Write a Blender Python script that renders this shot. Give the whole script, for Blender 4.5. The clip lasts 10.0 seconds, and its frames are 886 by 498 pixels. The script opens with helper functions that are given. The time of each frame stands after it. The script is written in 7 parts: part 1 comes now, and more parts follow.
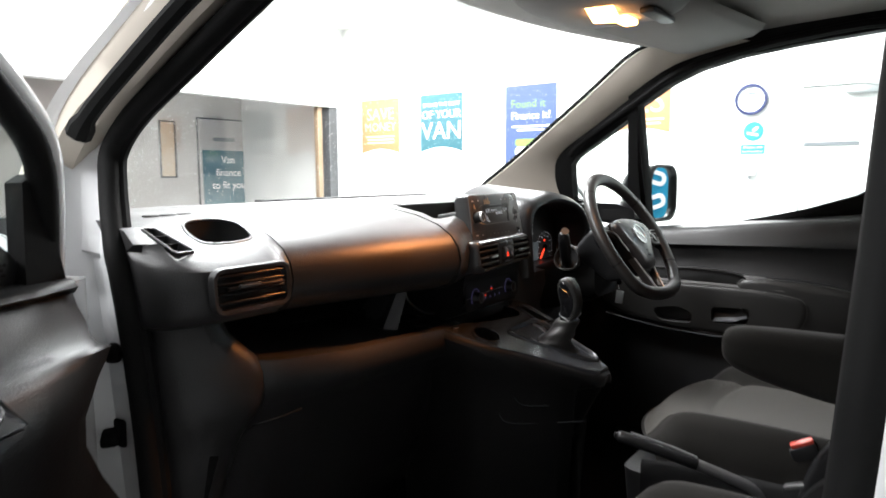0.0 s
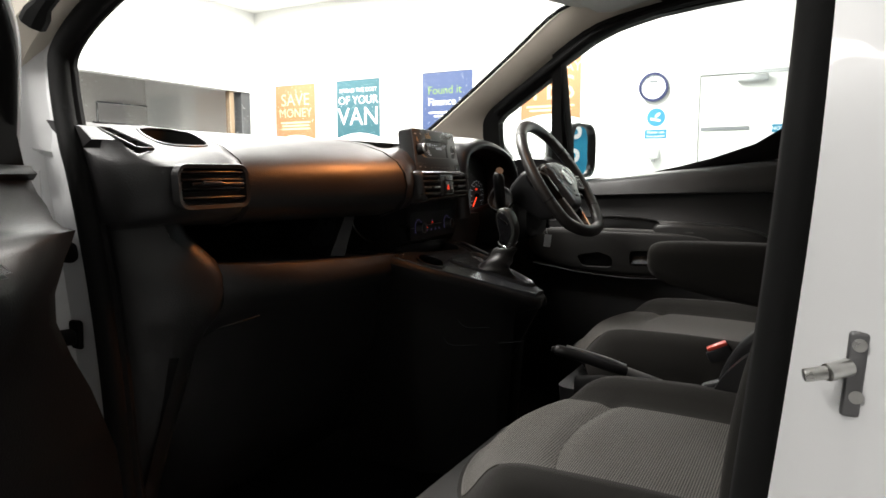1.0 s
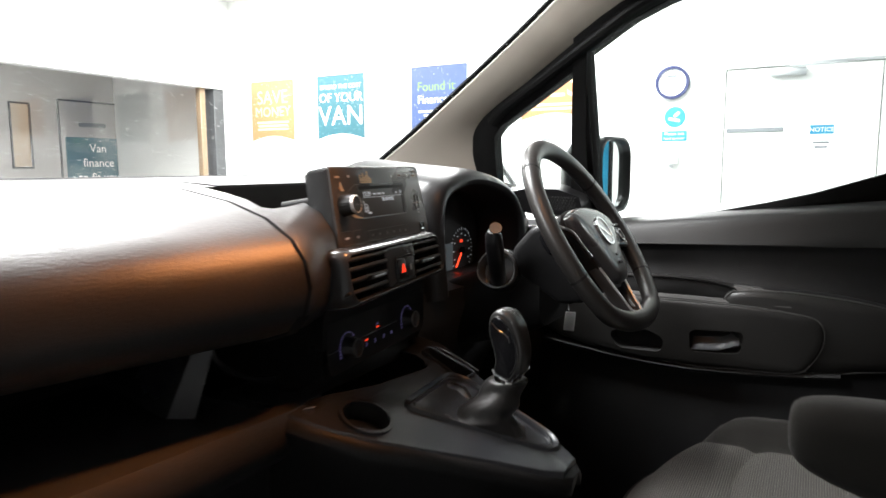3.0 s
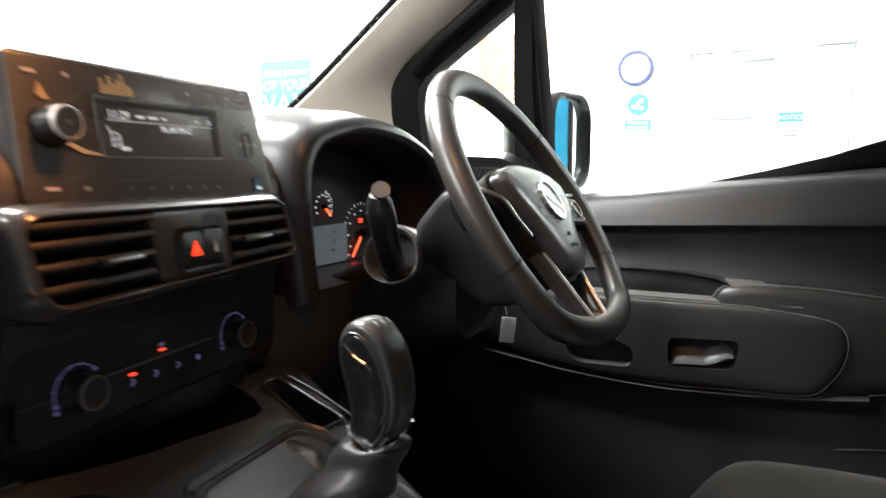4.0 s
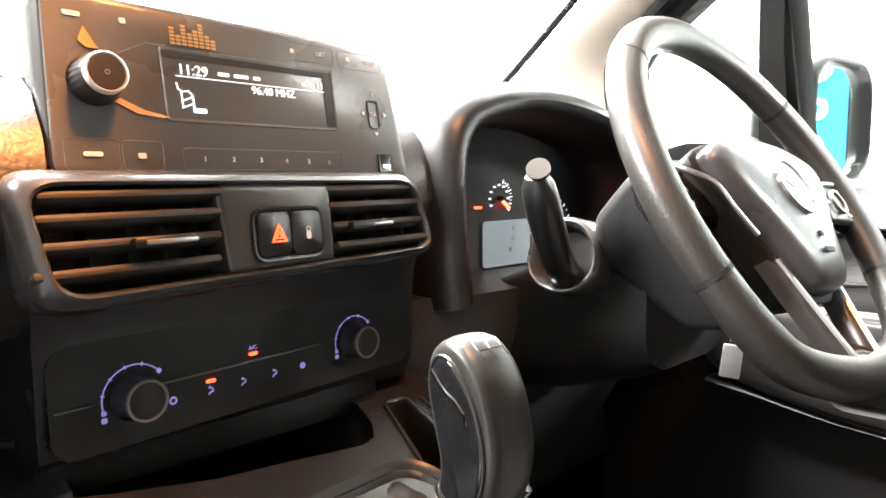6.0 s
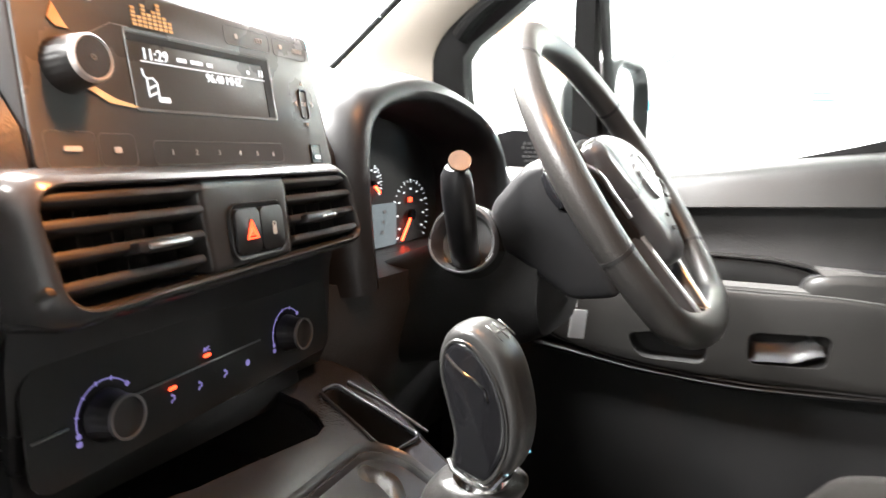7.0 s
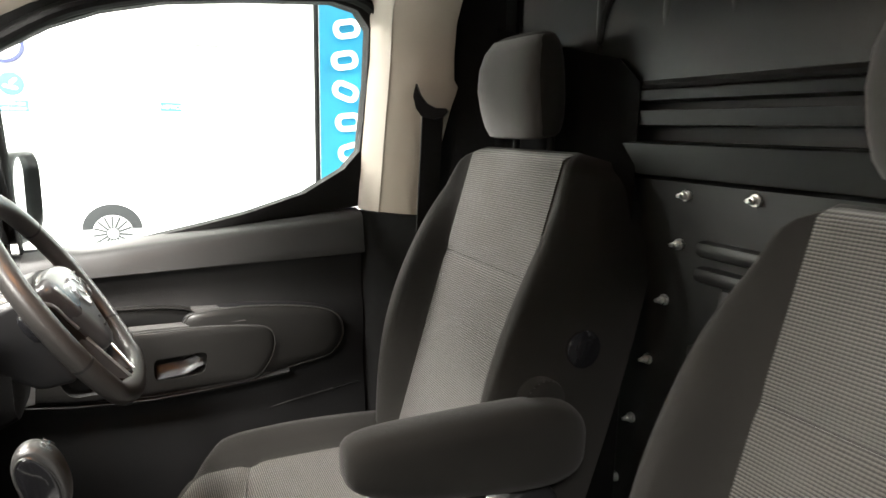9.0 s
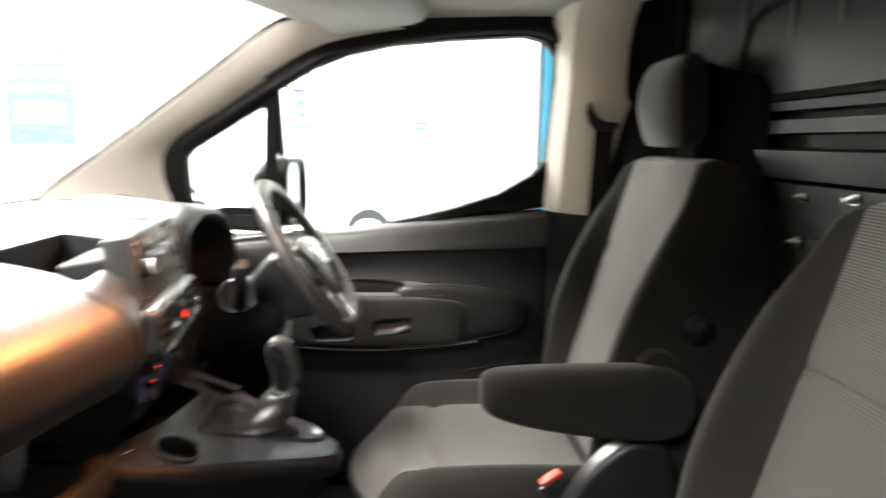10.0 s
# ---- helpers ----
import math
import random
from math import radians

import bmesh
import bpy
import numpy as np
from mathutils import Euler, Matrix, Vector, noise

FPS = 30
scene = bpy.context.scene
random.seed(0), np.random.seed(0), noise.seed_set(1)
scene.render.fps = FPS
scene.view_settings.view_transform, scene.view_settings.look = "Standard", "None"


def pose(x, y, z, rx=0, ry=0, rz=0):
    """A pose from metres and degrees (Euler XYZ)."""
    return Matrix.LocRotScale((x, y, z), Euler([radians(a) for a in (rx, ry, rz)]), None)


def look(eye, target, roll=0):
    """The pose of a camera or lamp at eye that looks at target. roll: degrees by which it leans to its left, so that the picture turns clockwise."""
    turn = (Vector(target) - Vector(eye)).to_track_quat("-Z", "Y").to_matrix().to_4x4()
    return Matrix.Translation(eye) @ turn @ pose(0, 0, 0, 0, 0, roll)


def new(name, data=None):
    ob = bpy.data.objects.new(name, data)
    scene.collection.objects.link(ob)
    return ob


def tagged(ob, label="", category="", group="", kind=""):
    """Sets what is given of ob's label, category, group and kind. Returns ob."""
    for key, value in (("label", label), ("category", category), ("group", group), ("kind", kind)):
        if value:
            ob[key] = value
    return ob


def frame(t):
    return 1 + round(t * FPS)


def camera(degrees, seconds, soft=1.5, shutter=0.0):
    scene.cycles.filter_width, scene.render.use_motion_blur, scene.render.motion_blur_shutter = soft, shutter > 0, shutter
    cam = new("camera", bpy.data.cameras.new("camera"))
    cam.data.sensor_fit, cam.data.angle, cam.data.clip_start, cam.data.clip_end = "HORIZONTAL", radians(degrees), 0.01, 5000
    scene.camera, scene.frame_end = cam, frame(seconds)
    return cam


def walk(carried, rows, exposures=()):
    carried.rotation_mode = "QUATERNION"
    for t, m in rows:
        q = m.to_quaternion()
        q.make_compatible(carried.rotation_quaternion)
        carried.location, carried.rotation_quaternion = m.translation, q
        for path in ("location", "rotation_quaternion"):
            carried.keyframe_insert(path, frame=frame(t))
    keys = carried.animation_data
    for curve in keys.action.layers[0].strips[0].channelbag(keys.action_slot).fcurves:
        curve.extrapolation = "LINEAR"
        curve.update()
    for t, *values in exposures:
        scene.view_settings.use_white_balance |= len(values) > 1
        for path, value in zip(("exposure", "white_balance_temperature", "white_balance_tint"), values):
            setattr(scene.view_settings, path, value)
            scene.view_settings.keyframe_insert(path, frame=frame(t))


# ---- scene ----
cam = camera(67.8, 10.0, shutter=0.5)
PATH = [
    (0, (-1.235, -0.209, 1.309), (0.347, 0.994, 1.082), -0.2),
    (0.5, (-1.324, -0.194, 1.239), (0.347, 0.882, 1.01), -0.1),
    (1, (-1.331, -0.192, 1.167), (0.397, 0.789, 0.938), 0.0),
    (1.5, (-1.267, -0.165, 1.18), (0.475, 0.791, 0.95), 0.0),
    (2, (-1.052, -0.081, 1.255), (0.682, 0.887, 1.016), -0.1),
    (2.2, (-1.008, -0.049, 1.27), (0.713, 0.941, 1.028), -0.2),
    (3.3, (-0.594, 0.13, 1.248), (1.147, 1.082, 1.002), -0.1),
    (3.5, (-0.528, 0.147, 1.231), (1.23, 1.067, 0.982), -0.1),
    (4, (-0.361, 0.169, 1.193), (1.417, 1.051, 0.95), -0.1),
    (4.5, (-0.259, 0.175, 1.152), (1.419, 1.238, 0.92), -0.3),
    (5, (-0.206, 0.161, 1.164), (1.195, 1.571, 0.946), -0.5),
    (5.2, (-0.201, 0.157, 1.157), (1.079, 1.681, 0.961), -0.8),
    (6.3, (-0.211, 0.209, 1.169), (1.23, 1.576, 0.938), -0.5),
    (6.5, (-0.232, 0.221, 1.166), (1.329, 1.453, 0.945), -0.5),
    (7, (-0.298, 0.274, 1.18), (1.464, 1.175, 0.887), 0.1),
    (7.5, (-0.387, 0.313, 1.255), (1.526, 0.772, 0.897), 0.8),
    (8, (-0.492, 0.301, 1.295), (1.472, 0.173, 0.941), 1.0),
    (8.5, (-0.607, 0.279, 1.356), (1.262, -0.339, 1.003), 1.1),
    (9, (-0.687, 0.303, 1.398), (1.101, -0.519, 1.039), 1.1),
    (9.5, (-0.807, 0.269, 1.403), (1.038, -0.418, 1.054), 1.2),
    (10, (-0.967, 0.227, 1.387), (1.003, 0.103, 1.067), 0.9),
]
EXPOSURES = [(0.0, 0.15, 6350, 10), (0.5, 0.2, 6400, 10), (0.9, -0.35, 6800, 10), (1.4, -0.35, 6800, 10), (2.1, 0.6, 6450, 10), (3.3, 0.0, 6450, 10), (4.0, 0.8, 6550, 10), (4.5, 2.25, 6800, 10), (5.2, 2.65, 6650, 10), (6.5, 2.75, 6750, 10), (7.0, 2.4, 6600, 10),
             (7.6, 1.4, 6500, 10), (8.1, 0.5, 6500, 10), (8.5, 0.75, 6550, 10), (9.0, 1.4, 6900, 10), (9.6, 1.4, 6900, 10), (10.0, 1.3, 6750, 10)]
walk(cam, [(t, look(eye, target, roll)) for t, eye, target, roll in PATH], EXPOSURES)

# ---- light ----
world = bpy.data.worlds.new("world")
scene.world = world
world.use_nodes = True
world.node_tree.nodes["Background"].inputs["Color"].default_value = (0.9, 0.95, 1.0, 1)
world.node_tree.nodes["Background"].inputs["Strength"].default_value = 0.05
LAMP_WATTS = 230.0
DOME_WATTS = 0.62


def area_lamp(name, m, sx, sy, watts, colour, spread=0):
    data = bpy.data.lights.new(name, "AREA")
    data.shape, data.size, data.size_y, data.energy, data.color = "RECTANGLE", sx, sy, watts, colour
    if spread:
        data.spread = radians(spread)
    ob = new(name, data)
    ob.matrix_world = m
    return ob


# ---- mesh helpers ----
def smooth01(t):
    t = min(1.0, max(0.0, t))
    return t * t * (3 - 2 * t)


BASE = {}


def finish(bm, sharp=38):
    bmesh.ops.recalc_face_normals(bm, faces=bm.faces)
    for f in bm.faces:
        f.smooth = True
    for e in bm.edges:
        e.smooth = len(e.link_faces) == 2 and e.calc_face_angle(0) < radians(sharp)
    return bm


def mesh_from(name, bm, mat, sharp=38):
    finish(bm, sharp)
    me = bpy.data.meshes.new(name)
    bm.to_mesh(me)
    bm.free()
    me.materials.append(mat)
    return me


def thing(name, label, category, base=(0, 0, 0), group="", kind=""):
    """An Empty at the base of a thing; its parts are given in world metres."""
    ob = new(name)
    ob.empty_display_size = 0.05
    ob.location = base
    BASE[ob] = Vector(base)
    return tagged(ob, label, category, group, kind)


def part(name, bm, mat, parent, label="", sub=0, sharp=38):
    bmesh.ops.translate(bm, verts=bm.verts, vec=-BASE[parent])
    ob = new(name, mesh_from(name, bm, mat, sharp))
    ob.parent = parent
    BASE[ob] = BASE[parent]
    if label:
        ob["label"] = label
    if sub:
        mod = ob.modifiers.new("smooth", "SUBSURF")
        mod.levels = mod.render_levels = sub
    return ob


def solo(name, bm, mat, label="", category="", group="", kind="", sharp=38):
    """A thing that is one mesh."""
    ob = new(name, mesh_from(name, bm, mat, sharp))
    BASE[ob] = Vector((0, 0, 0))
    return tagged(ob, label, category, group, kind)


def merge(*bms):
    out = bmesh.new()
    for b in bms:
        me = bpy.data.meshes.new("tmp")
        b.to_mesh(me)
        b.free()
        out.from_mesh(me)
        bpy.data.meshes.remove(me)
    return out


def moved(bm, m):
    bmesh.ops.transform(bm, matrix=m, verts=bm.verts)
    return bm


def rbox(c, s, r=0.004, seg=2, rot=None):
    """A box with rounded edges: centre, size, radius; rot in degrees about its centre."""
    bm = bmesh.new()
    bmesh.ops.create_cube(bm, size=1.0)
    bmesh.ops.scale(bm, vec=s, verts=bm.verts)
    if r:
        bmesh.ops.bevel(bm, geom=bm.edges[:], offset=min(r, min(s) * 0.49), segments=seg, affect="EDGES", profile=0.5)
    return moved(bm, pose(*c, *(rot or (0, 0, 0))))


def cyl(a, b, r0, r1=None, n=20, bev=0.0):
    """A cylinder or cone from a to b."""
    a, b = Vector(a), Vector(b)
    bm = bmesh.new()
    bmesh.ops.create_cone(bm, cap_ends=True, segments=n, radius1=r0, radius2=r0 if r1 is None else r1, depth=(b - a).length)
    if bev:
        rim = [e for e in bm.edges if all(abs(abs(v.co.z) - (b - a).length / 2) < 1e-6 for v in e.verts)]
        bmesh.ops.bevel(bm, geom=rim, offset=bev, segments=2, affect="EDGES", profile=0.5)
    turn = (b - a).to_track_quat("Z", "Y").to_matrix().to_4x4()
    return moved(bm, Matrix.Translation((a + b) / 2) @ turn)


def loft(rings, closed=True, caps=True, loop=False):
    """Skin over rings of equally many points. closed: each ring is a loop; loop: the last ring joins the first."""
    bm = bmesh.new()
    rows = [[bm.verts.new(p) for p in ring] for ring in rings]
    n = len(rows[0])
    pairs = list(zip(rows, rows[1:])) + ([(rows[-1], rows[0])] if loop else [])
    for a, b in pairs:
        for i in range(n if closed else n - 1):
            j = (i + 1) % n
            bm.faces.new((a[i], a[j], b[j], b[i]))
    if caps and closed and not loop:
        bm.faces.new(rows[0][::-1])
        bm.faces.new(rows[-1])
    return bm


def spline(points, n, closed=False):
    """Catmull-Rom through the points, n steps a span."""
    p = [Vector(q) for q in points]
    m = len(p)
    out = []
    for i in range(m if closed else m - 1):
        if closed:
            a, b, c, d = p[i - 1], p[i], p[(i + 1) % m], p[(i + 2) % m]
        else:
            a, b, c, d = p[max(i - 1, 0)], p[i], p[i + 1], p[min(i + 2, m - 1)]
        for k in range(n):
            t = k / n
            out.append(0.5 * (2 * b + (c - a) * t + (2 * a - 5 * b + 4 * c - d) * t * t + (3 * b - a - 3 * c + d) * t ** 3))
    if not closed:
        out.append(p[-1])
    return out


def tube(points, r, n=12, closed=False, flat=1.0, up=(0, 0, 1), radii=None):
    """A round bar along points; flat squeezes its section along the second axis."""
    p = [Vector(q) for q in points]
    rings = []
    for i, q in enumerate(p):
        if closed:
            d = (p[(i + 1) % len(p)] - p[i - 1]).normalized()
        else:
            d = (p[min(i + 1, len(p) - 1)] - p[max(i - 1, 0)]).normalized()
        s = d.cross(Vector(up))
        if s.length < 1e-4:
            s = d.cross(Vector((0, 1, 0)))
        s.normalize()
        u = s.cross(d)
        k = radii[i] if radii else r
        rings.append([q + k * (math.cos(a) * s + flat * math.sin(a) * u) for a in (2 * math.pi * j / n for j in range(n))])
    return loft(rings, loop=closed)


def prism(poly, axis, a, b, bev=0.0):
    """A flat outline drawn along an axis: (u, v) are the other two axes in order."""
    def at(u, v, w):
        return {"x": (w, u, v), "y": (u, w, v), "z": (u, v, w)}[axis]
    bm = loft([[at(u, v, a) for u, v in poly], [at(u, v, b) for u, v in poly]])
    if bev:
        bmesh.ops.recalc_face_normals(bm, faces=bm.faces)
        rim = [e for e in bm.edges if e.calc_face_angle(0) > radians(50)]
        bmesh.ops.bevel(bm, geom=rim, offset=bev, segments=2, affect="EDGES", profile=0.5)
    return bm


def rrect(w, h, r, n=4):
    """The outline of a rectangle with round corners."""
    out = []
    for cx, cy, a0 in ((w / 2 - r, h / 2 - r, 0), (-w / 2 + r, h / 2 - r, 90), (-w / 2 + r, -h / 2 + r, 180), (w / 2 - r, -h / 2 + r, 270)):
        for k in range(n + 1):
            a = radians(a0 + 90 * k / n)
            out.append((cx + r * math.cos(a), cy + r * math.sin(a)))
    return out


def rpoly(pts, r, n=5):
    """The outline of a polygon with its corners rounded."""
    p = [Vector((x, y)) for x, y in pts]
    out = []
    for i, q in enumerate(p):
        a, b = p[i - 1] - q, p[(i + 1) % len(p)] - q
        c = min(r, 0.48 * a.length, 0.48 * b.length)
        s, e = q + a.normalized() * c, q + b.normalized() * c
        for k in range(n + 1):
            t = k / n
            v = s * (1 - t) ** 2 + q * 2 * t * (1 - t) + e * t * t
            out.append((v.x, v.y))
    return out


def inset(line, d):
    """A closed outline moved inwards by about d."""
    cx, cy = sum(x for x, _ in line) / len(line), sum(y for _, y in line) / len(line)
    w = max(abs(x - cx) for x, _ in line)
    h = max(abs(y - cy) for _, y in line)
    return [(cx + (x - cx) * (1 - d / w), cy + (y - cy) * (1 - d / h)) for x, y in line]


def plate(m, w, h, d, r=0.003, n=4, bev=0.0):
    """A plate with round corners in the local xz plane of m, from y=0 to y=-d (towards the viewer)."""
    return moved(prism(rrect(w, h, r, n), "y", 0.0, -d, bev), m)


def bezel(m, w, h, d, r, rim, y0=0.0):
    """A frame with round corners, in the local xz plane of m, with an open middle."""
    def ring(dw, y):
        return [(u, y, v) for u, v in rrect(w + dw, h + dw, max(r + dw / 2, 0.001))]
    return moved(loft([ring(0, y0), ring(0, -d), ring(-0.2 * rim, -d - 0.15 * rim), ring(-1.6 * rim, -d), ring(-2 * rim, y0)], loop=True, caps=False), m)


def disc(m, r, d, n=32, bev=0.0):
    """A round plate facing local -y of m."""
    poly = [(r * math.cos(2 * math.pi * k / n), r * math.sin(2 * math.pi * k / n)) for k in range(n)]
    return moved(prism(poly, "y", 0.0, -d, bev), m)


def ring_disc(m, r0, r1, d, n=40):
    def circle(r, y):
        return [(r * math.cos(2 * math.pi * k / n), y, r * math.sin(2 * math.pi * k / n)) for k in range(n)]
    return moved(loft([circle(r0, 0), circle(r0, -d), circle(r1, -d), circle(r1, 0)], loop=True, caps=False), m)


def words(text, size, m, depth=0.0004, align="CENTER", bold=0.0):
    """Letters in the local xz plane of m, facing local -y."""
    data = bpy.data.curves.new("words", "FONT")
    data.body, data.size, data.extrude, data.align_x, data.offset = text, size, depth, align, bold
    data.resolution_u = 3
    tmp = bpy.data.objects.new("words", data)
    me = bpy.data.meshes.new_from_object(tmp)
    bm = bmesh.new()
    bm.from_mesh(me)
    bpy.data.objects.remove(tmp)
    bpy.data.curves.remove(data)
    bpy.data.meshes.remove(me)
    return moved(bm, m @ pose(0, 0, 0, 90, 0, 0))


def carve(ob, *tools):
    """Cuts closed shapes (in world metres) out of a finished part."""
    for bm in tools:
        bmesh.ops.translate(bm, verts=bm.verts, vec=-BASE[ob])
        finish(bm)
        me = bpy.data.meshes.new("cut")
        bm.to_mesh(me)
        bm.free()
        tool = new("cut", me)
        tool.parent = ob.parent
        mod = ob.modifiers.new("cut", "BOOLEAN")
        mod.operation, mod.solver, mod.object = "DIFFERENCE", "EXACT", tool
        bpy.context.view_layer.update()
        done = bpy.data.meshes.new_from_object(ob.evaluated_get(bpy.context.evaluated_depsgraph_get()))
        ob.modifiers.remove(mod)
        done.set_sharp_from_angle(angle=radians(38))
        ob.data = done
        bpy.data.objects.remove(tool)
        bpy.data.meshes.remove(me)
    return ob


# ---- materials ----
def material(name, colour, rough=0.5, metal=0.0, grain=0.0, grain_size=400.0, vary=0.12, vary_size=6.0, spec=0.5, coat=0.0, rough_vary=0.08, sheen=0.0):
    """A surface with two scales of variation in colour and gloss, and a fine grain in relief."""
    mat = bpy.data.materials.new(name)
    mat.use_nodes = True
    nt = mat.node_tree
    b = nt.nodes["Principled BSDF"]
    b.inputs["Roughness"].default_value, b.inputs["Metallic"].default_value = rough, metal
    b.inputs["Specular IOR Level"].default_value = spec
    b.inputs["Coat Weight"].default_value = coat
    b.inputs["Sheen Weight"].default_value = sheen
    b.inputs["Base Color"].default_value = (*colour, 1)
    tc = nt.nodes.new("ShaderNodeTexCoord")
    big = nt.nodes.new("ShaderNodeTexNoise")
    big.inputs["Scale"].default_value, big.inputs["Detail"].default_value = vary_size, 6
    nt.links.new(tc.outputs["Object"], big.inputs["Vector"])
    if vary:
        ramp = nt.nodes.new("ShaderNodeMapRange")
        ramp.inputs["From Min"].default_value, ramp.inputs["From Max"].default_value = 0.3, 0.7
        ramp.inputs["To Min"].default_value, ramp.inputs["To Max"].default_value = 1 - vary, 1 + vary
        nt.links.new(big.outputs["Fac"], ramp.inputs["Value"])
        mul = nt.nodes.new("ShaderNodeVectorMath")
        mul.operation = "SCALE"
        mul.inputs[0].default_value = colour
        nt.links.new(ramp.outputs["Result"], mul.inputs["Scale"])
        nt.links.new(mul.outputs["Vector"], b.inputs["Base Color"])
    if rough_vary:
        rr = nt.nodes.new("ShaderNodeMapRange")
        rr.inputs["From Min"].default_value, rr.inputs["From Max"].default_value = 0.3, 0.7
        rr.inputs["To Min"].default_value, rr.inputs["To Max"].default_value = max(0.02, rough - rough_vary), min(1, rough + rough_vary)
        nt.links.new(big.outputs["Fac"], rr.inputs["Value"])
        nt.links.new(rr.outputs["Result"], b.inputs["Roughness"])
    if grain:
        fine = nt.nodes.new("ShaderNodeTexNoise")
        fine.inputs["Scale"].default_value, fine.inputs["Detail"].default_value = grain_size, 3
        nt.links.new(tc.outputs["Object"], fine.inputs["Vector"])
        bump = nt.nodes.new("ShaderNodeBump")
        bump.inputs["Strength"].default_value, bump.inputs["Distance"].default_value = grain, 0.0006
        nt.links.new(fine.outputs["Fac"], bump.inputs["Height"])
        nt.links.new(bump.outputs["Normal"], b.inputs["Normal"])
    return mat


def glow(name, colour, strength):
    mat = bpy.data.materials.new(name)
    mat.use_nodes = True
    b = mat.node_tree.nodes["Principled BSDF"]
    b.inputs["Base Color"].default_value = (*colour, 1)
    b.inputs["Emission Color"].default_value, b.inputs["Emission Strength"].default_value = (*colour, 1), strength
    return mat


def pane_glass(name, tint=(0.93, 0.96, 0.95), gloss=1.0):
    """A thin pane: clear, with the mirror gloss that its angle gives."""
    mat = bpy.data.materials.new(name)
    mat.use_nodes = True
    nt = mat.node_tree
    nt.nodes.remove(nt.nodes["Principled BSDF"])
    clear, shine, mix, fres, power, scale = (nt.nodes.new(k) for k in ("ShaderNodeBsdfTransparent", "ShaderNodeBsdfGlossy", "ShaderNodeMixShader", "ShaderNodeLayerWeight", "ShaderNodeMath", "ShaderNodeMath"))
    clear.inputs["Color"].default_value = (*tint, 1)
    shine.inputs["Roughness"].default_value = 0.02
    fres.inputs["Blend"].default_value = 0.5
    power.operation, power.inputs[1].default_value = "POWER", 5.0
    scale.operation, scale.inputs[1].default_value, scale.inputs[2].default_value = "MULTIPLY_ADD", 0.5 * gloss, 0.02 * gloss
    nt.links.new(fres.outputs["Facing"], power.inputs[0])
    nt.links.new(power.outputs[0], scale.inputs[0])
    nt.links.new(scale.outputs[0], mix.inputs["Fac"])
    nt.links.new(clear.outputs["BSDF"], mix.inputs[1])
    nt.links.new(shine.outputs["BSDF"], mix.inputs[2])
    nt.links.new(mix.outputs["Shader"], nt.nodes["Material Output"].inputs["Surface"])
    return mat


def rib_fabric(name, dark, light, pitch, axis="Z", rough=0.9):
    """A woven seat cloth with fine cross ribs."""
    mat = material(name, light, rough, grain=0.0, vary=0.0, sheen=0.15)
    nt = mat.node_tree
    b = nt.nodes["Principled BSDF"]
    tc = nt.nodes["Texture Coordinate"]
    sep = nt.nodes.new("ShaderNodeSeparateXYZ")
    nt.links.new(tc.outputs["Object"], sep.inputs["Vector"])

    def wave(axis_name, step):
        m = nt.nodes.new("ShaderNodeMath")
        m.operation = "MULTIPLY"
        m.inputs[1].default_value = 2 * math.pi / step
        nt.links.new(sep.outputs[axis_name], m.inputs[0])
        s = nt.nodes.new("ShaderNodeMath")
        s.operation = "SINE"
        nt.links.new(m.outputs[0], s.inputs[0])
        return s
    a, c = wave(axis, pitch), wave("X", pitch * 1.3)
    add = nt.nodes.new("ShaderNodeMath")
    add.operation = "MULTIPLY_ADD"
    add.inputs[1].default_value = 0.35
    nt.links.new(c.outputs[0], add.inputs[0])
    nt.links.new(a.outputs[0], add.inputs[2])
    mr = nt.nodes.new("ShaderNodeMapRange")
    mr.inputs["From Min"].default_value, mr.inputs["From Max"].default_value = -0.7, 0.9
    nt.links.new(add.outputs[0], mr.inputs["Value"])
    big = nt.nodes["Noise Texture"]
    big.inputs["Scale"].default_value = 14
    mixer = nt.nodes.new("ShaderNodeMix")
    mixer.data_type = "RGBA"
    mixer.inputs["A"].default_value, mixer.inputs["B"].default_value = (*dark, 1), (*light, 1)
    nt.links.new(mr.outputs["Result"], mixer.inputs["Factor"])
    worn = nt.nodes.new("ShaderNodeMix")
    worn.data_type, worn.blend_type = "RGBA", "MULTIPLY"
    worn.inputs["Factor"].default_value = 0.35
    nt.links.new(mixer.outputs["Result"], worn.inputs["A"])
    nt.links.new(big.outputs["Fac"], worn.inputs["B"])
    nt.links.new(worn.outputs["Result"], b.inputs["Base Color"])
    bump = nt.nodes.new("ShaderNodeBump")
    bump.inputs["Strength"].default_value, bump.inputs["Distance"].default_value = 0.8, 0.0015
    nt.links.new(mr.outputs["Result"], bump.inputs["Height"])
    nt.links.new(bump.outputs["Normal"], b.inputs["Normal"])
    return mat


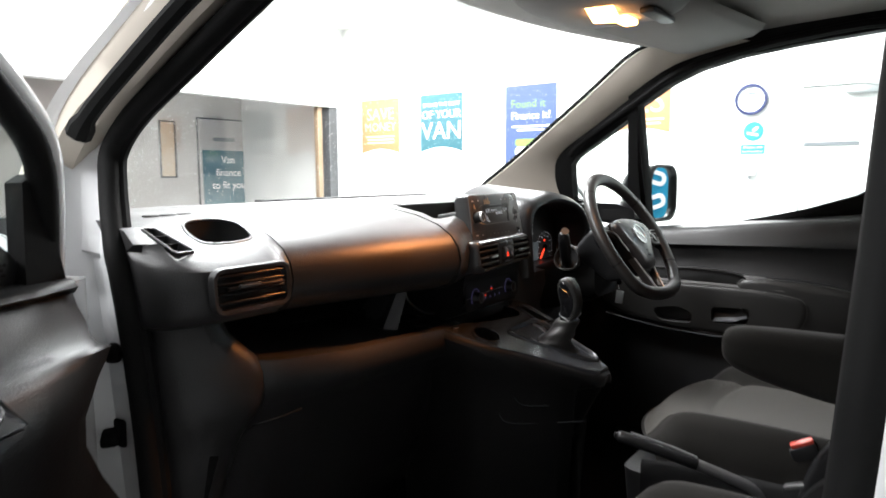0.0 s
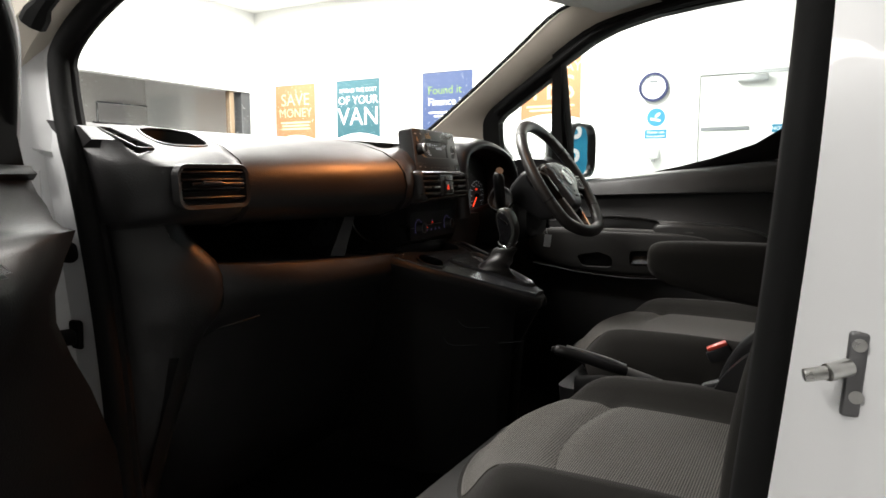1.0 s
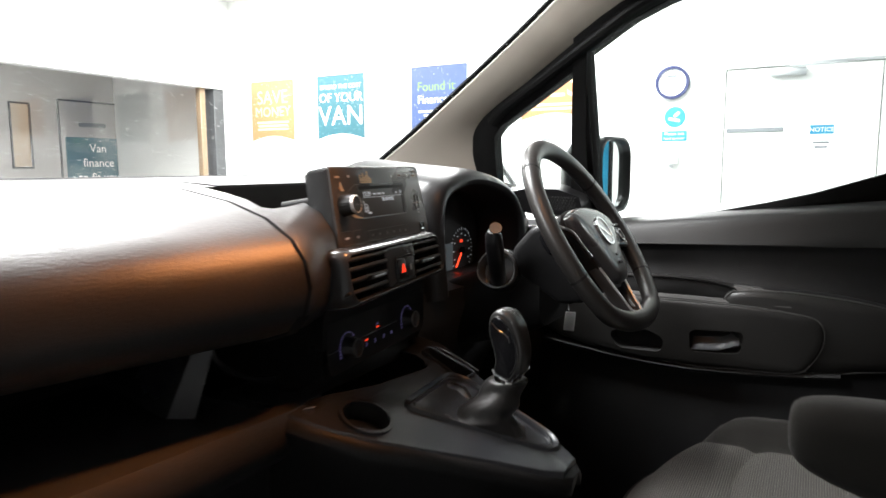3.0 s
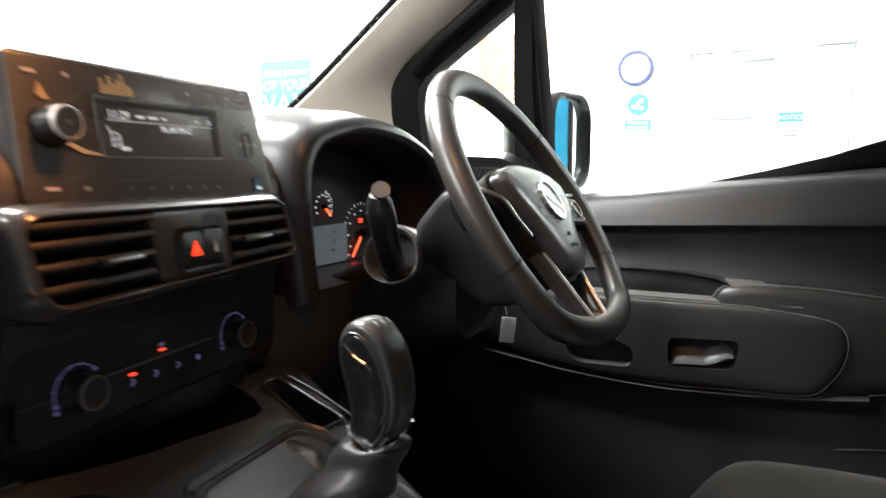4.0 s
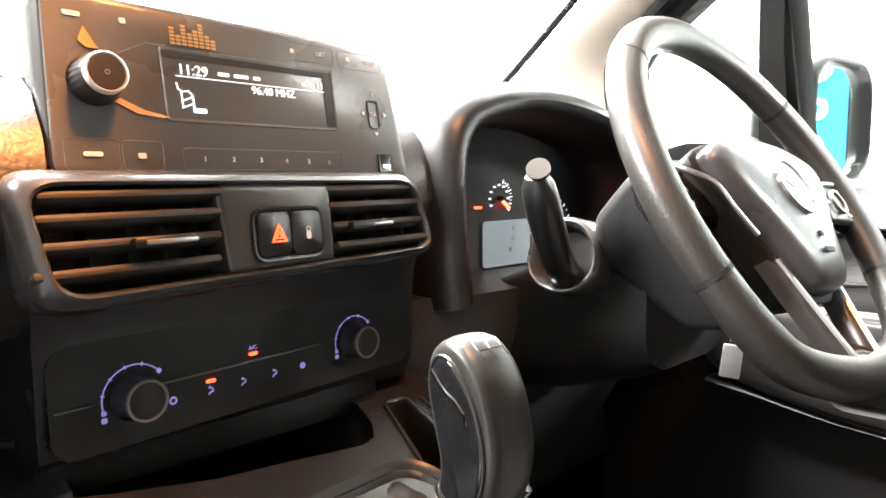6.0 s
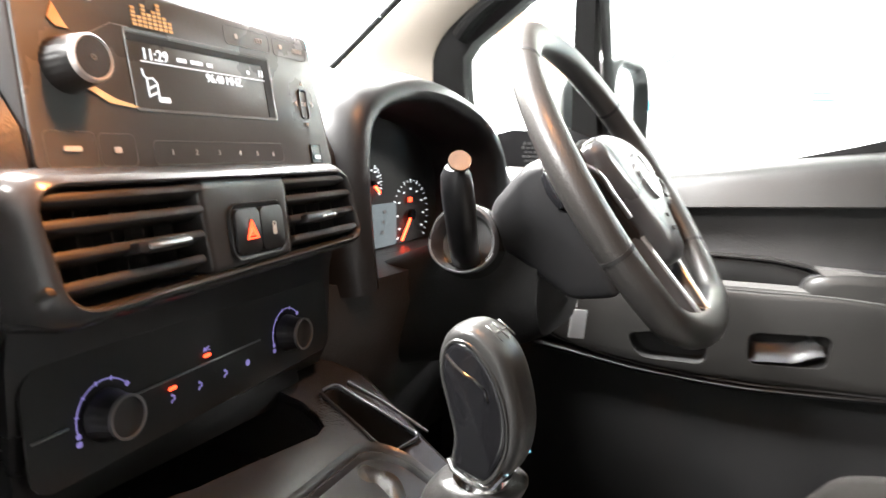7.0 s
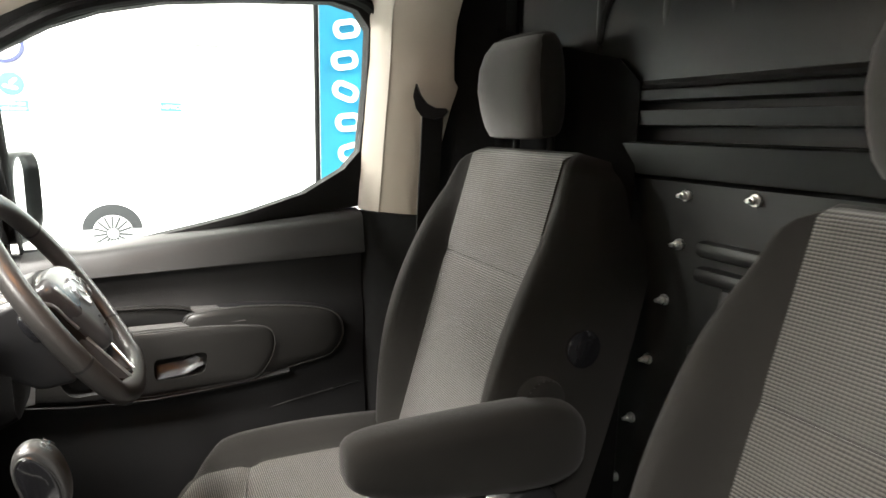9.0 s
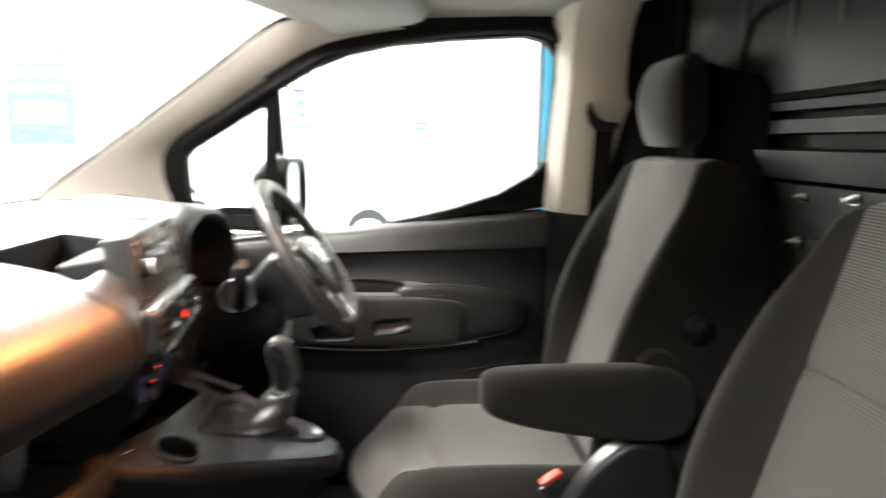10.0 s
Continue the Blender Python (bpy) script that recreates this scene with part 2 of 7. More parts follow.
M_DASH = material("dash_plastic", (0.025, 0.0248, 0.0255), 0.40, grain=0.8, grain_size=420, vary=0.15, vary_size=5)
M_SMOOTH = material("smooth_black_plastic", (0.012, 0.012, 0.0128), 0.34, grain=0.12, grain_size=700)
M_GLOSS = material("gloss_black_plastic", (0.008, 0.008, 0.009), 0.1, rough_vary=0.04)
# matt black for joints and dark parts; in hollows it paints in the shade
M_DARKHOLE = material("matt_black_and_recess_shade", (0.006, 0.006, 0.006), 0.7, grain=0.1)
M_RADIO = material("grey_radio_fascia", (0.100, 0.105, 0.105), 0.30, grain=0.08, vary=0.06)
M_RUBBER = material("black_rubber", (0.008, 0.008, 0.008), 0.75, grain=0.3, grain_size=200, spec=0.12)
M_WHITE = material("white_car_paint", (0.8, 0.81, 0.82), 0.28, vary=0.03, vary_size=2, coat=0.6, rough_vary=0.04)
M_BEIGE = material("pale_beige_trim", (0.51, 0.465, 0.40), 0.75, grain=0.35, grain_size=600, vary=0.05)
# darker copy of the beige trim, with the pillar's shade in its colour
M_BEIGE_SHADE = material("shaded_beige_trim", (0.37, 0.325, 0.27), 0.75, grain=0.35, grain_size=600, vary=0.05)
M_ROOF = material("grey_headlining", (0.42, 0.41, 0.38), 0.95, grain=0.8, grain_size=900, vary=0.07, vary_size=9, sheen=0.2)
M_VISOR = material("grey_visor_vinyl", (0.36, 0.35, 0.33), 0.8, grain=0.5, grain_size=700, vary=0.05)
M_CLOTH = material("dark_seat_cloth", (0.0115, 0.0106, 0.0094), 0.95, grain=0.9, grain_size=900, vary=0.14, vary_size=12, sheen=0.06, spec=0.15)
M_CLOTH2 = material("grey_seat_cloth", (0.036, 0.0345, 0.0315), 0.95, grain=0.9, grain_size=900, vary=0.1, vary_size=12, sheen=0.25, spec=0.2)
M_RIB = rib_fabric("ribbed_grey_seat_cloth", (0.014, 0.013, 0.0112), (0.102, 0.0955, 0.0845), 0.0036)
M_RIB_SEAT = rib_fabric("ribbed_grey_cushion_cloth", (0.008, 0.0073, 0.0062), (0.100, 0.090, 0.076), 0.0034, "Y")
M_LEATHER = material("black_leather", (0.026, 0.025, 0.024), 0.36, grain=0.6, grain_size=350, vary=0.15)
M_RIM = material("worn_wheel_leather", (0.027, 0.0255, 0.024), 0.36, grain=0.45, grain_size=500, vary=0.1)
M_CHROME = material("chrome", (0.75, 0.75, 0.76), 0.14, metal=1.0, vary=0.03, rough_vary=0.05)
M_SILVER = material("satin_silver", (0.55, 0.55, 0.56), 0.3, metal=0.9, vary=0.04)
M_STEEL = material("zinc_plated_steel", (0.6, 0.6, 0.58), 0.32, metal=1.0, vary=0.12, vary_size=60)
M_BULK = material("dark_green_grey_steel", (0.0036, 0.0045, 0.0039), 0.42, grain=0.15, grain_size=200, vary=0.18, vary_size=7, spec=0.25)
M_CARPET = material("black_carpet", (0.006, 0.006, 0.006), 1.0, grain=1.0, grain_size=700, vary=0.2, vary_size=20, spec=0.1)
# black for the sheet that stands for shade on the bulkhead
M_BULKSHADE = material("black_bulkhead_shade", (0.004, 0.004, 0.004), 1.0, grain=1.0, grain_size=700, vary=0.2, vary_size=20, spec=0.03)
M_HUB = material("grey_hub_plastic", (0.058, 0.060, 0.064), 0.28, grain=0.25, grain_size=500)
M_LOWPLASTIC = material("coarse_plastic_with_shade", (0.0095, 0.0095, 0.0098), 0.5, grain=0.6, grain_size=360, spec=0.3)
M_LEVER = material("dull_silver_lever", (0.20, 0.20, 0.205), 0.36, metal=0.7, vary=0.05)
M_RED = material("red_buckle_plastic", (0.62, 0.06, 0.035), 0.38, vary=0.06)
M_LABEL = material("white_card", (0.78, 0.79, 0.8), 0.6, vary=0.05)
M_PRINT = material("white_print", (0.62, 0.62, 0.62), 0.6, vary=0.0)
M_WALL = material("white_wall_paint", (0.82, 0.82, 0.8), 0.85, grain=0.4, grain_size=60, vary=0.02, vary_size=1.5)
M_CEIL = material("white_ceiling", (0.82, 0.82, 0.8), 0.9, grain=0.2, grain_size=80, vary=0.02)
# grey chosen to weaken the bounce from the unseen walls
M_DIMWALL = material("fill_dimming_wall_grey", (0.36, 0.36, 0.36), 0.85, grain=0.4, grain_size=60, vary=0.03, vary_size=1.5)
M_FLOOR = material("pale_grey_floor_tile", (0.25, 0.25, 0.25), 0.35, vary=0.06, vary_size=2)
M_OFFICE = material("grey_office_wall", (0.42, 0.40, 0.385), 0.9, grain=0.2, grain_size=60, vary=0.05, vary_size=2)
M_ARCH = material("dark_grey_print", (0.024, 0.025, 0.027), 0.5, vary=0.1)
M_JAMB = material("dark_grey_frame", (0.06, 0.062, 0.065), 0.4, vary=0.1)
M_GLASS = pane_glass("clear_glass", (0.96, 0.955, 0.95))
M_DOORGLASS = pane_glass("door_glass", (0.9, 0.94, 0.93))
M_MIRROR = material("mirror_glass", (0.85, 0.87, 0.88), 0.02, metal=1.0, vary=0.0, rough_vary=0.0)
M_GREYLINE = material("grey_print", (0.18, 0.19, 0.2), 0.5, vary=0.05)
M_ALU = material("brushed_aluminium", (0.5, 0.51, 0.52), 0.4, metal=0.8, vary=0.05)


def paper(name, colour):
    return material(name, colour, 0.42, vary=0.04, vary_size=3, rough_vary=0.05)


M_ORANGE = paper("orange_poster_paper", (0.43, 0.18, 0.085))
M_TEAL = paper("teal_poster_paper", (0.035, 0.11, 0.135))
M_BLUE = paper("blue_poster_paper", (0.06, 0.09, 0.2))
M_SKY = paper("sky_blue_sign", (0.03, 0.22, 0.36))
M_NAVY = paper("navy_clock_rim", (0.012, 0.018, 0.08))
M_WHITEPAPER = paper("white_paper", (0.85, 0.85, 0.85))
M_PEACH = paper("faded_peach_paper", (0.46, 0.37, 0.28))
M_GREENINK = paper("lime_ink", (0.2, 0.32, 0.08))
M_CREAM = paper("cream_ink", (0.62, 0.5, 0.33))
M_TAN = paper("tan_timber", (0.24, 0.17, 0.105))
M_FLAG = material("blue_flag_cloth", (0.035, 0.30, 0.44), 0.8, grain=0.5, grain_size=500, vary=0.15, vary_size=4)
M_NEEDLE = glow("red_needle_light", (1.0, 0.06, 0.02), 3.0)
M_REDLED = glow("red_indicator_light", (1.0, 0.06, 0.02), 1.0)
M_DIALINK = glow("white_dial_light", (0.75, 0.8, 0.85), 0.35)
M_VIOLET = glow("violet_control_light", (0.28, 0.24, 0.62), 0.085)
M_LCD = glow("display_backlight", (0.05, 0.062, 0.082), 0.36)
M_LCDINK = glow("display_letters", (0.7, 0.75, 0.8), 0.25)
M_LCDPALE = glow("pale_cluster_display", (0.38, 0.47, 0.52), 0.085)
M_LCDPALE.node_tree.nodes["Principled BSDF"].inputs["Base Color"].default_value = (0.07, 0.085, 0.09, 1)
M_DOME = glow("warm_lamp_lens", (1.0, 0.45, 0.14), 14.0)
M_FROST = material("frosted_sensor_film", (0.7, 0.71, 0.72), 0.5, vary=0.04)
M_FROST.node_tree.nodes["Principled BSDF"].inputs["Transmission Weight"].default_value = 0.85
# mostly opaque white, so the drops' sparkle comes from their colour
M_DROP = material("sparkle_white_water", (1.0, 1.0, 1.0), 0.25, vary=0.0, rough_vary=0.0)
M_DROP.node_tree.nodes["Principled BSDF"].inputs["Transmission Weight"].default_value = 0.2
M_DROP.node_tree.nodes["Principled BSDF"].inputs["IOR"].default_value = 1.33
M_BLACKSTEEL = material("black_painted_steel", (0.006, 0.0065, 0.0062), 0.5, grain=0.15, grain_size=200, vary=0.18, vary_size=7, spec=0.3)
M_SLAT = material("matt_vent_slat", (0.038, 0.037, 0.036), 0.55, grain=0.1, spec=0.25)
M_THROAT = material("dark_grey_vent_throat", (0.034, 0.033, 0.032), 0.6, grain=0.1)
M_PAD = material("soft_touch_armrest", (0.0125, 0.0120, 0.0112), 0.40, grain=0.2, grain_size=600, spec=0.4)
M_DOORTRIM = material("black_door_plastic", (0.010, 0.010, 0.0102), 0.44, grain=0.6, grain_size=420, spec=0.32)
M_PTRIM = material("dark_blue_grey_door_plastic", (0.0115, 0.012, 0.013), 0.36, grain=0.7, grain_size=420, vary=0.12)
M_CONS = material("satin_console_plastic", (0.030, 0.032, 0.036), 0.25, grain=0.25, grain_size=420, vary=0.06, rough_vary=0.03)
M_BELT = material("grey_upper_door_trim", (0.020, 0.020, 0.0196), 0.46, grain=0.3, grain_size=420)
M_LENS = pane_glass("instrument_lens_plastic", (0.95, 0.95, 0.95), 0.04)
M_SCREEN = pane_glass("windscreen_glass", (0.95, 0.97, 0.965), 0.22)
M_KNOB = material("soft_touch_knob", (0.025, 0.0246, 0.0238), 0.33, grain=0.2, grain_size=600)
M_SURROUND = material("satin_fascia_plastic", (0.044, 0.044, 0.045), 0.25, grain=0.10, grain_size=700, vary=0.08)
M_HEATER = material("matt_heater_plastic", (0.0165, 0.0163, 0.0163), 0.45, grain=0.15, grain_size=600, spec=0.3)
M_SATIN = material("pale_satin_metal", (0.55, 0.54, 0.53), 0.34, metal=0.35, vary=0.04)
M_RELEASE = material("satin_grey_release", (0.085, 0.085, 0.088), 0.36, metal=0.4, vary=0.06)
# paler than the door pads: window light on edges, put into the colour
M_LIT_EDGE = material("lit_satin_edge", (0.075, 0.074, 0.072), 0.30, grain=0.3, grain_size=500)
M_COLUMN = material("smooth_grey_column_plastic", (0.017, 0.017, 0.0177), 0.40, grain=0.25, grain_size=600)
M_COPPER = material("copper_accent", (0.55, 0.3, 0.12), 0.35, metal=0.4, vary=0.05)

# ---- showroom ----
WX, FY, CZ = 4.45, 5.6, 3.0
WW, BY = -5.2, -6.0


def slab(x0, x1, y0, y1, z0, z1, r=0.0):
    return rbox(((x0 + x1) / 2, (y0 + y1) / 2, (z0 + z1) / 2), (x1 - x0, y1 - y0, z1 - z0), r, 1)


solo("floor", slab(WW, WX + 0.15, BY, 9.0, -0.1, 0.0), M_FLOOR, "pale grey polished showroom floor", "floor", kind="structure")
solo("ceiling", slab(WW - 0.15, WX + 0.15, BY - 0.15, 9.0, CZ, CZ + 0.12), M_CEIL, "plain white showroom ceiling", "ceiling", kind="structure")
solo("wall_east", slab(WX, WX + 0.15, BY, 9.0, 0.0, CZ), M_WALL, "bright white painted showroom wall hung with posters", "wall", kind="structure")
# west and south walls are out of view; their grey cuts the fill light
solo("wall_west", slab(WW - 0.15, WW, BY, 9.0, 0.0, CZ), M_DIMWALL, "unseen showroom wall, grey to dim the fill light", "wall", kind="structure")
solo("wall_south", slab(WW, WX, BY - 0.15, BY, 0.0, CZ), M_DIMWALL, "unseen showroom wall, grey to dim the fill light", "wall", kind="structure")
OX0, OX1, OZ0, OZ1 = -2.6, 4.36, 0.35, 2.09
solo("wall_north", merge(slab(WW, OX0, FY, FY + 0.14, 0, CZ), slab(OX1, WX, FY, FY + 0.14, 0, CZ), slab(OX0, OX1, FY, FY + 0.14, 0, OZ0), slab(OX0, OX1, FY, FY + 0.14, OZ1, CZ)),
     M_WALL, "white showroom wall with a long internal window", "wall", kind="structure")
win = thing("window_1", "long internal office window in a dark grey frame", "window", ((OX0 + OX1) / 2, FY, OZ0), kind="structure")
part("window_frame", merge(slab(OX1 - 0.13, OX1, FY + 0.02, FY + 0.16, OZ0, OZ1, 0.004), slab(OX0, OX0 + 0.06, FY + 0.02, FY + 0.16, OZ0, OZ1, 0.004),
                           slab(OX0 + 0.06, OX1 - 0.13, FY + 0.02, FY + 0.16, OZ0, OZ0 + 0.05, 0.004)), M_JAMB, win)
part("mullion", slab(OX1 - 0.28, OX1 - 0.215, FY + 0.05, FY + 0.12, OZ0 + 0.05, OZ1, 0.004), M_TAN, win, "tan timber mullion")
pane = part("pane", slab(OX0 + 0.06, OX1 - 0.13, FY + 0.075, FY + 0.081, OZ0 + 0.05, OZ1), M_GLASS, win)
pane.visible_shadow = False
solo("wall_office", slab(WW, WX, 7.6, 7.75, 0.0, CZ), M_OFFICE, "mid-grey office wall behind the internal window", "wall", kind="structure")
solo("office_ceiling", slab(WW, WX, FY + 0.17, 7.6, 2.42, 2.5), M_OFFICE, "grey lowered office ceiling", "ceiling", kind="structure")

# ceiling lights
for cx in (-2.3, 0.2, 3.2):
    for cy in (-3.0, 1.7, 4.4) if cx > 3 else (-3.0, 1.7) if cx > 0 else (1.6,):
        cl = thing("ceiling_light", "square white ceiling light panel with a lit diffuser", "ceiling light", (cx, cy, CZ), "ceiling lights")
        part("frame", merge(slab(cx - 0.62, cx + 0.62, cy - 0.62, cy - 0.585, CZ - 0.03, CZ - 0.002), slab(cx - 0.62, cx + 0.62, cy + 0.585, cy + 0.62, CZ - 0.03, CZ - 0.002),
                            slab(cx - 0.62, cx - 0.585, cy - 0.585, cy + 0.585, CZ - 0.03, CZ - 0.002), slab(cx + 0.585, cx + 0.62, cy - 0.585, cy + 0.585, CZ - 0.03, CZ - 0.002)), M_CEIL, cl)
        area_lamp("ceiling_lamp", pose(cx, cy, CZ - 0.012), 1.15, 1.15, LAMP_WATTS * (0.55 if cx < 0 or cy < -1 else 1.1), (1.0, 0.99, 0.985))
area_lamp("office_lamp", pose(2.6, 6.6, 2.40), 1.0, 0.5, 14.0, (1.0, 0.98, 0.95))


# posters on the east wall: local x runs along -y of the world, facing -x
def on_wall(y, z, off=0.0):
    return Matrix.Translation((WX - off, y, z)) @ Matrix(((0, 1, 0, 0), (-1, 0, 0, 0), (0, 0, 1, 0), (0, 0, 0, 1)))


def wave_poly(w, z0, dip):
    """The white foot of a poster with a wavy top edge."""
    n = 16
    top = [(-w / 2 + w * k / n, z0 + dip * math.sin(math.pi * k / n)) for k in range(n + 1)]
    return [(-w / 2, 0.0), *top, (w / 2, 0.0)]


def bars(rows, m, h=0.010):
    """Lines of print too small to read: (x centre, z, width)."""
    return merge(*[plate(m @ Matrix.Translation((x, 0, z)), w, h, 0.0006, h * 0.3, 1) for x, z, w in rows])


def poster(label, y, w, z0, h, colour, foot, letters):
    p = thing("poster", label, "poster", (WX, y, z0), "posters on the wall")
    m = on_wall(y, z0 + h / 2, 0.001)
    part("sheet", plate(m, w, h, 0.003, 0.002, 1), colour, p)
    mt = on_wall(y, z0, 0.0042)
    if foot:
        part("white_foot", moved(prism(wave_poly(w, foot[0], foot[1]), "y", 0, -0.0008), mt), M_WHITEPAPER, p, "white wavy foot")
    part("holder", bezel(m, w + 0.012, h + 0.012, 0.006, 0.004, 0.006), M_ALU, p, "thin clear-edged poster holder")
    m2 = on_wall(y, z0, 0.0052)
    for text, size, x, z, mat in letters:
        if text.startswith("|"):
            part("print_line", bars([(x, z, float(text[1:]))], m2, size), mat, p)
        else:
            part("lettering", words(text, size, m2 @ Matrix.Translation((x, 0, z)), align="CENTER"), mat, p)
    return p


poster("orange poster about saving money in a thin holder", 5.01, 0.58, 1.325, 0.825, M_ORANGE, (0.22, 0.05),
       [("SAVE", 0.19, 0, 0.60, M_CREAM), ("MONEY", 0.140, 0, 0.47, M_CREAM), ("|0.44", 0.02, 0, 0.41, M_CREAM), ("|0.40", 0.02, 0, 0.375, M_CREAM), ("|0.42", 0.02, 0, 0.34, M_CREAM), ("|0.16", 0.014, 0.0, 0.13, M_GREYLINE)])
poster("teal poster about spreading the cost of a van", 4.13, 0.56, 1.325, 0.825, M_TEAL, (0.22, 0.05),
       [("SPREAD THE COST", 0.058, 0, 0.70, M_WHITEPAPER), ("OF YOUR", 0.122, 0, 0.575, M_WHITEPAPER), ("VAN", 0.265, 0, 0.355, M_WHITEPAPER), ("|0.2", 0.016, 0.0, 0.13, M_GREYLINE)])
poster("blue vehicle finance poster", 3.04, 0.56, 1.325, 0.83, M_BLUE, None,
       [("Found it", 0.115, -0.03, 0.62, M_GREENINK), ("Finance it?", 0.105, 0.0, 0.51, M_WHITEPAPER), ("|0.42", 0.018, 0, 0.44, M_WHITEPAPER), ("|0.30", 0.018, 0, 0.405, M_WHITEPAPER),
        ("|0.34", 0.07, 0, 0.285, M_GREENINK), ("|0.34", 0.09, 0, 0.20, M_WHITEPAPER)])
poster("large orange poster with white capitals", 1.97, 0.56, 1.35, 0.84, M_ORANGE, (0.30, 0.05),
       [("TODAY", 0.12, 0.08, 0.72, M_CREAM), ("YES", 0.30, 0.0, 0.48, M_CREAM), ("|0.46", 0.02, 0, 0.42, M_CREAM), ("|0.40", 0.02, 0, 0.385, M_CREAM), ("|0.2", 0.016, 0, 0.14, M_GREYLINE)])

clock = thing("wall_clock", "round white wall clock with a navy rim", "clock", (WX, 1.055, 1.76), "")
mc = on_wall(1.055, 1.88, 0.001)
part("face", disc(mc, 0.10, 0.02), M_WHITEPAPER, clock)
part("rim", ring_disc(mc, 0.12, 0.098, 0.032), M_NAVY, clock, "navy blue plastic rim")
mh = on_wall(1.055, 1.88, 0.0235)
part("hour_hand", plate(mh @ pose(0.018, 0, 0.010, 0, 30, 0), 0.045, 0.006, 0.001, 0.001, 1), M_NAVY, clock)
part("minute_hand", plate(mh @ pose(-0.01, 0, -0.028, 0, 75, 0), 0.075, 0.004, 0.001, 0.001, 1), M_NAVY, clock)
part("maker_mark", bars([(0.0, 0.045, 0.07)], mh, 0.022), M_GREYLINE, clock)
for k in range(12):
    part("hour_mark", plate(mh @ pose(0.085 * math.sin(k * math.pi / 6), 0, 0.085 * math.cos(k * math.pi / 6), 0, 30 * k, 0), 0.004, 0.014, 0.0006, 0.001, 1), M_NAVY, clock)

sn = thing("hand_sanitiser_sign", "blue round hand sign with a lettered strip below", "sign", (WX, 1.03, 1.46))
msn = on_wall(1.03, 1.632, 0.001)
part("disc", disc(msn, 0.075, 0.002), M_SKY, sn)
msn2 = on_wall(1.03, 1.632, 0.0036)
part("hand_mark", merge(plate(msn2 @ pose(-0.005, 0, -0.02, 0, 12, 0), 0.085, 0.02, 0.0006, 0.009, 3), plate(msn2 @ pose(0.012, 0, 0.018, 0, -40, 0), 0.05, 0.022, 0.0006, 0.01, 3)), M_WHITEPAPER, sn)
part("strip", plate(on_wall(1.03, 1.493, 0.001), 0.18, 0.075, 0.002, 0.004, 1), M_SKY, sn)
part("lettering", words("Please use", 0.034, on_wall(1.03, 1.499, 0.0036)), M_WHITEPAPER, sn)
part("lettering", words("hand sanitiser", 0.027, on_wall(1.03, 1.468, 0.0036)), M_WHITEPAPER, sn)
ds = thing("sanitiser_dispenser", "small white wall dispenser with a grey nozzle", "dispenser", (WX, 1.035, 1.25))
part("body", rbox((WX - 0.04, 1.035, 1.34), (0.08, 0.085, 0.11), 0.012, 3), M_WHITEPAPER, ds)
part("nozzle", rbox((WX - 0.05, 1.035, 1.272), (0.03, 0.025, 0.026), 0.005, 2), M_ALU, ds)

dr = thing("door_1", "white flush door with a grey plate and an overhead closer", "door", (WX, 0.2, 0.0), kind="structure")
part("leaf", rbox((WX - 0.012, 0.22, 0.97), (0.02, 0.92, 1.94), 0.003, 1), M_WALL, dr)
part("frame", merge(slab(WX - 0.03, WX - 0.002, 0.69, 0.75, 0, 2.01, 0.003), slab(WX - 0.03, WX - 0.002, -0.31, -0.25, 0, 2.01, 0.003), slab(WX - 0.03, WX - 0.002, -0.25, 0.69, 1.945, 2.01, 0.003)), M_WALL, dr)
part("top_rail_edge", slab(WX - 0.036, WX - 0.031, -0.26, 0.68, 1.945, 1.965), M_ALU, dr, "grey metal strip over the door")
part("push_plate", rbox((WX - 0.026, 0.49, 1.52), (0.006, 0.36, 0.028), 0.002, 1), M_GREYLINE, dr, "grey horizontal plate")
part("door_closer", merge(rbox((WX - 0.05, 0.3, 1.90), (0.05, 0.22, 0.05), 0.006, 2), rbox((WX - 0.085, 0.12, 1.935), (0.012, 0.34, 0.012), 0.003, 1)), M_ALU, dr, "slim aluminium closer")
nt_ = thing("notice_sign", "small blue and white notice on the door", "sign", (WX - 0.02, 0.08, 1.36))
part("sheet", plate(on_wall(0.08, 1.445, 0.024), 0.15, 0.2, 0.0015, 0.003, 1), M_WHITEPAPER, nt_)
part("heading", plate(on_wall(0.08, 1.512, 0.0258), 0.14, 0.06, 0.001, 0.002, 1), M_SKY, nt_)
part("lettering", words("NOTICE", 0.04, on_wall(0.08, 1.498, 0.027)), M_WHITEPAPER, nt_)
part("print_line", bars([(0, -0.02, 0.1), (0, -0.05, 0.08)], on_wall(0.08, 1.445, 0.0258), 0.014), M_GREYLINE, nt_)

# flat wall graphic of a vehicle
vg = thing("vehicle_graphic", "wall graphic of a white vehicle, its wheel showing", "wall graphic", (WX, 0.5, 0.5))
mg = on_wall(0.50, 0.665, 0.04)
arch = [(0.19 * math.cos(radians(a)), 0.175 * math.sin(radians(a))) for a in range(0, 181, 12)]
part("panel", plate(on_wall(0.50, 0.74, 0.034), 1.1, 0.52, 0.005, 0.06, 4), M_WHITEPAPER, vg)
part("wheel_arch", moved(prism(arch, "y", 0, -0.002), mg), M_ARCH, vg, "dark wheel arch")
part("rim", disc(mg @ pose(0, -0.003, -0.03), 0.128, 0.002), M_WHITEPAPER, vg, "silver multi-spoke rim")
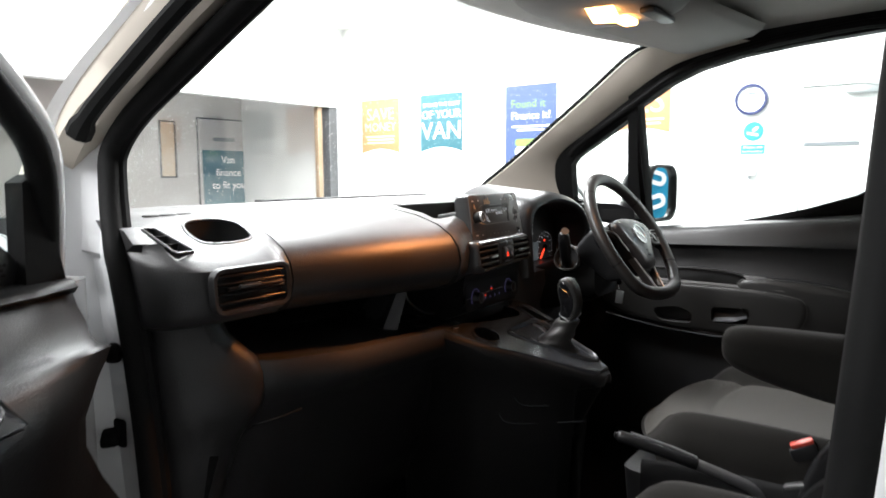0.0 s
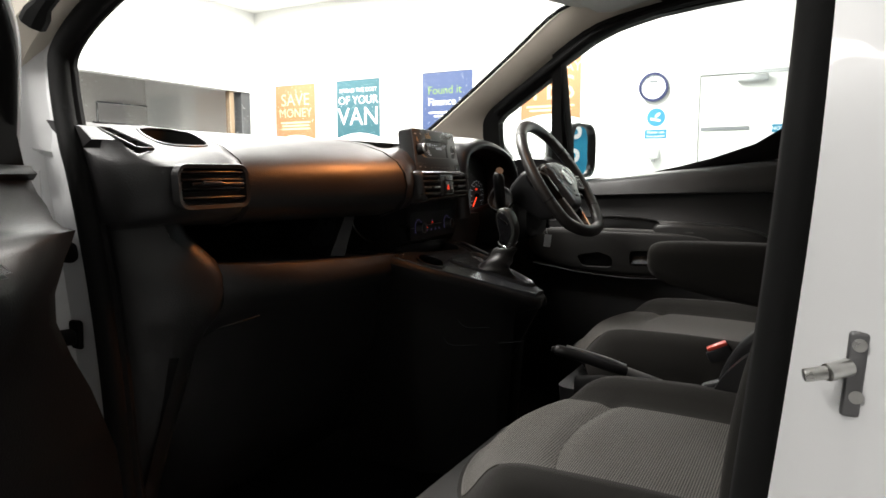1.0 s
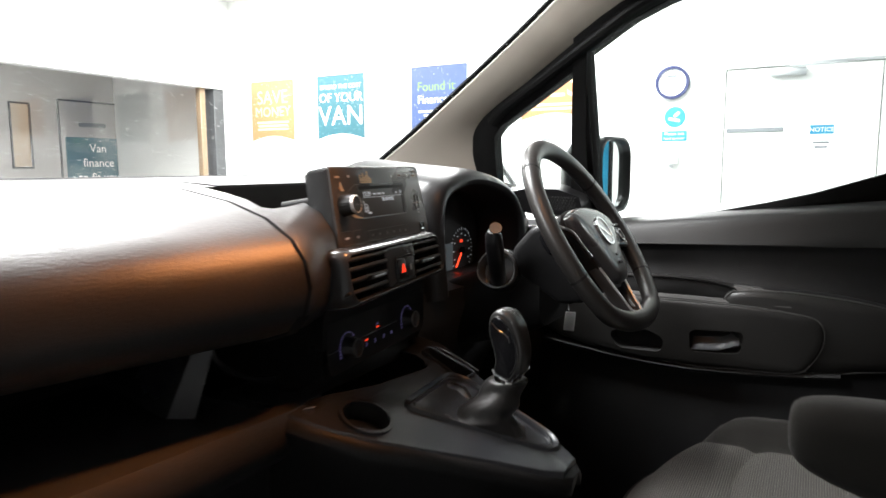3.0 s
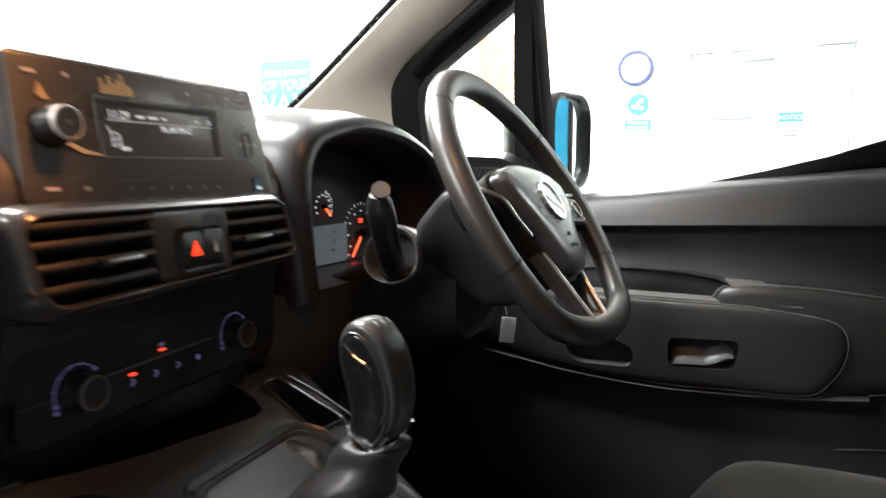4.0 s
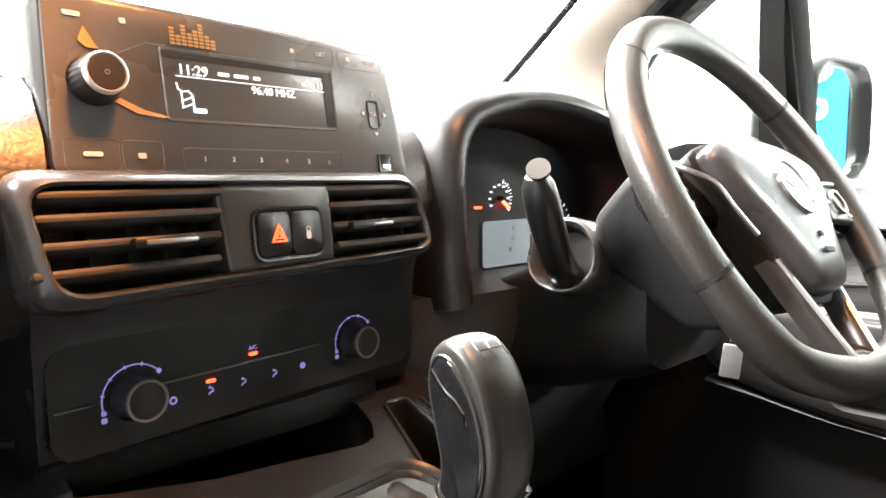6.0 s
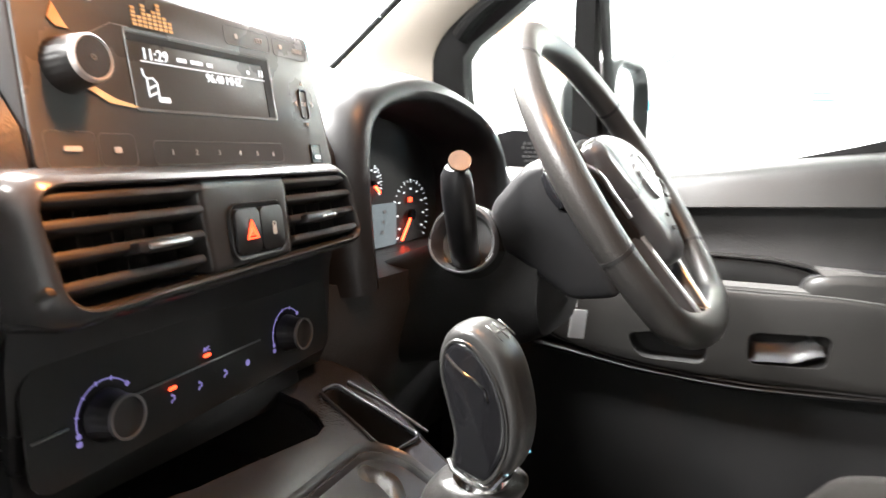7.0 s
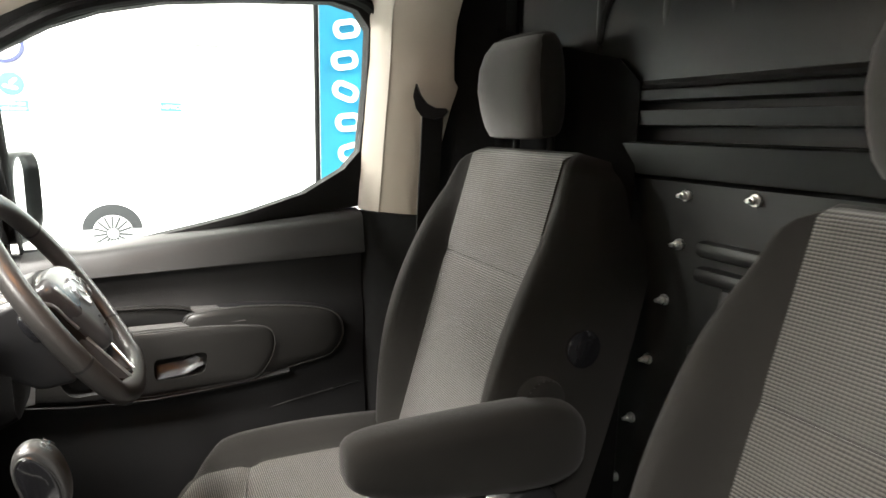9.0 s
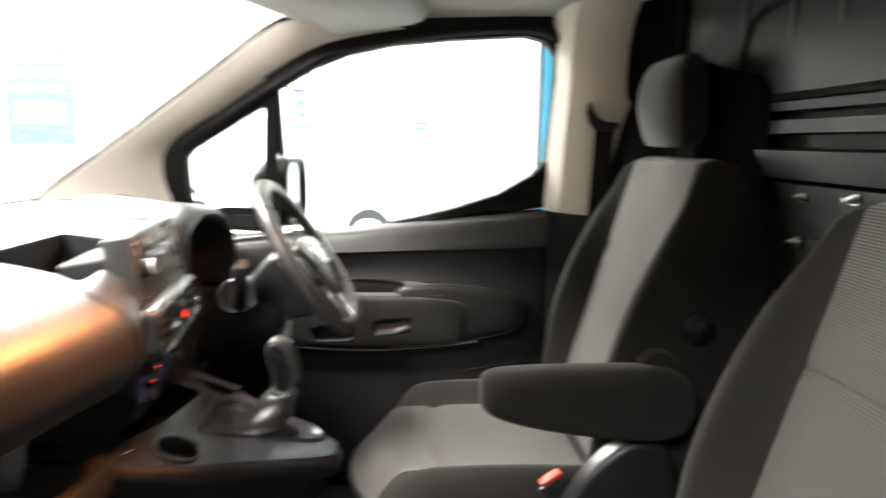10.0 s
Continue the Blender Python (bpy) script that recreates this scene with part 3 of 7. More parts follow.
for a in range(0, 360, 24):
    part("spoke", plate(mg @ pose(0, -0.006, -0.03) @ pose(0, 0, 0, 0, a, 0) @ pose(0, 0, 0.08), 0.016, 0.09, 0.002, 0.002, 1), M_JAMB, vg)
part("door_handle_mark", plate(on_wall(0.42, 0.96, 0.041), 0.09, 0.014, 0.002, 0.004, 1), M_ALU, vg)

# office posters behind the window
for px, pw, pz0, pz1, colour, words_ in ((3.33, 0.22, 1.27, 1.98, M_ORANGE, None), (4.2, 0.92, 0.9, 2.05, M_TEAL, ("Van", "finance", "to fit you"))):
    p = thing("framed_poster", "framed finance poster on the grey office wall" if words_ else "narrow framed faded peach poster on the office wall", "poster", (px, 7.6, pz0))
    mo = pose(px, 7.598, (pz0 + pz1) / 2)
    part("frame", bezel(mo, pw, pz1 - pz0, 0.02, 0.006, 0.02), M_JAMB, p, "dark frame")
    part("sheet", plate(mo, pw - 0.03, pz1 - pz0 - 0.03, 0.006, 0.004, 1), M_OFFICE if words_ else M_PEACH, p)
    if words_:
        part("colour_block", plate(pose(px, 7.590, 1.27), pw - 0.14, 0.72, 0.002, 0.004, 1), M_TEAL, p, "teal block")
        for k, w in enumerate(words_):
            part("lettering", words(w, 0.14, pose(px, 7.586, 1.46 - 0.17 * k)), M_WHITEPAPER, p)
        part("brand_mark", bars([(-0.05, 0.3, 0.34)], mo @ Matrix.Translation((0, -0.008, 0)), 0.05), M_GREYLINE, p)

# feather flag beside the wall
fl = thing("feather_flag", "tall bright blue feather flag on a black pole", "flag", (2.4, -0.46, 0.0))
part("pole", tube([(2.4, -0.46, 0.02), (2.4, -0.46, 2.3), (2.4, -0.50, 2.55), (2.4, -0.62, 2.72)], 0.012, 10), M_RUBBER, fl)
part("foot", rbox((2.4, -0.46, 0.02), (0.4, 0.4, 0.04), 0.01), M_JAMB, fl)
rows = []
for k in range(34):
    z = 0.75 + k * 0.058
    width = 0.40 + 0.03 * math.sin(z * 5) - (0.30 * max(0.0, (1.25 - z)) + 0.5 * max(0.0, z - 2.3) ** 1.2)
    rows.append([(2.4 + 0.028 * math.sin(6 * u + 2.2 * z) * u, -0.474 - width * u, z - 0.12 * u) for u in [j / 12 for j in range(13)]])
bmf = loft(rows, closed=False)
bmesh.ops.solidify(bmf, geom=bmf.faces[:], thickness=0.002)
part("cloth", bmf, M_FLAG, fl, "rippled blue cloth")
for k in range(9):
    part("white_mark", moved(loft([[(0.0, y, z) for y, z in rrect(0.13, 0.085, 0.04, 5)], [(0.002, y, z) for y, z in rrect(0.13, 0.085, 0.04, 5)], [(0.002, y, z) for y, z in rrect(0.075, 0.035, 0.015, 5)], [(0.0, y, z) for y, z in rrect(0.075, 0.035, 0.015, 5)]], loop=True, caps=False), pose(2.372, -0.60 - 0.015 * math.sin(k), 1.0 + 0.14 * k, 20 * math.sin(2 * k))), M_WHITEPAPER, fl, "plain white rounded mark")

# ---- van shell: x to the driver's side, y forward ----
def side_x(z):
    """Distance of the side glass from the middle of the van at height z."""
    return 0.785 - 0.28 * max(0.0, z - 1.2)


def on_side(y, z, off=0.0, s=1):
    return (s * (side_x(z) + off), y, z)


van = thing("van_shell", "white panel van cab with a black interior", "van", (0, 0, 0.0))
OPENING = [(-0.08, 1.66), (0.10, 1.65), (0.25, 1.63), (0.40, 1.592), (0.53, 1.522), (0.65, 1.452), (0.745, 1.395), (0.785, 1.345), (0.770, 1.30), (0.738, 1.245), (0.706, 1.195), (0.687, 1.13), (0.670, 1.05), (0.657, 0.97),
           (0.646, 0.87), (0.636, 0.75), (0.60, 0.58), (0.52, 0.495), (0.36, 0.467), (0.15, 0.465), (-0.02, 0.475), (-0.11, 0.52), (-0.136, 0.66), (-0.155, 0.87), (-0.169, 1.03), (-0.180, 1.18), (-0.186, 1.34), (-0.188, 1.50), (-0.165, 1.62)]


def ring_on_side(pts, off, s, grow=0.0):
    c = Vector((0.25, 1.05))
    out = []
    for y, z in pts:
        d = Vector((y, z)) - c
        g = grow
        if d.x > 0 and d.y > 0.12:          # the windscreen pillar is slim
            g = min(grow, 0.05 if s > 0 else 0.085)
        k = 1 + g / d.length
        out.append(on_side(c.x + d.x * k, c.y + d.y * k, off, s))
    return out


fine = [tuple(v) for v in spline([(y, z, 0) for y, z in OPENING], 4, True)]
fine = [(y, z) for y, z, _ in fine]
for s, nm in ((-1, "passenger"), (1, "driver")):
    # with the door shut the seal is out of sight at the quarter light
    hidden = [k for k, (y, z) in enumerate(fine) if s > 0 and y > 0.55 and 0.8 < z < 1.36]
    edge_line = fine[hidden[-1] + 1:] + fine[:hidden[0]] if hidden else fine
    part("door_seal", tube(ring_on_side(edge_line, 0.0, s), 0.015, 10, closed=s < 0, up=(1, 0, 0)), M_RUBBER, van, "black rubber door seal")
    part("inner_seal_lip", tube(ring_on_side(edge_line, -0.016, s, -0.004), 0.010, 8, closed=s < 0, up=(1, 0, 0)), M_RUBBER, van)
    # painted jamb round the door opening
    if s < 0:
        rings = []
        for rear, front, grow in ((-0.03, -0.03, 0.02), (0.02, 0.0, 0.012), (0.028, -0.004, 0.045), (0.036, 0.002, 0.075), (0.052, 0.035, 0.088), (0.062, 0.062, 0.098), (0.065, 0.065, 0.15), (0.02, 0.02, 0.16)):
            a, b = ring_on_side(fine, rear, s, grow), ring_on_side(fine, front, s, grow)
            rings.append([tuple(u + (v - u) * smooth01((p[1] - 0.2) / 0.2) for u, v in zip(p, q)) for p, q in zip(a, b)])
        part("door_jamb", loft(rings, loop=True, caps=False), M_WHITE, van, "white painted door jamb")
    # side structure in front of and behind the opening
    part("body_side", loft([ring_on_side(fine, 0.06, s, 0.14), ring_on_side(fine, 0.075, s, 0.24),
                            [on_side(0.25 + (y - 0.25) * (2.3 if y < 0.25 else 1.12 if z > 1.17 else 1.6), min(1.74, max(0.40, 1.05 + (z - 1.05) * (1.12 if y > 0.25 and z > 1.17 else 1.3))), 0.05, s) for y, z in fine]], caps=False), M_WHITE, van, "white painted body side")

# black rail over the driver's window
rail = [(y, z) for y, z in fine if z > 1.50]
rail.sort()
part("roof_rail", loft([[on_side(y, z - 0.012, 0.0), on_side(y, z + 0.055, 0.0), on_side(y, z + 0.06, 0.06), on_side(y, z - 0.012, 0.06)] for y, z in rail if y > -0.16]), M_RUBBER, van, "black roof rail trim", sharp=60)

# roof, header, headlining
XS = [-0.69, -0.62, -0.45, -0.22, 0.0, 0.22, 0.45, 0.62, 0.69]


def header_y(x):
    return 0.66 - 0.36 * (abs(x) / 0.64) ** 2.2 if abs(x) < 0.66 else 0.24


def header_z(x):
    return 1.675 - 0.022 * (abs(x) / 0.64) ** 2


rows = []
for x in XS:
    drop = 0.055 * (abs(x) / 0.69) ** 3
    yf = header_y(x) + 0.16 * (abs(x) / 0.64) ** 2.2
    z0 = header_z(x)
    rows.append([(x, yf, z0), (x, yf - 0.03, z0 - 0.006), (x, yf - 0.12, z0 + 0.03 - drop * 0.4), (x, 0.15, 1.725 - drop), (x, -0.2, 1.735 - drop), (x, -0.46, 1.735 - drop), (x, -0.46, 1.80 - drop), (x, 0.15, 1.79 - drop), (x, yf - 0.1, z0 + 0.06 - drop * 0.3), (x, yf + 0.012, z0 + 0.015)])
part("headlining", loft(rows), M_ROOF, van, "pale grey felt headlining", sub=1, sharp=180)
part("roof_skin", loft([[(x, 0.62 - 0.2 * (abs(x) / 0.69) ** 2, 1.72 - 0.08 * (abs(x) / 0.69) ** 3), (x, 0.1, 1.81 - 0.08 * (abs(x) / 0.69) ** 3), (x, -1.6, 1.84 - 0.08 * (abs(x) / 0.69) ** 3),
                         (x, -1.6, 1.86 - 0.08 * (abs(x) / 0.69) ** 3), (x, 0.1, 1.83 - 0.08 * (abs(x) / 0.69) ** 3), (x, 0.64 - 0.2 * (abs(x) / 0.69) ** 2, 1.735 - 0.08 * (abs(x) / 0.69) ** 3)] for x in XS]), M_WHITE, van, "white roof skin")

# windscreen pillars: pale trim inside, white paint outside
PILLAR_OUT = [(0.683, 0.20, 1.645), (0.693, 0.40, 1.602), (0.722, 0.555, 1.522), (0.748, 0.68, 1.44), (0.768, 0.79, 1.372), (0.782, 0.85, 1.29), (0.79, 0.86, 1.20)]
PILLAR_IN = [(0.60, 0.35, 1.668), (0.625, 0.50, 1.652), (0.648, 0.66, 1.545), (0.66, 0.80, 1.445), (0.668, 0.94, 1.345), (0.67, 1.06, 1.262), (0.67, 1.12, 1.20)]
for s in (-1, 1):
    a = spline(PILLAR_OUT if s < 0 else PILLAR_OUT[:4] + [(0.766, 0.785, 1.372), (0.774, 0.818, 1.29), (0.776, 0.82, 1.20)], 4)
    b = spline(PILLAR_IN, 4)
    rings = []
    for p, q in zip(a, b):
        mid = (p + q) / 2
        n = Vector((-0.72, -0.25, 0.1)).normalized() * 0.018
        out = Vector((0.05, 0.03, 0.03))
        ring = [p, p * 0.75 + q * 0.25 + n * 0.9, mid + n * 1.1, p * 0.25 + q * 0.75 + n * 0.7, q, q + out * 0.7, mid + out * 1.3, p + out * 0.5]
        rings.append([(s * v.x, v.y, v.z) for v in ring])
    part("pillar_trim", loft(rings), M_BEIGE, van, "pale beige windscreen pillar trim", sharp=60)
    if s < 0:
        part("outer_seal", tube(spline([(-0.818, 0.722, 1.362), (-0.812, 0.69, 1.395), (-0.797, 0.60, 1.455), (-0.782, 0.50, 1.515), (-0.765, 0.38, 1.575)], 4), 0.013, 8, radii=[0.017] * 3 + [0.012] * 14), M_RUBBER, van, "black outer door seal")
    part("pillar_skin", tube([(s * ((v.x + w.x) / 2 + 0.045), (v.y + w.y) / 2 + 0.01, (v.z + w.z) / 2 + 0.012) for v, w in zip(a, b)], 0.022, 10), M_WHITE, van, "white painted pillar")
    part("screen_seal", tube([(s * v.x, v.y + 0.012, v.z + 0.004) for v in b[2:]], 0.006, 6), M_RUBBER, van)
    # upper and lower centre pillar trims
    prof = [(-0.150, 0.775), (-0.158, 0.735), (-0.175, 0.70), (-0.215, 0.648), (-0.246, 0.622), (-0.262, 0.625), (-0.27, 0.70), (-0.20, 0.79)]
    if s < 0:
        prof = [(y - 0.04, x) for y, x in prof]
    face, strip = [], []
    for z, dy in ((1.213, 0.0), (1.26, -0.004), (1.34, -0.010), (1.37, -0.014), (1.44, -0.026), (1.47, -0.034), (1.482, -0.036), (1.496, -0.026), (1.54, -0.020), (1.60, -0.020), (1.65, -0.022), (1.69, -0.024)):
        lean = 0.23 * (z - 1.213)
        flare = 0.10 * max(0.0, (z - 1.58) / 0.11) ** 2
        row = [(s * (x - lean - (flare if x < 0.76 else 0)), y + (0.0 if z < 1.58 else 0.02 * (z - 1.58) / 0.1) + (dy if 4 <= k <= 6 else 0.0), z) for k, (y, x) in enumerate(prof)]
        face.append(row[2:])
        strip.append([row[0], row[1], (row[2][0] - s * 0.0015, row[2][1] + 0.0012, z), (row[2][0] + s * 0.012, row[2][1] - 0.002, z), (row[0][0] + s * 0.01, row[0][1] - 0.02, z)])
    # one trim in two tones: shaded face, lit strip by the window
    part("pillar_trim", loft(face), M_BEIGE_SHADE, van, "beige centre pillar trim, darkened for shade", sharp=50)
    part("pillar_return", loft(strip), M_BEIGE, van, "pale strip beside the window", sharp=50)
    part("lower_pillar_trim", loft([[(s * (x + dx), y, z) for y, x in prof] for z, dx in ((0.46, 0.0), (0.7, 0.01), (1.0, 0.005), (1.18, 0.0), (1.2105, -0.004))]), M_RUBBER, van, "black lower pillar trim", sharp=50)

# floor pan and side sills
part("cab_floor", slab(-0.82, 0.82, -0.46, 1.05, 0.40, 0.44), M_CARPET, van, "black carpeted cab floor")
part("toe_board", loft([[(x, 0.95, 0.43), (x, 1.2, 0.75), (x, 1.22, 1.2), (x, 1.26, 1.2), (x, 1.25, 0.7), (x, 0.98, 0.40)] for x in (-0.8, 0.8)]), M_CARPET, van, "black carpeted toe board")
for a, b in ((-0.86, -0.76), (0.76, 0.86)):
    part("sill", slab(a, b, -0.3, 0.95, 0.38, 0.455 if a < 0 else 0.52, 0.01), M_SMOOTH, van, "black sill cover")
for s in (-1, 1):
    part("kick_panel", loft([[(s * 0.766, yb, z), (s * 0.745, yb + 0.03, z), (s * 0.72, 1.0, z), (s * 0.766, 1.0, z)] for z, yb in ((0.44, 0.60), (0.7, 0.63), (0.9, 0.645), (1.05, 0.665), (1.2, 0.72))]), M_CARPET, van, "black kick panel")
part("scuttle", loft([[(x, 1.14, 1.235), (x, 1.34, 1.215), (x, 1.9, 1.10), (x, 2.0, 0.7), (x, 1.3, 0.7), (x, 1.24, 1.1)] for x in (-0.84, -0.6, 0, 0.6, 0.84)]), M_WHITE, van, "white bonnet")

# windscreen with water drops
SCREEN = []
for k in range(25):
    t = k / 24
    SCREEN.append([(x, (header_y(x) + 0.16 * (abs(x) / 0.64) ** 2.2 + 0.01) * (1 - t) + (1.235 - 0.14 * (abs(x) / 0.64) ** 2) * t,
                    (header_z(x) + 0.008) * (1 - t) + 1.228 * t + 0.02 * math.sin(math.pi * t)) for x in [-0.655 + 0.0655 * j for j in range(21)]])
bms = loft([SCREEN_ROW + [(x, y + 0.003, z + 0.004) for x, y, z in SCREEN_ROW[::-1]] for SCREEN_ROW in SCREEN])
ws = part("windscreen", bms, M_SCREEN, van, "clear windscreen spotted with rain", sharp=60)
ws.visible_shadow = False

# rain on the passenger's half of the screen
rng = random.Random(7)


def drops(points, sizes):
    bm = bmesh.new()
    for (p, n), r in zip(points, sizes):
        t = n.orthogonal().normalized()
        b = n.cross(t)
        rows = [[bm.verts.new(p + n * r * h + (t * math.cos(a) + b * math.sin(a)) * r * w) for a in (math.pi * k / 3 for k in range(6))] for h, w in ((0.0, 1.0), (0.45, 0.8))]
        top, low = bm.verts.new(p + n * r * 0.7), bm.verts.new(p - n * r * 0.02)
        for k in range(6):
            bm.faces.new((rows[0][k], rows[0][(k + 1) % 6], rows[1][(k + 1) % 6], rows[1][k]))
            bm.faces.new((rows[1][k], rows[1][(k + 1) % 6], top))
            bm.faces.new((rows[0][(k + 1) % 6], rows[0][k], low))
    return bm


pts, sizes = [], []
for k in range(9500):
    j = 20 * rng.random() ** 1.6
    i = 24 * rng.random()
    a, b = int(min(i, 23.99)), int(min(j, 19.99))
    q = [Vector(SCREEN[a][b]), Vector(SCREEN[a][b + 1]), Vector(SCREEN[a + 1][b])]
    n = (q[1] - q[0]).cross(q[2] - q[0]).normalized()
    n = n if n.z > 0 else -n
    pts.append((q[0] + (q[1] - q[0]) * (j - b) + (q[2] - q[0]) * (i - a) + n * 0.0052, n))
    sizes.append(0.00045 + 0.0009 * rng.random() ** 3)
solo("raindrops", drops(pts, sizes), M_DROP, "many small raindrops on the windscreen glass", "raindrops", kind="stuff", sharp=180)

# bulkhead
BK = -0.40
bulk = thing("bulkhead", "dark green-grey pressed steel bulkhead behind the seats", "bulkhead", (0, BK, 0.44), kind="structure")
# pressed profile: (z, y offset towards the cab)
PROF = [(0.42, 0.0), (0.90, 0.0), (1.326, 0.0), (1.330, -0.012), (1.335, -0.012), (1.339, 0.034), (1.382, 0.040), (1.3845, 0.036), (1.386, -0.012), (1.407, -0.012), (1.409, 0.030), (1.429, 0.033), (1.431, -0.010), (1.442, -0.010), (1.444, 0.030), (1.457, 0.033), (1.459, -0.004), (1.465, -0.004), (1.468, 0.028), (1.49, 0.030), (1.60, 0.022), (1.74, 0.016)]
# near-black strips laid in the pressed grooves as their shade
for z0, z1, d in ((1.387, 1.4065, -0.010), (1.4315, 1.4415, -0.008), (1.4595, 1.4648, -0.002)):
    part("rib_shade", slab(-0.79, 0.45, BK + d, BK + d + 0.004, z0, z1), M_DARKHOLE, bulk, "black strip for the shade between the pressed ribs")
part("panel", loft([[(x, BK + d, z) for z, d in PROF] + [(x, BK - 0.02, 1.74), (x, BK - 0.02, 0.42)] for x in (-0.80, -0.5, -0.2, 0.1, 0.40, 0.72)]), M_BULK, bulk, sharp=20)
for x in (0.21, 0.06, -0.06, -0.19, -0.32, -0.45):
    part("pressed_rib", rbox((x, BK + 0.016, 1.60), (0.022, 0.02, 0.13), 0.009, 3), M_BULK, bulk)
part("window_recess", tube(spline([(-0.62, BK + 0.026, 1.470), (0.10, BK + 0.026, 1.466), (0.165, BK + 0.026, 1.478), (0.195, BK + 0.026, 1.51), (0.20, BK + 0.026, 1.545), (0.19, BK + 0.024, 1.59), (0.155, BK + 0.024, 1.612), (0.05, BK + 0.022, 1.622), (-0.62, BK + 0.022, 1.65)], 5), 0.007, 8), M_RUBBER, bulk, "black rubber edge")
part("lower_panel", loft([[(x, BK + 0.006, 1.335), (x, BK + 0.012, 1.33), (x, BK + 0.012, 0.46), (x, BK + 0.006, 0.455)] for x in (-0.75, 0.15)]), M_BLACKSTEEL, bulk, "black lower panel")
for z in (1.245, 1.21, 1.10):
    part("lower_rib", rbox((-0.2, BK + 0.014, z), (0.34, 0.03, 0.022), 0.008, 2), M_BLACKSTEEL, bulk)
part("upright_rib", rbox((-0.09, BK + 0.014, 0.95), (0.03, 0.03, 0.5), 0.01, 2), M_BLACKSTEEL, bulk)
for x, z in ((0.005, 1.313), (-0.11, 1.318), (0.011, 1.243), (0.032, 1.157), (0.056, 1.058), (0.083, 0.951), (0.111, 0.835)):
    b = part("bolt", merge(cyl((x, BK + 0.01, z), (x, BK + 0.016, z), 0.0082, n=16), cyl((x, BK + 0.016, z), (x, BK + 0.024, z), 0.0054, n=6, bev=0.001), cyl((x, BK + 0.024, z), (x, BK + 0.030, z), 0.003, n=10)), M_STEEL, bulk, "zinc-plated bolt and washer")
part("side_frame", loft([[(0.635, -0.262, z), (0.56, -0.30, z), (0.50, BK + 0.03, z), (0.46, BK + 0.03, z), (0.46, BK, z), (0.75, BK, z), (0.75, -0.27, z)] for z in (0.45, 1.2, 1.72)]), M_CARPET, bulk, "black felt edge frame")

# added black sheet: shade over the ribs behind the driver's headrest
part("shade_panel", loft([[(x, BK + 0.034, z), (x, BK + (0.0355 if x < 0.1 else 0.0425), z), (x + dx, BK + (0.0355 if x < 0.1 else 0.0425), z2), (x + dx, BK + 0.034, z2)] for x, dx, z, z2 in ((0.09, 0.0, 0.46, 1.47), (0.13, 0.0, 0.46, 1.505), (0.30, 0.0, 0.46, 1.54), (0.52, 0.0, 0.46, 1.60))]), M_BULKSHADE, bulk, "black sheet for the shade behind the driver's seat")

# striker on the centre pillar
st = thing("door_striker", "steel door striker pin on a dull steel plate", "striker", (-0.79, -0.225, 1.0))
part("plate", rbox((-0.814, -0.2205, 1.031), (0.006, 0.013, 0.060), 0.0029, 3, (3, 0, 0)), M_LEVER, st, "dull steel striker plate")
part("pin", merge(cyl((-0.815, -0.217, 1.036), (-0.826, -0.204, 1.033), 0.0062, n=14), cyl((-0.826, -0.204, 1.033), (-0.830, -0.190, 1.030), 0.0048, n=14, bev=0.0012)), M_STEEL, st, "worn steel pin")
for z in (1.052, 1.016):
    part("screw", cyl((-0.814, -0.222, z), (-0.818, -0.222, z), 0.0045), M_STEEL, st)

# ---- dashboard ----
dash = thing("dashboard", "black grained plastic van dashboard", "dashboard", (0, 0.8, 0.5))


def lip_y(x):
    """How far back the padded front reaches along the passenger's side."""
    if x > -0.2:
        return 0.530 + 0.022 * smooth01((x + 0.2) / 0.07)
    return 0.613 + (x + 0.55) * (-0.083 / 0.35)


def pad_ring(x, drop=0.0, grow=0.0):
    f = lip_y(x)
    pts = [(1.20, 1.19), (1.19, 1.226), (1.0, 1.248), (0.85, 1.2465), (f + 0.185, 1.239), (f + 0.11, 1.2265), (f + 0.057, 1.210), (f + 0.022, 1.189), (f + 0.006, 1.168), (f, 1.142), (f + 0.006, 1.115), (f + 0.024, 1.094), (f + 0.06, 1.082), (0.90, 1.07), (1.15, 1.08)]
    k = min(1.0, max(0.0, (x + 0.2) / 0.072))
    if k:
        full = {4: (f + 0.185, 1.239), 5: (f + 0.10, 1.231), 6: (f + 0.052, 1.2225), 7: (f + 0.028, 1.212), 8: (f + 0.010, 1.190), 9: (f + 0.001, 1.155)}
        pts = [(y + (full[i][0] - y) * k, z + (full[i][1] - z) * k) if i in full else (y, z) for i, (y, z) in enumerate(pts)]
    return [(x, y - grow, z - drop + grow * 0.4) for y, z in pts]


pad = part("airbag_panel", loft([pad_ring(x) for x in (-0.549, -0.545, -0.5, -0.4, -0.3, -0.25, -0.212, -0.208)]), M_DASH, dash, "padded airbag panel with a grained surface", sharp=40)
part("panel_seam", loft([pad_ring(x, 0.003, -0.003) for x in (-0.555, -0.545)]), M_DARKHOLE, dash)
part("panel_seam", loft([pad_ring(x, 0.003, -0.003) for x in (-0.212, -0.198)]), M_DARKHOLE, dash)
# middle of the dash between the pad and the radio, with its sunken tray
cheek = part("centre_cheek", loft([pad_ring(x) for x in (-0.203, -0.199, -0.18, -0.16, -0.145, -0.128)]), M_DASH, dash, sharp=40)
MID = [-0.129, -0.12, 0.0, 0.07, 0.10, 0.15, 0.20]
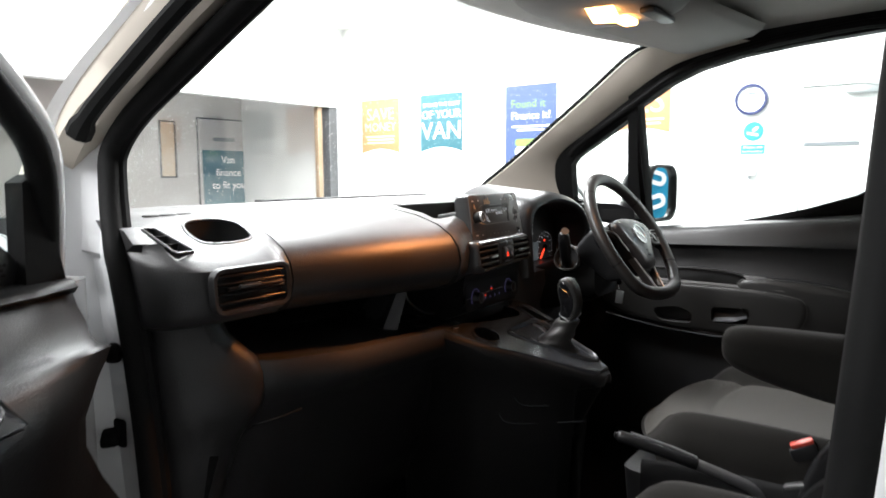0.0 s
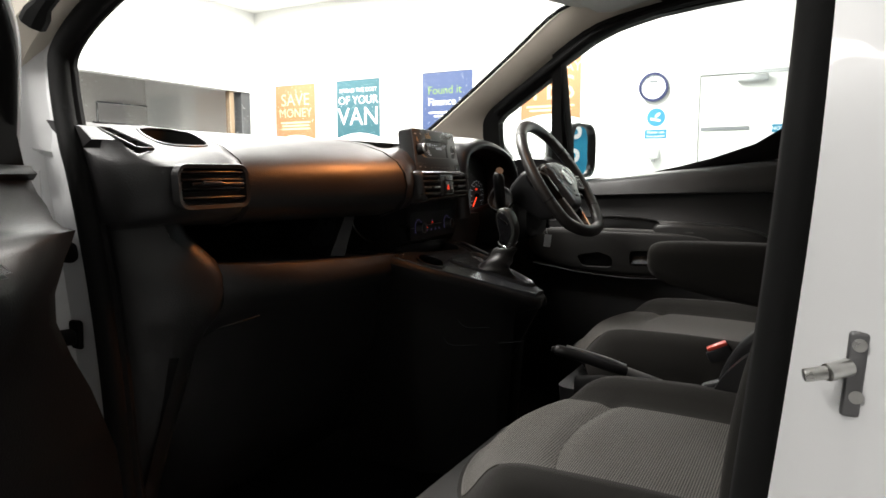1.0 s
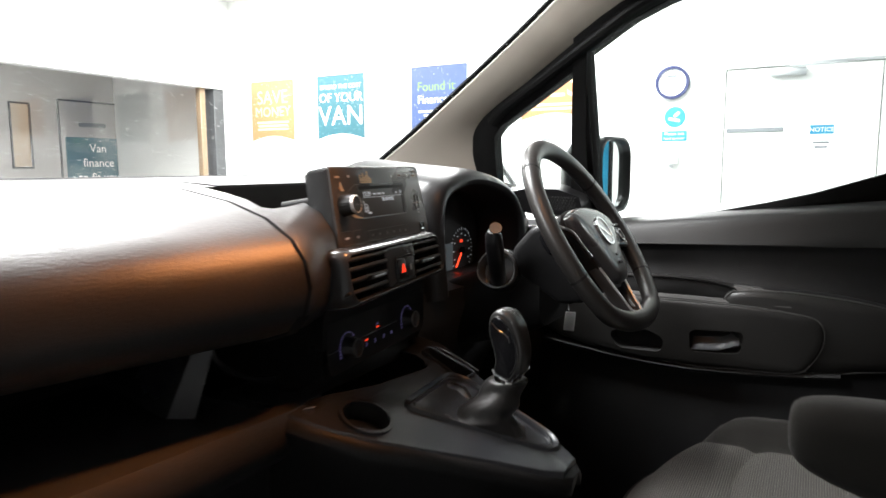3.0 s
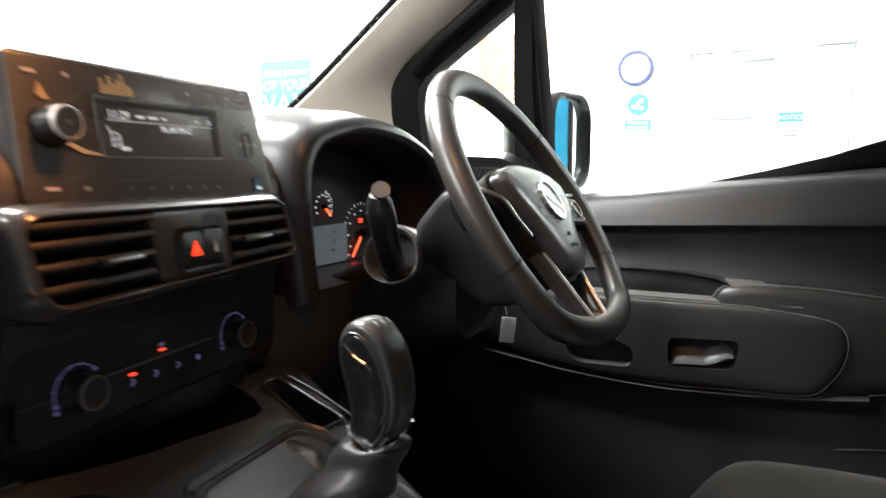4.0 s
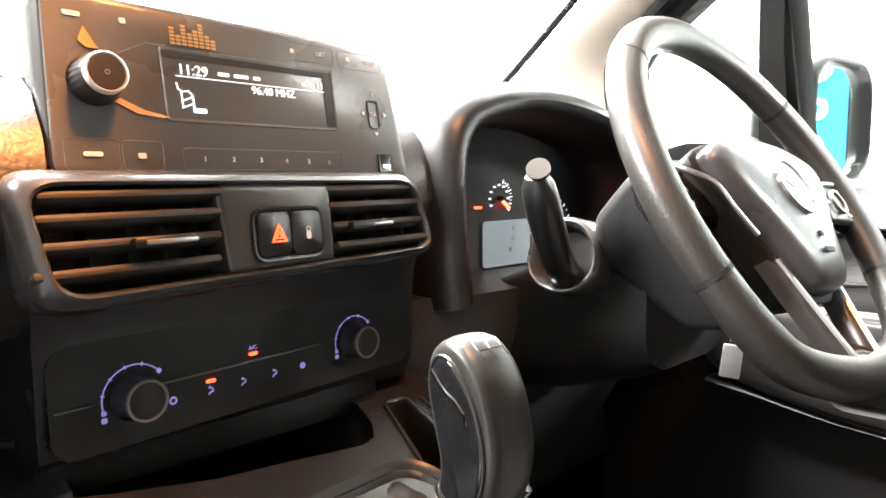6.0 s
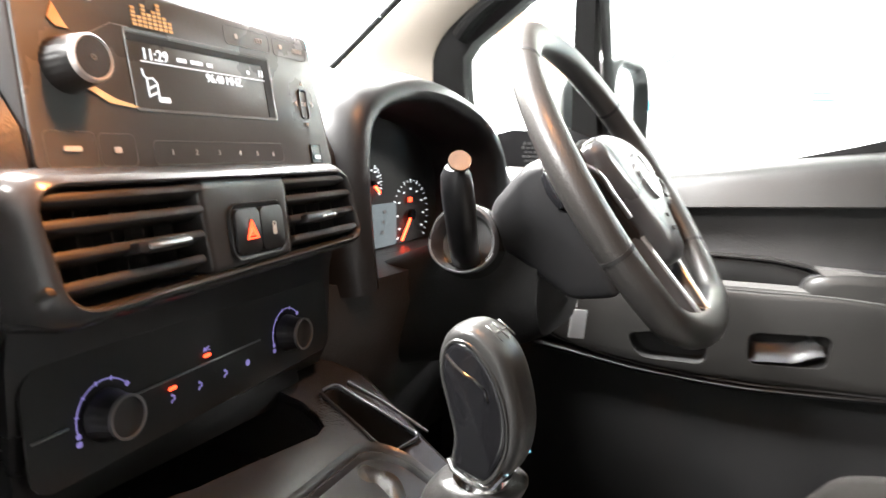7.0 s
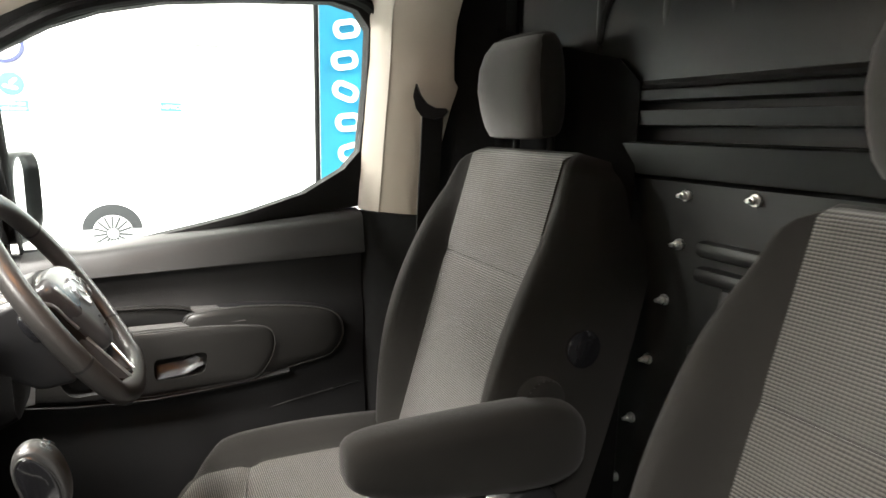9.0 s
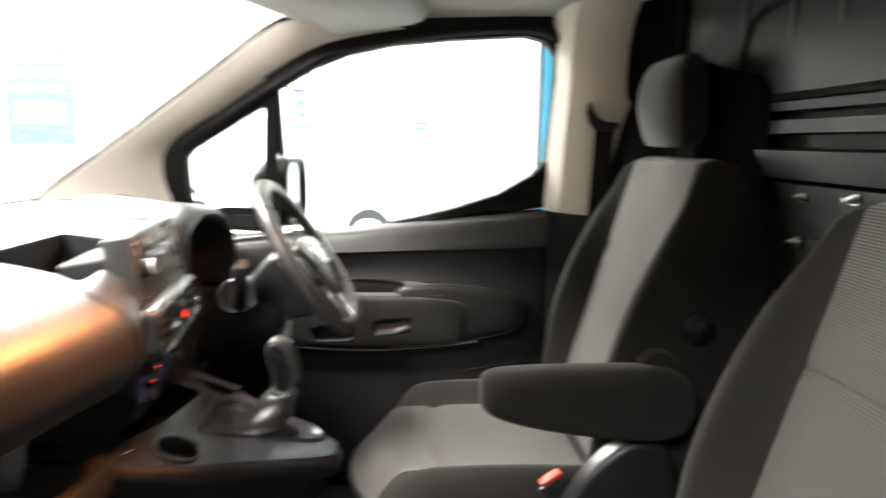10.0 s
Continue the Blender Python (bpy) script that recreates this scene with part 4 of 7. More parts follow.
ROLL = [(0.80, 1.2445), (0.76, 1.2425), (0.72, 1.238), (0.685, 1.230), (0.657, 1.217), (0.637, 1.199), (0.626, 1.178), (0.622, 1.15), (0.66, 1.08)]
FLAT = [(0.80, 1.2445), (0.76, 1.2425), (0.72, 1.239), (0.685, 1.2345), (0.65, 1.228), (0.632, 1.219), (0.625, 1.208), (0.615, 1.16), (0.66, 1.08)]
ctop = part("centre_top", loft([[(x, 1.20, 1.19), (x, 1.19, 1.226), (x, 1.0, 1.248)] + [(x, y, z) for y, z in (ROLL if x > 0.08 else FLAT)] + [(x, 1.15, 1.08)] for x in MID]), M_DASH, dash, sharp=35)
WELL = [(-0.186, 0.614), (-0.176, 0.606), (-0.11, 0.603), (0.06, 0.61), (0.06, 0.742), (-0.15, 0.744), (-0.160, 0.738)]


def well(z0, z1, k=1.0):
    return prism([(-0.10 + (x + 0.10) * k, 0.665 + (y - 0.665) * k) for x, y in WELL], "z", z0, z1)


for ob in (cheek, ctop):
    carve(ob, well(1.185, 1.30))
# near-black liner and floor put the tray's shade into the colour
part("tray_liner", loft([[(-0.07 + (x + 0.07) * 0.992, 0.672 + (y - 0.672) * 0.985, 1.186 if low else 1.2375 if y > 0.7 else 1.2165) for x, y in WELL] for low in (True, False)], caps=False), M_DARKHOLE, dash, "shade-dark tray wall")
part("tray_floor", well(1.180, 1.1865, 0.99), M_DARKHOLE, dash, "shade-dark floor of the open tray")

# driver's side top and binnacle
dtop = part("driver_top", loft([[(x, 1.20, 1.19), (x, 1.19, 1.226), (x, 1.0, 1.248 - 0.01 * k), (x, 0.80, 1.246 - 0.022 * k), (x, 0.70 + 0.03 * k, 1.235 - 0.035 * k), (x, 0.645 + 0.05 * k, 1.205 - 0.05 * k), (x, 0.635 + 0.05 * k, 1.16 - 0.03 * k), (x, 0.66 + 0.04 * k, 1.05), (x, 1.15, 1.02)]
                          for x, k in ((0.195, 0.0), (0.3, 0.0), (0.45, 0.1), (0.56, 0.45), (0.66, 0.8), (0.76, 1.0))]), M_DASH, dash, sharp=40)
HOOD = [(0.188, 1.05), (0.184, 1.12), (0.186, 1.185), (0.200, 1.222), (0.235, 1.241), (0.31, 1.254), (0.40, 1.247), (0.475, 1.226), (0.525, 1.19), (0.545, 1.14), (0.545, 1.06)]
hood = [Vector(v) for v in spline([(x, 0, z) for x, z in HOOD], 4)]
hc = Vector((0.365, 0, 1.10))


def hood_ring(shrink, y, lean=0.0):
    return [(hc.x + (v.x - hc.x) * (1 - shrink / 0.16), y + lean * (v.z - 1.10), hc.z + (v.z - hc.z) * (1 - shrink / 0.14)) for v in hood]


part("binnacle_hood", loft([hood_ring(-0.022, 0.80, 0.1), hood_ring(-0.012, 0.69, 0.08), hood_ring(-0.007, 0.632, 0.06), hood_ring(-0.002, 0.612, 0.05), hood_ring(0.004, 0.602, 0.05), hood_ring(0.011, 0.598, 0.05), hood_ring(0.017, 0.601, 0.05), hood_ring(0.021, 0.612, 0.05), hood_ring(0.024, 0.64), hood_ring(0.03, 0.705)], closed=False), M_SMOOTH, dash, "deep black instrument hood", sharp=50)
carve(dtop, loft([hood_ring(0.02, 0.5), hood_ring(0.02, 0.715)]))
clu = part("instrument_face", loft([hood_ring(0.026, 0.700), hood_ring(0.026, 0.712)]), M_DARKHOLE, dash, "dark instrument face")


def dial(cx, cz, r, needle, n=24, a0=-130, a1=130):
    m = pose(cx, 0.697, cz)
    part("dial", merge(*[plate(m @ pose(r * math.sin(radians(a)), 0, r * math.cos(radians(a)), 0, a, 0), 0.0006 if k % 2 else 0.0009, 0.0026 if k % 2 else 0.0046, 0.0006, 0.0003, 1) for k, a in ((k, a0 + (a1 - a0) * k / n) for k in range(n + 1))]), M_DIALINK, clu, "lit white dial marks")
    part("dial_numbers", merge(*[plate(m @ pose(0.76 * r * math.sin(radians(a)), 0, 0.76 * r * math.cos(radians(a))), 0.0036, 0.0020, 0.0005, 0.0005, 1) for a in range(-120, 121, 30)]), M_DIALINK, clu)
    part("needle", plate(m @ pose(0, -0.002, 0, 0, needle, 0) @ pose(0, 0, r * 0.48), 0.0032, r * 0.95, 0.001, 0.001, 1), M_NEEDLE, clu, "red lit needle")
    part("needle_hub", disc(m, r * 0.16, 0.005), M_GLOSS, clu)


dial(0.437, 1.100, 0.043, -140)
dial(0.347, 1.143, 0.020, 128, 10, 20, 130)
part("warning_lamp", plate(pose(0.434, 0.696, 1.119), 0.010, 0.006, 0.0006, 0.001, 1), M_REDLED, clu)
part("warning_lamp", plate(pose(0.312, 0.696, 1.134), 0.012, 0.003, 0.0006, 0.001, 1), M_REDLED, clu)
part("trip_display", plate(pose(0.360, 0.697, 1.092), 0.080, 0.052, 0.001, 0.004, 2), M_LCDPALE, clu, "pale blue-grey trip display")
part("trip_marks", merge(*[plate(pose(0.372 - 0.003 * k, 0.6955, 1.108 - 0.012 * k), 0.006, 0.004, 0.0005, 0.0005, 1) for k in range(3)]), M_GREYLINE, clu)
part("reset_key", merge(*[rbox((0.325 + 0.03 * k, 0.665, 1.058), (0.024, 0.016, 0.008), 0.002, 2) for k in range(2)]), M_SMOOTH, clu, "small reset keys")
cg = part("instrument_lens", loft([hood_ring(0.0265, 0.672), hood_ring(0.0265, 0.675)]), M_LENS, dash, "clear instrument lens")
cg.visible_shadow = False

# passenger end: pod with vent, speaker tray, side demister
END = [(-0.775, 0.07), (-0.765, 0.045), (-0.745, 0.018), (-0.715, 0.003), (-0.66, 0.0), (-0.61, 0.0), (-0.59, 0.002), (-0.578, 0.006), (-0.565, 0.014), (-0.557, 0.022), (-0.552, 0.03)]
POD = [(0.583, 1.15), (0.586, 1.176), (0.601, 1.188), (0.628, 1.202), (0.655, 1.213), (0.70, 1.231), (0.74, 1.238), (0.80, 1.246), (1.0, 1.247)]


def pod_z(y):
    """Height of the pod's top at depth y."""
    for (a, za), (b, zb) in zip(POD, POD[1:]):
        if y <= b:
            return za + (zb - za) * (y - a) / (b - a)
    return 1.247


rows = []
for x, back in END:
    f = 0.583 + back
    ring = [(1.20, 1.19), (1.19, 1.226), (1.0, 1.247), (0.80, 1.246), (0.74, 1.238), (0.70, 1.231), (0.655 + 0.3 * back, 1.213), (f + 0.045, 1.202), (f + 0.018, 1.188), (f + 0.003, 1.176), (f, 1.15), (f + 0.004, 1.116), (f + 0.02, 1.098), (f + 0.07, 1.086), (1.0, 1.08)]
    k = smooth01((x + 0.59) / 0.038)
    rows.append([(x, y * (1 - k) + q[1] * k, z * (1 - k) + q[2] * k) for (y, z), q in zip(ring, pad_ring(-0.552))])
pod = part("end_pod", loft(rows), M_DASH, dash, "rounded dash end with an air vent", sharp=50)
vm = pose(-0.655, 0.585, 1.147, -3, 0, 2)
vent = part("side_vent", bezel(vm, 0.136, 0.066, 0.012, 0.018, 0.0085), M_DASH, dash, "rounded vent surround")
# throat coloured near black for the shade behind the slats
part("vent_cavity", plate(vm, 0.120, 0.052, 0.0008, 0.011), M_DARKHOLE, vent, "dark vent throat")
for k in (-0.017, -0.004, 0.009, 0.020):
    part("vent_slat", moved(rbox((0, -0.0055, k), (0.116, 0.011, 0.0030), 0.0012, 2, (-14, 0, 0)), vm), M_SMOOTH, vent)
part("vent_tab", moved(rbox((0.004, -0.0130, 0.003), (0.100, 0.007, 0.0055), 0.0022, 2, (-6, 0, 0)), vm), M_SMOOTH, vent, "long vent tab")
part("tab_grip", moved(rbox((-0.010, -0.0165, 0.0055), (0.036, 0.006, 0.0050), 0.0018, 2), vm), M_LEVER, vent, "dull silver grip")
CUP = [(-0.676, 0.714), (-0.658, 0.730), (-0.628, 0.737), (-0.602, 0.731), (-0.591, 0.708), (-0.590, 0.675), (-0.598, 0.653), (-0.618, 0.643), (-0.655, 0.640), (-0.683, 0.646), (-0.692, 0.664), (-0.689, 0.69)]
cup = [(v.x, v.y) for v in spline([(x, y, 0) for x, y in CUP], 4, True)]
carve(pod, prism(cup, "z", 1.178, 1.30))
part("cup_rim", tube([(x, y, pod_z(y) - 0.0004) for x, y in cup], 0.0024, 8, closed=True), M_SMOOTH, dash, "raised rim of the cup tray")
# cup walls and floor carry their shade as near-black colour
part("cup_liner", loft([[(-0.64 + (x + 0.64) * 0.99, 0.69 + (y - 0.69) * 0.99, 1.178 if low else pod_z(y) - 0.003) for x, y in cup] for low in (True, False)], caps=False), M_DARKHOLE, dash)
part("cup_floor", prism([(-0.64 + (x + 0.64) * 1.02, 0.69 + (y - 0.69) * 1.02) for x, y in cup], "z", 1.174, 1.180), M_DARKHOLE, dash, "shade-dark cup tray floor")
DEM = [(-0.749, 0.700), (-0.743, 0.703), (-0.731, 0.702), (-0.728, 0.698), (-0.713, 0.632), (-0.715, 0.627), (-0.738, 0.626), (-0.742, 0.630)]
dem = DEM
carve(pod, prism(dem, "z", 1.17, 1.30))
part("demister_rim", tube([(x, y, pod_z(y) + 0.0002) for x, y in dem], 0.0018, 8, closed=True), M_SMOOTH, dash, "side demister frame")
for k in (0.28, 0.62):
    a, b = Vector((-0.748 + 0.009 * k, 0.700 - 0.073 * k, 0)), Vector((-0.730 + 0.015 * k, 0.701 - 0.073 * k, 0))
    part("demister_slat", loft([[(p.x, p.y - 0.002, pod_z(p.y) - 0.001), (p.x, p.y + 0.001, pod_z(p.y) - 0.001), (p.x, p.y + 0.006, pod_z(p.y) - 0.014), (p.x, p.y + 0.003, pod_z(p.y) - 0.014)] for p in (a, b)]), M_SMOOTH, dash)
part("demister_floor", prism(dem, "z", 1.165, 1.172), M_DARKHOLE, dash)
for k in range(3):
    part("screen_slot", rbox((-0.690 + 0.031 * k, 0.782 + 0.004 * k, 1.2435), (0.026, 0.010, 0.005), 0.0015, 1, (5, 0, 6)), M_DARKHOLE, dash)
part("screen_grille", rbox((0.05, 1.08, 1.246), (0.62, 0.03, 0.006), 0.002, 1), M_DARKHOLE, dash)
gr = pose(0.64, 0.93, 1.246)
part("tweeter_grille", disc(gr @ pose(0, 0, 0, -90), 0.05, 0.004), M_SMOOTH, dash, "round tweeter grille")

# open shelf and lower dash on the passenger's side
SH = [(-0.66, 0.05, 0.02), (-0.625, 0.03, 0.026), (-0.60, 0.012, 0.024), (-0.45, 0.0, 0.010), (-0.30, 0.0, 0.002), (-0.18, 0.0, -0.004), (-0.12, 0.012, -0.006)]
rows = []
for x, back, up in SH:
    f = 0.575 + back
    rows.append([(x, 1.10, 1.07), (x, 0.88, 1.05), (x, 0.85, 0.998 + up), (x, f + 0.05, 0.996 + up), (x, f + 0.02, 1.002 + up), (x, f + 0.006, 1.0 + up), (x, f, 0.988 + up), (x, f - 0.002, 0.972 + up), (x, f + 0.004, 0.956 + up * 0.8), (x, f + 0.018, 0.940 + up * 0.5), (x, f + 0.045, 0.924), (x, f + 0.10, 0.72), (x, f + 0.20, 0.55), (x, 0.95, 0.47), (x, 1.12, 0.6)])
part("lower_dash", loft(rows), M_DASH, dash, "open shelf with a rounded front lip", sharp=50)
# end fairing under the pod
EF = [(1.10, 0.625, -0.665), (1.075, 0.621, -0.655), (1.055, 0.614, -0.638), (1.035, 0.604, -0.621), (1.01, 0.597, -0.610), (0.985, 0.597, -0.607), (0.965, 0.600, -0.608), (0.945, 0.607, -0.614), (0.925, 0.620, -0.626), (0.89, 0.633, -0.640), (0.75, 0.672, -0.66), (0.55, 0.73, -0.68)]
rows = []
for z, f, xr in EF:
    rows.append([(-0.775, f + 0.13, z), (-0.768, f + 0.085, z), (-0.752, f + 0.052, z), (-0.728, f + 0.026, z), (-0.695, f + 0.009, z), (xr - 0.045, f - 0.001, z), (xr - 0.022, f, z), (xr - 0.006, f + 0.01, z), (xr, f + 0.03, z), (xr - 0.002, f + 0.10, z), (xr - 0.01, 0.95, z), (-0.775, 0.95, z)])
part("end_fairing", loft(rows), M_DASH, dash, "moulded side fairing", sharp=60)
part("fairing_seam", tube(spline([(-0.640, 0.640, 0.905), (-0.628, 0.622, 0.9215), (-0.600, 0.600, 0.930), (-0.56, 0.590, 0.936)], 4), 0.0016, 6), M_SMOOTH, dash)
# fin and plate take the lighter plastic to paint in light falling there
part("fin", loft([[(-0.238, 0.66, 1.085), (-0.226, 0.645, 1.085), (-0.214, 0.66, 1.085), (-0.21, 0.85, 1.085)], [(-0.272, 0.68, 0.99), (-0.255, 0.655, 0.99), (-0.235, 0.68, 0.99), (-0.23, 0.85, 0.99)]]), M_CONS, dash, "upright fin beside the shelf")
part("side_plate", loft([[(x, 0.652 + d, z) for x, z in ((-0.133, 1.066), (-0.090, 1.064), (-0.060, 1.040), (-0.075, 1.020), (-0.094, 1.012))] for d in (0.0, 0.02)]), M_CONS, dash, "grey plate added for the light patch at the cable recess")
part("bin_edge", tube(spline([(-0.231, 0.655, 1.077), (-0.219, 0.652, 1.049), (-0.176, 0.648, 1.020), (-0.114, 0.645, 1.008)], 5), 0.0028, 8), M_CONS, dash, "curved bin edge")

# centre fascia
SM = pose(0.0, 0.556, 1.139, -6, 0, 7)
stack = part("centre_fascia", loft([[(x, 0.60 + 0.12 * x, 1.166), (x, 0.585 + 0.12 * x, 1.160), (x, 0.582 + 0.12 * x, 1.108), (x, 0.585 + 0.12 * x, 1.098), (x, 0.5885 + 0.12 * x, 1.085), (x, 0.592 + 0.12 * x, 1.02), (x, 0.62, 1.0), (x, 0.80, 1.0), (x, 0.80, 1.18)] for x in (-0.138, -0.13, -0.06, 0.0, 0.06, 0.13, 0.142)]), M_SMOOTH, dash, "black centre fascia", sharp=40)
VENTS = rpoly([(-0.154, 0.0350), (0.116, 0.0330), (0.1335, -0.0315), (-0.143, -0.0365)], 0.019, 6)
part("vent_surround", moved(loft([[(u, y, v) for u, v in inset(VENTS, d)] for y, d in ((0.035, 0.0), (0.008, 0.0), (0.001, 0.0010), (-0.0045, 0.0030), (-0.0080, 0.0056), (-0.0095, 0.0078), (-0.0085, 0.0092), (-0.0045, 0.0098), (0.024, 0.0102))], loop=True, caps=False), SM), M_SURROUND, stack, "satin rounded vent surround", sharp=50)
part("vent_back", moved(prism(inset(VENTS, 0.003), "y", 0.027, 0.022), SM), M_DARKHOLE, stack)
for cx, w, lean in ((-0.0955, 0.096, -0.006), (0.0735, 0.088, 0.008)):
    cv = part("centre_vent", moved(prism([(cx - w / 2 - lean * 0.5, 0.024), (cx + w / 2 - lean * 0.5, 0.024), (cx + w / 2 + lean * 0.5, -0.023), (cx - w / 2 + lean * 0.5, -0.023)], "y", 0.0215, 0.019), SM), M_THROAT, stack, "black slatted air vent")
    for k in range(5):
        part("vent_vane", moved(rbox((cx - w / 2 + w * (k + 0.5) / 5, 0.013, 0.0), (0.0016, 0.011, 0.046), 0.0006, 1, (0, 0, 12)), SM), M_SLAT, cv)
    for k in (-0.0175, -0.0045, 0.0085, 0.0195):
        part("vent_slat", moved(rbox((cx - lean * k * 20, -0.001, k), (w - 0.002, 0.014, 0.0046), 0.0018, 2, (-20, 0, 0)), SM), M_SLAT, cv)
    tab = part("vent_tab", moved(rbox((cx + 0.012 if cx < 0 else cx - 0.014, -0.0075, -0.0045), (0.034, 0.012, 0.0062), 0.002, 2, (-8, 0, 0)), SM), M_SMOOTH, cv, "black vent tab")
    part("tab_edge", moved(rbox((cx + 0.0145 if cx < 0 else cx - 0.004, -0.0132, -0.0040), (0.028 if cx < 0 else 0.019, 0.0035, 0.0026), 0.0011, 2), SM), M_SILVER, tab, "silver tab edge")
hz = part("switch_block", moved(loft([[(u, y, v) for u, v in inset(rpoly([(-0.0505, 0.0265), (0.0315, 0.0255), (0.0305, -0.0245), (-0.0455, -0.0255)], 0.004), d)] for y, d in ((0.024, 0.0), (-0.0045, 0.0), (-0.0066, 0.0012), (-0.0072, 0.004))]), SM), M_SURROUND, stack, "satin switch panel", sharp=50)
part("switch_bezel", bezel(SM @ Matrix.Translation((-0.0052, -0.0065, -0.0052)), 0.0515, 0.0320, 0.003, 0.0075, 0.0024), M_SMOOTH, hz, "rounded black switch bezel")
for cx in (-0.0168, 0.0064):
    part("switch", plate(SM @ Matrix.Translation((cx, -0.0068, -0.0052)), 0.0228, 0.0262, 0.0042, 0.0045, 4, 0.0008), M_SMOOTH, hz, "hazard switch" if cx < 0 else "lock switch")
TX, TZ = -0.0145, -0.0052
part("hazard_triangle", moved(merge(tube([(TX - 0.0046, -0.0113, TZ - 0.0045), (TX + 0.0046, -0.0113, TZ - 0.0045), (TX, -0.0113, TZ + 0.0052)], 0.0010, 6, closed=True, up=(0, 1, 0)), tube([(TX - 0.0021, -0.0113, TZ - 0.0026), (TX + 0.0021, -0.0113, TZ - 0.0026), (TX, -0.0113, TZ + 0.0014)], 0.0008, 6, closed=True, up=(0, 1, 0))), SM), M_REDLED, hz, "red lit hazard triangle")
part("lock_mark", merge(plate(SM @ Matrix.Translation((0.0072, -0.0111, -0.0072)), 0.0036, 0.0052, 0.0005, 0.0012, 2), ring_disc(SM @ Matrix.Translation((0.0072, -0.0111, -0.0035)), 0.0018, 0.0011, 0.0005, 16)), M_PRINT, hz, "pale lock symbol")

# heater controls
HM = pose(0.0, 0.5885, 1.050, -3, 0, 7)
hv = part("heater_panel", plate(HM @ Matrix.Translation((0, 0, 0.0)), 0.268, 0.062, 0.0012, 0.012), M_HEATER, stack, "black heater control panel")
for cx, cz in ((-0.0895, -0.0045), (0.0755, -0.0045)):
    H = HM @ Matrix.Translation((cx, -0.001, cz))
    kb = part("dial_knob", moved(loft([[(r * (1 + (0.02 * math.cos(18 * a) if 0 < y < 0.013 else 0)) * math.cos(a), -y, r * math.sin(a)) for a in (2 * math.pi * k / 72 for k in range(72))] for y, r in ((0.0, 0.0138), (0.003, 0.0136), (0.006, 0.0122), (0.012, 0.0116), (0.0145, 0.0112), (0.0152, 0.0100))]), H), M_SMOOTH, hv, "round ribbed heater dial", sharp=50)
    part("dial_ring", ring_disc(H @ Matrix.Translation((0, -0.0140, 0)), 0.0117, 0.0103, 0.0022), M_LEVER, kb, "dull chrome dial ring")
    arc = [HM @ Vector((cx + 0.0186 * math.cos(radians(a)), -0.0022, cz + 0.0186 * math.sin(radians(a)))) for a in range(36, 198, 8)]
    part("dial_scale", tube(arc, 0.00042, 6, up=(0, 1, 0)), M_VIOLET, hv, "violet lit scale")
    for a in (195, 165, 135, 105, 75, 40):
        big = a in (195, 40)
        part("scale_mark", plate(HM @ pose(cx + 0.0186 * math.cos(radians(a)), -0.0020, cz + 0.0186 * math.sin(radians(a)), 0, 90 - a, 0), 0.0026 if big else 0.0008, 0.0026, 0.0006, 0.0004, 1), M_VIOLET, hv)
    part("scale_symbol", plate(HM @ pose(cx - 0.0180, -0.0020, cz - 0.0088), 0.0032, 0.0030, 0.0006, 0.0010, 2), M_VIOLET, hv)
part("control_line", rbox(HM @ Vector((-0.0157, -0.0020, -0.0008)), (0.117, 0.0014, 0.0013), 0.0005, 1, (0, 0, 7)), M_LEVER, hv, "thin dull silver line")
part("control_line", rbox(HM @ Vector((-0.122, -0.0020, -0.0030)), (0.020, 0.0014, 0.0013), 0.0005, 1, (0, 0, 7)), M_LEVER, hv, "thin dull silver line")
for k, cx in enumerate((-0.068, -0.0437, -0.0206, 0.0032, 0.0265)):
    B = HM @ Matrix.Translation((cx, -0.0018, -0.0125))
    if k in (0, 4):
        mark = ring_disc(B, 0.0024, 0.0014, 0.0005, 18) if k == 0 else disc(B, 0.0022, 0.0005, 18)
    else:
        mark = merge(disc(B @ Matrix.Translation((-0.0004, 0, 0.0020)), 0.0009, 0.0005, 12), tube([B @ Vector(q) for q in ((0.0013, -0.0003, 0.0014), (0.0012, -0.0003, -0.0008), (-0.0006, -0.0003, -0.0010), (-0.0014, -0.0003, -0.0024))], 0.0006, 6, up=(0, 1, 0)))
    part("mode_mark", mark, M_VIOLET, hv, "violet lit symbol")
part("indicator", plate(HM @ Matrix.Translation((-0.0431, -0.0016, -0.0066)), 0.0062, 0.0020, 0.0008, 0.0009, 3), M_REDLED, hv, "red lit bar")
part("indicator", plate(HM @ Matrix.Translation((-0.0120, -0.0016, 0.0040)), 0.0062, 0.0020, 0.0008, 0.0009, 3), M_REDLED, hv, "red lit bar")
part("lettering", words("A/C", 0.0038, HM @ Matrix.Translation((-0.0120, -0.0020, 0.0068))), M_VIOLET, hv)
# solid near-black block in place of the slot's shade
part("bin_mouth", rbox((-0.01, 0.64, 0.995), (0.24, 0.06, 0.03), 0.01, 2), M_DARKHOLE, stack, "dark block for the shaded storage slot")

# radio
RM = pose(0.0, 0.583, 1.2155, -9, 0, 6.5)
FACE = [(-0.1245, 0.0490), (0.1100, 0.0485), (0.1215, -0.0492), (-0.1285, -0.0460)]
radio = thing("car_radio", "grey van radio with a small lit display", "radio", tuple(RM.translation))
part("housing", moved(loft([[(u, y, v) for u, v in inset(rpoly(FACE, 0.006), d)] for y, d in ((0.030, 0.004), (0.026, 0.0015), (0.020, 0.0003), (-0.002, 0.0), (-0.0030, 0.0012))]), RM), M_SURROUND, radio, "black shallow housing", sharp=50)
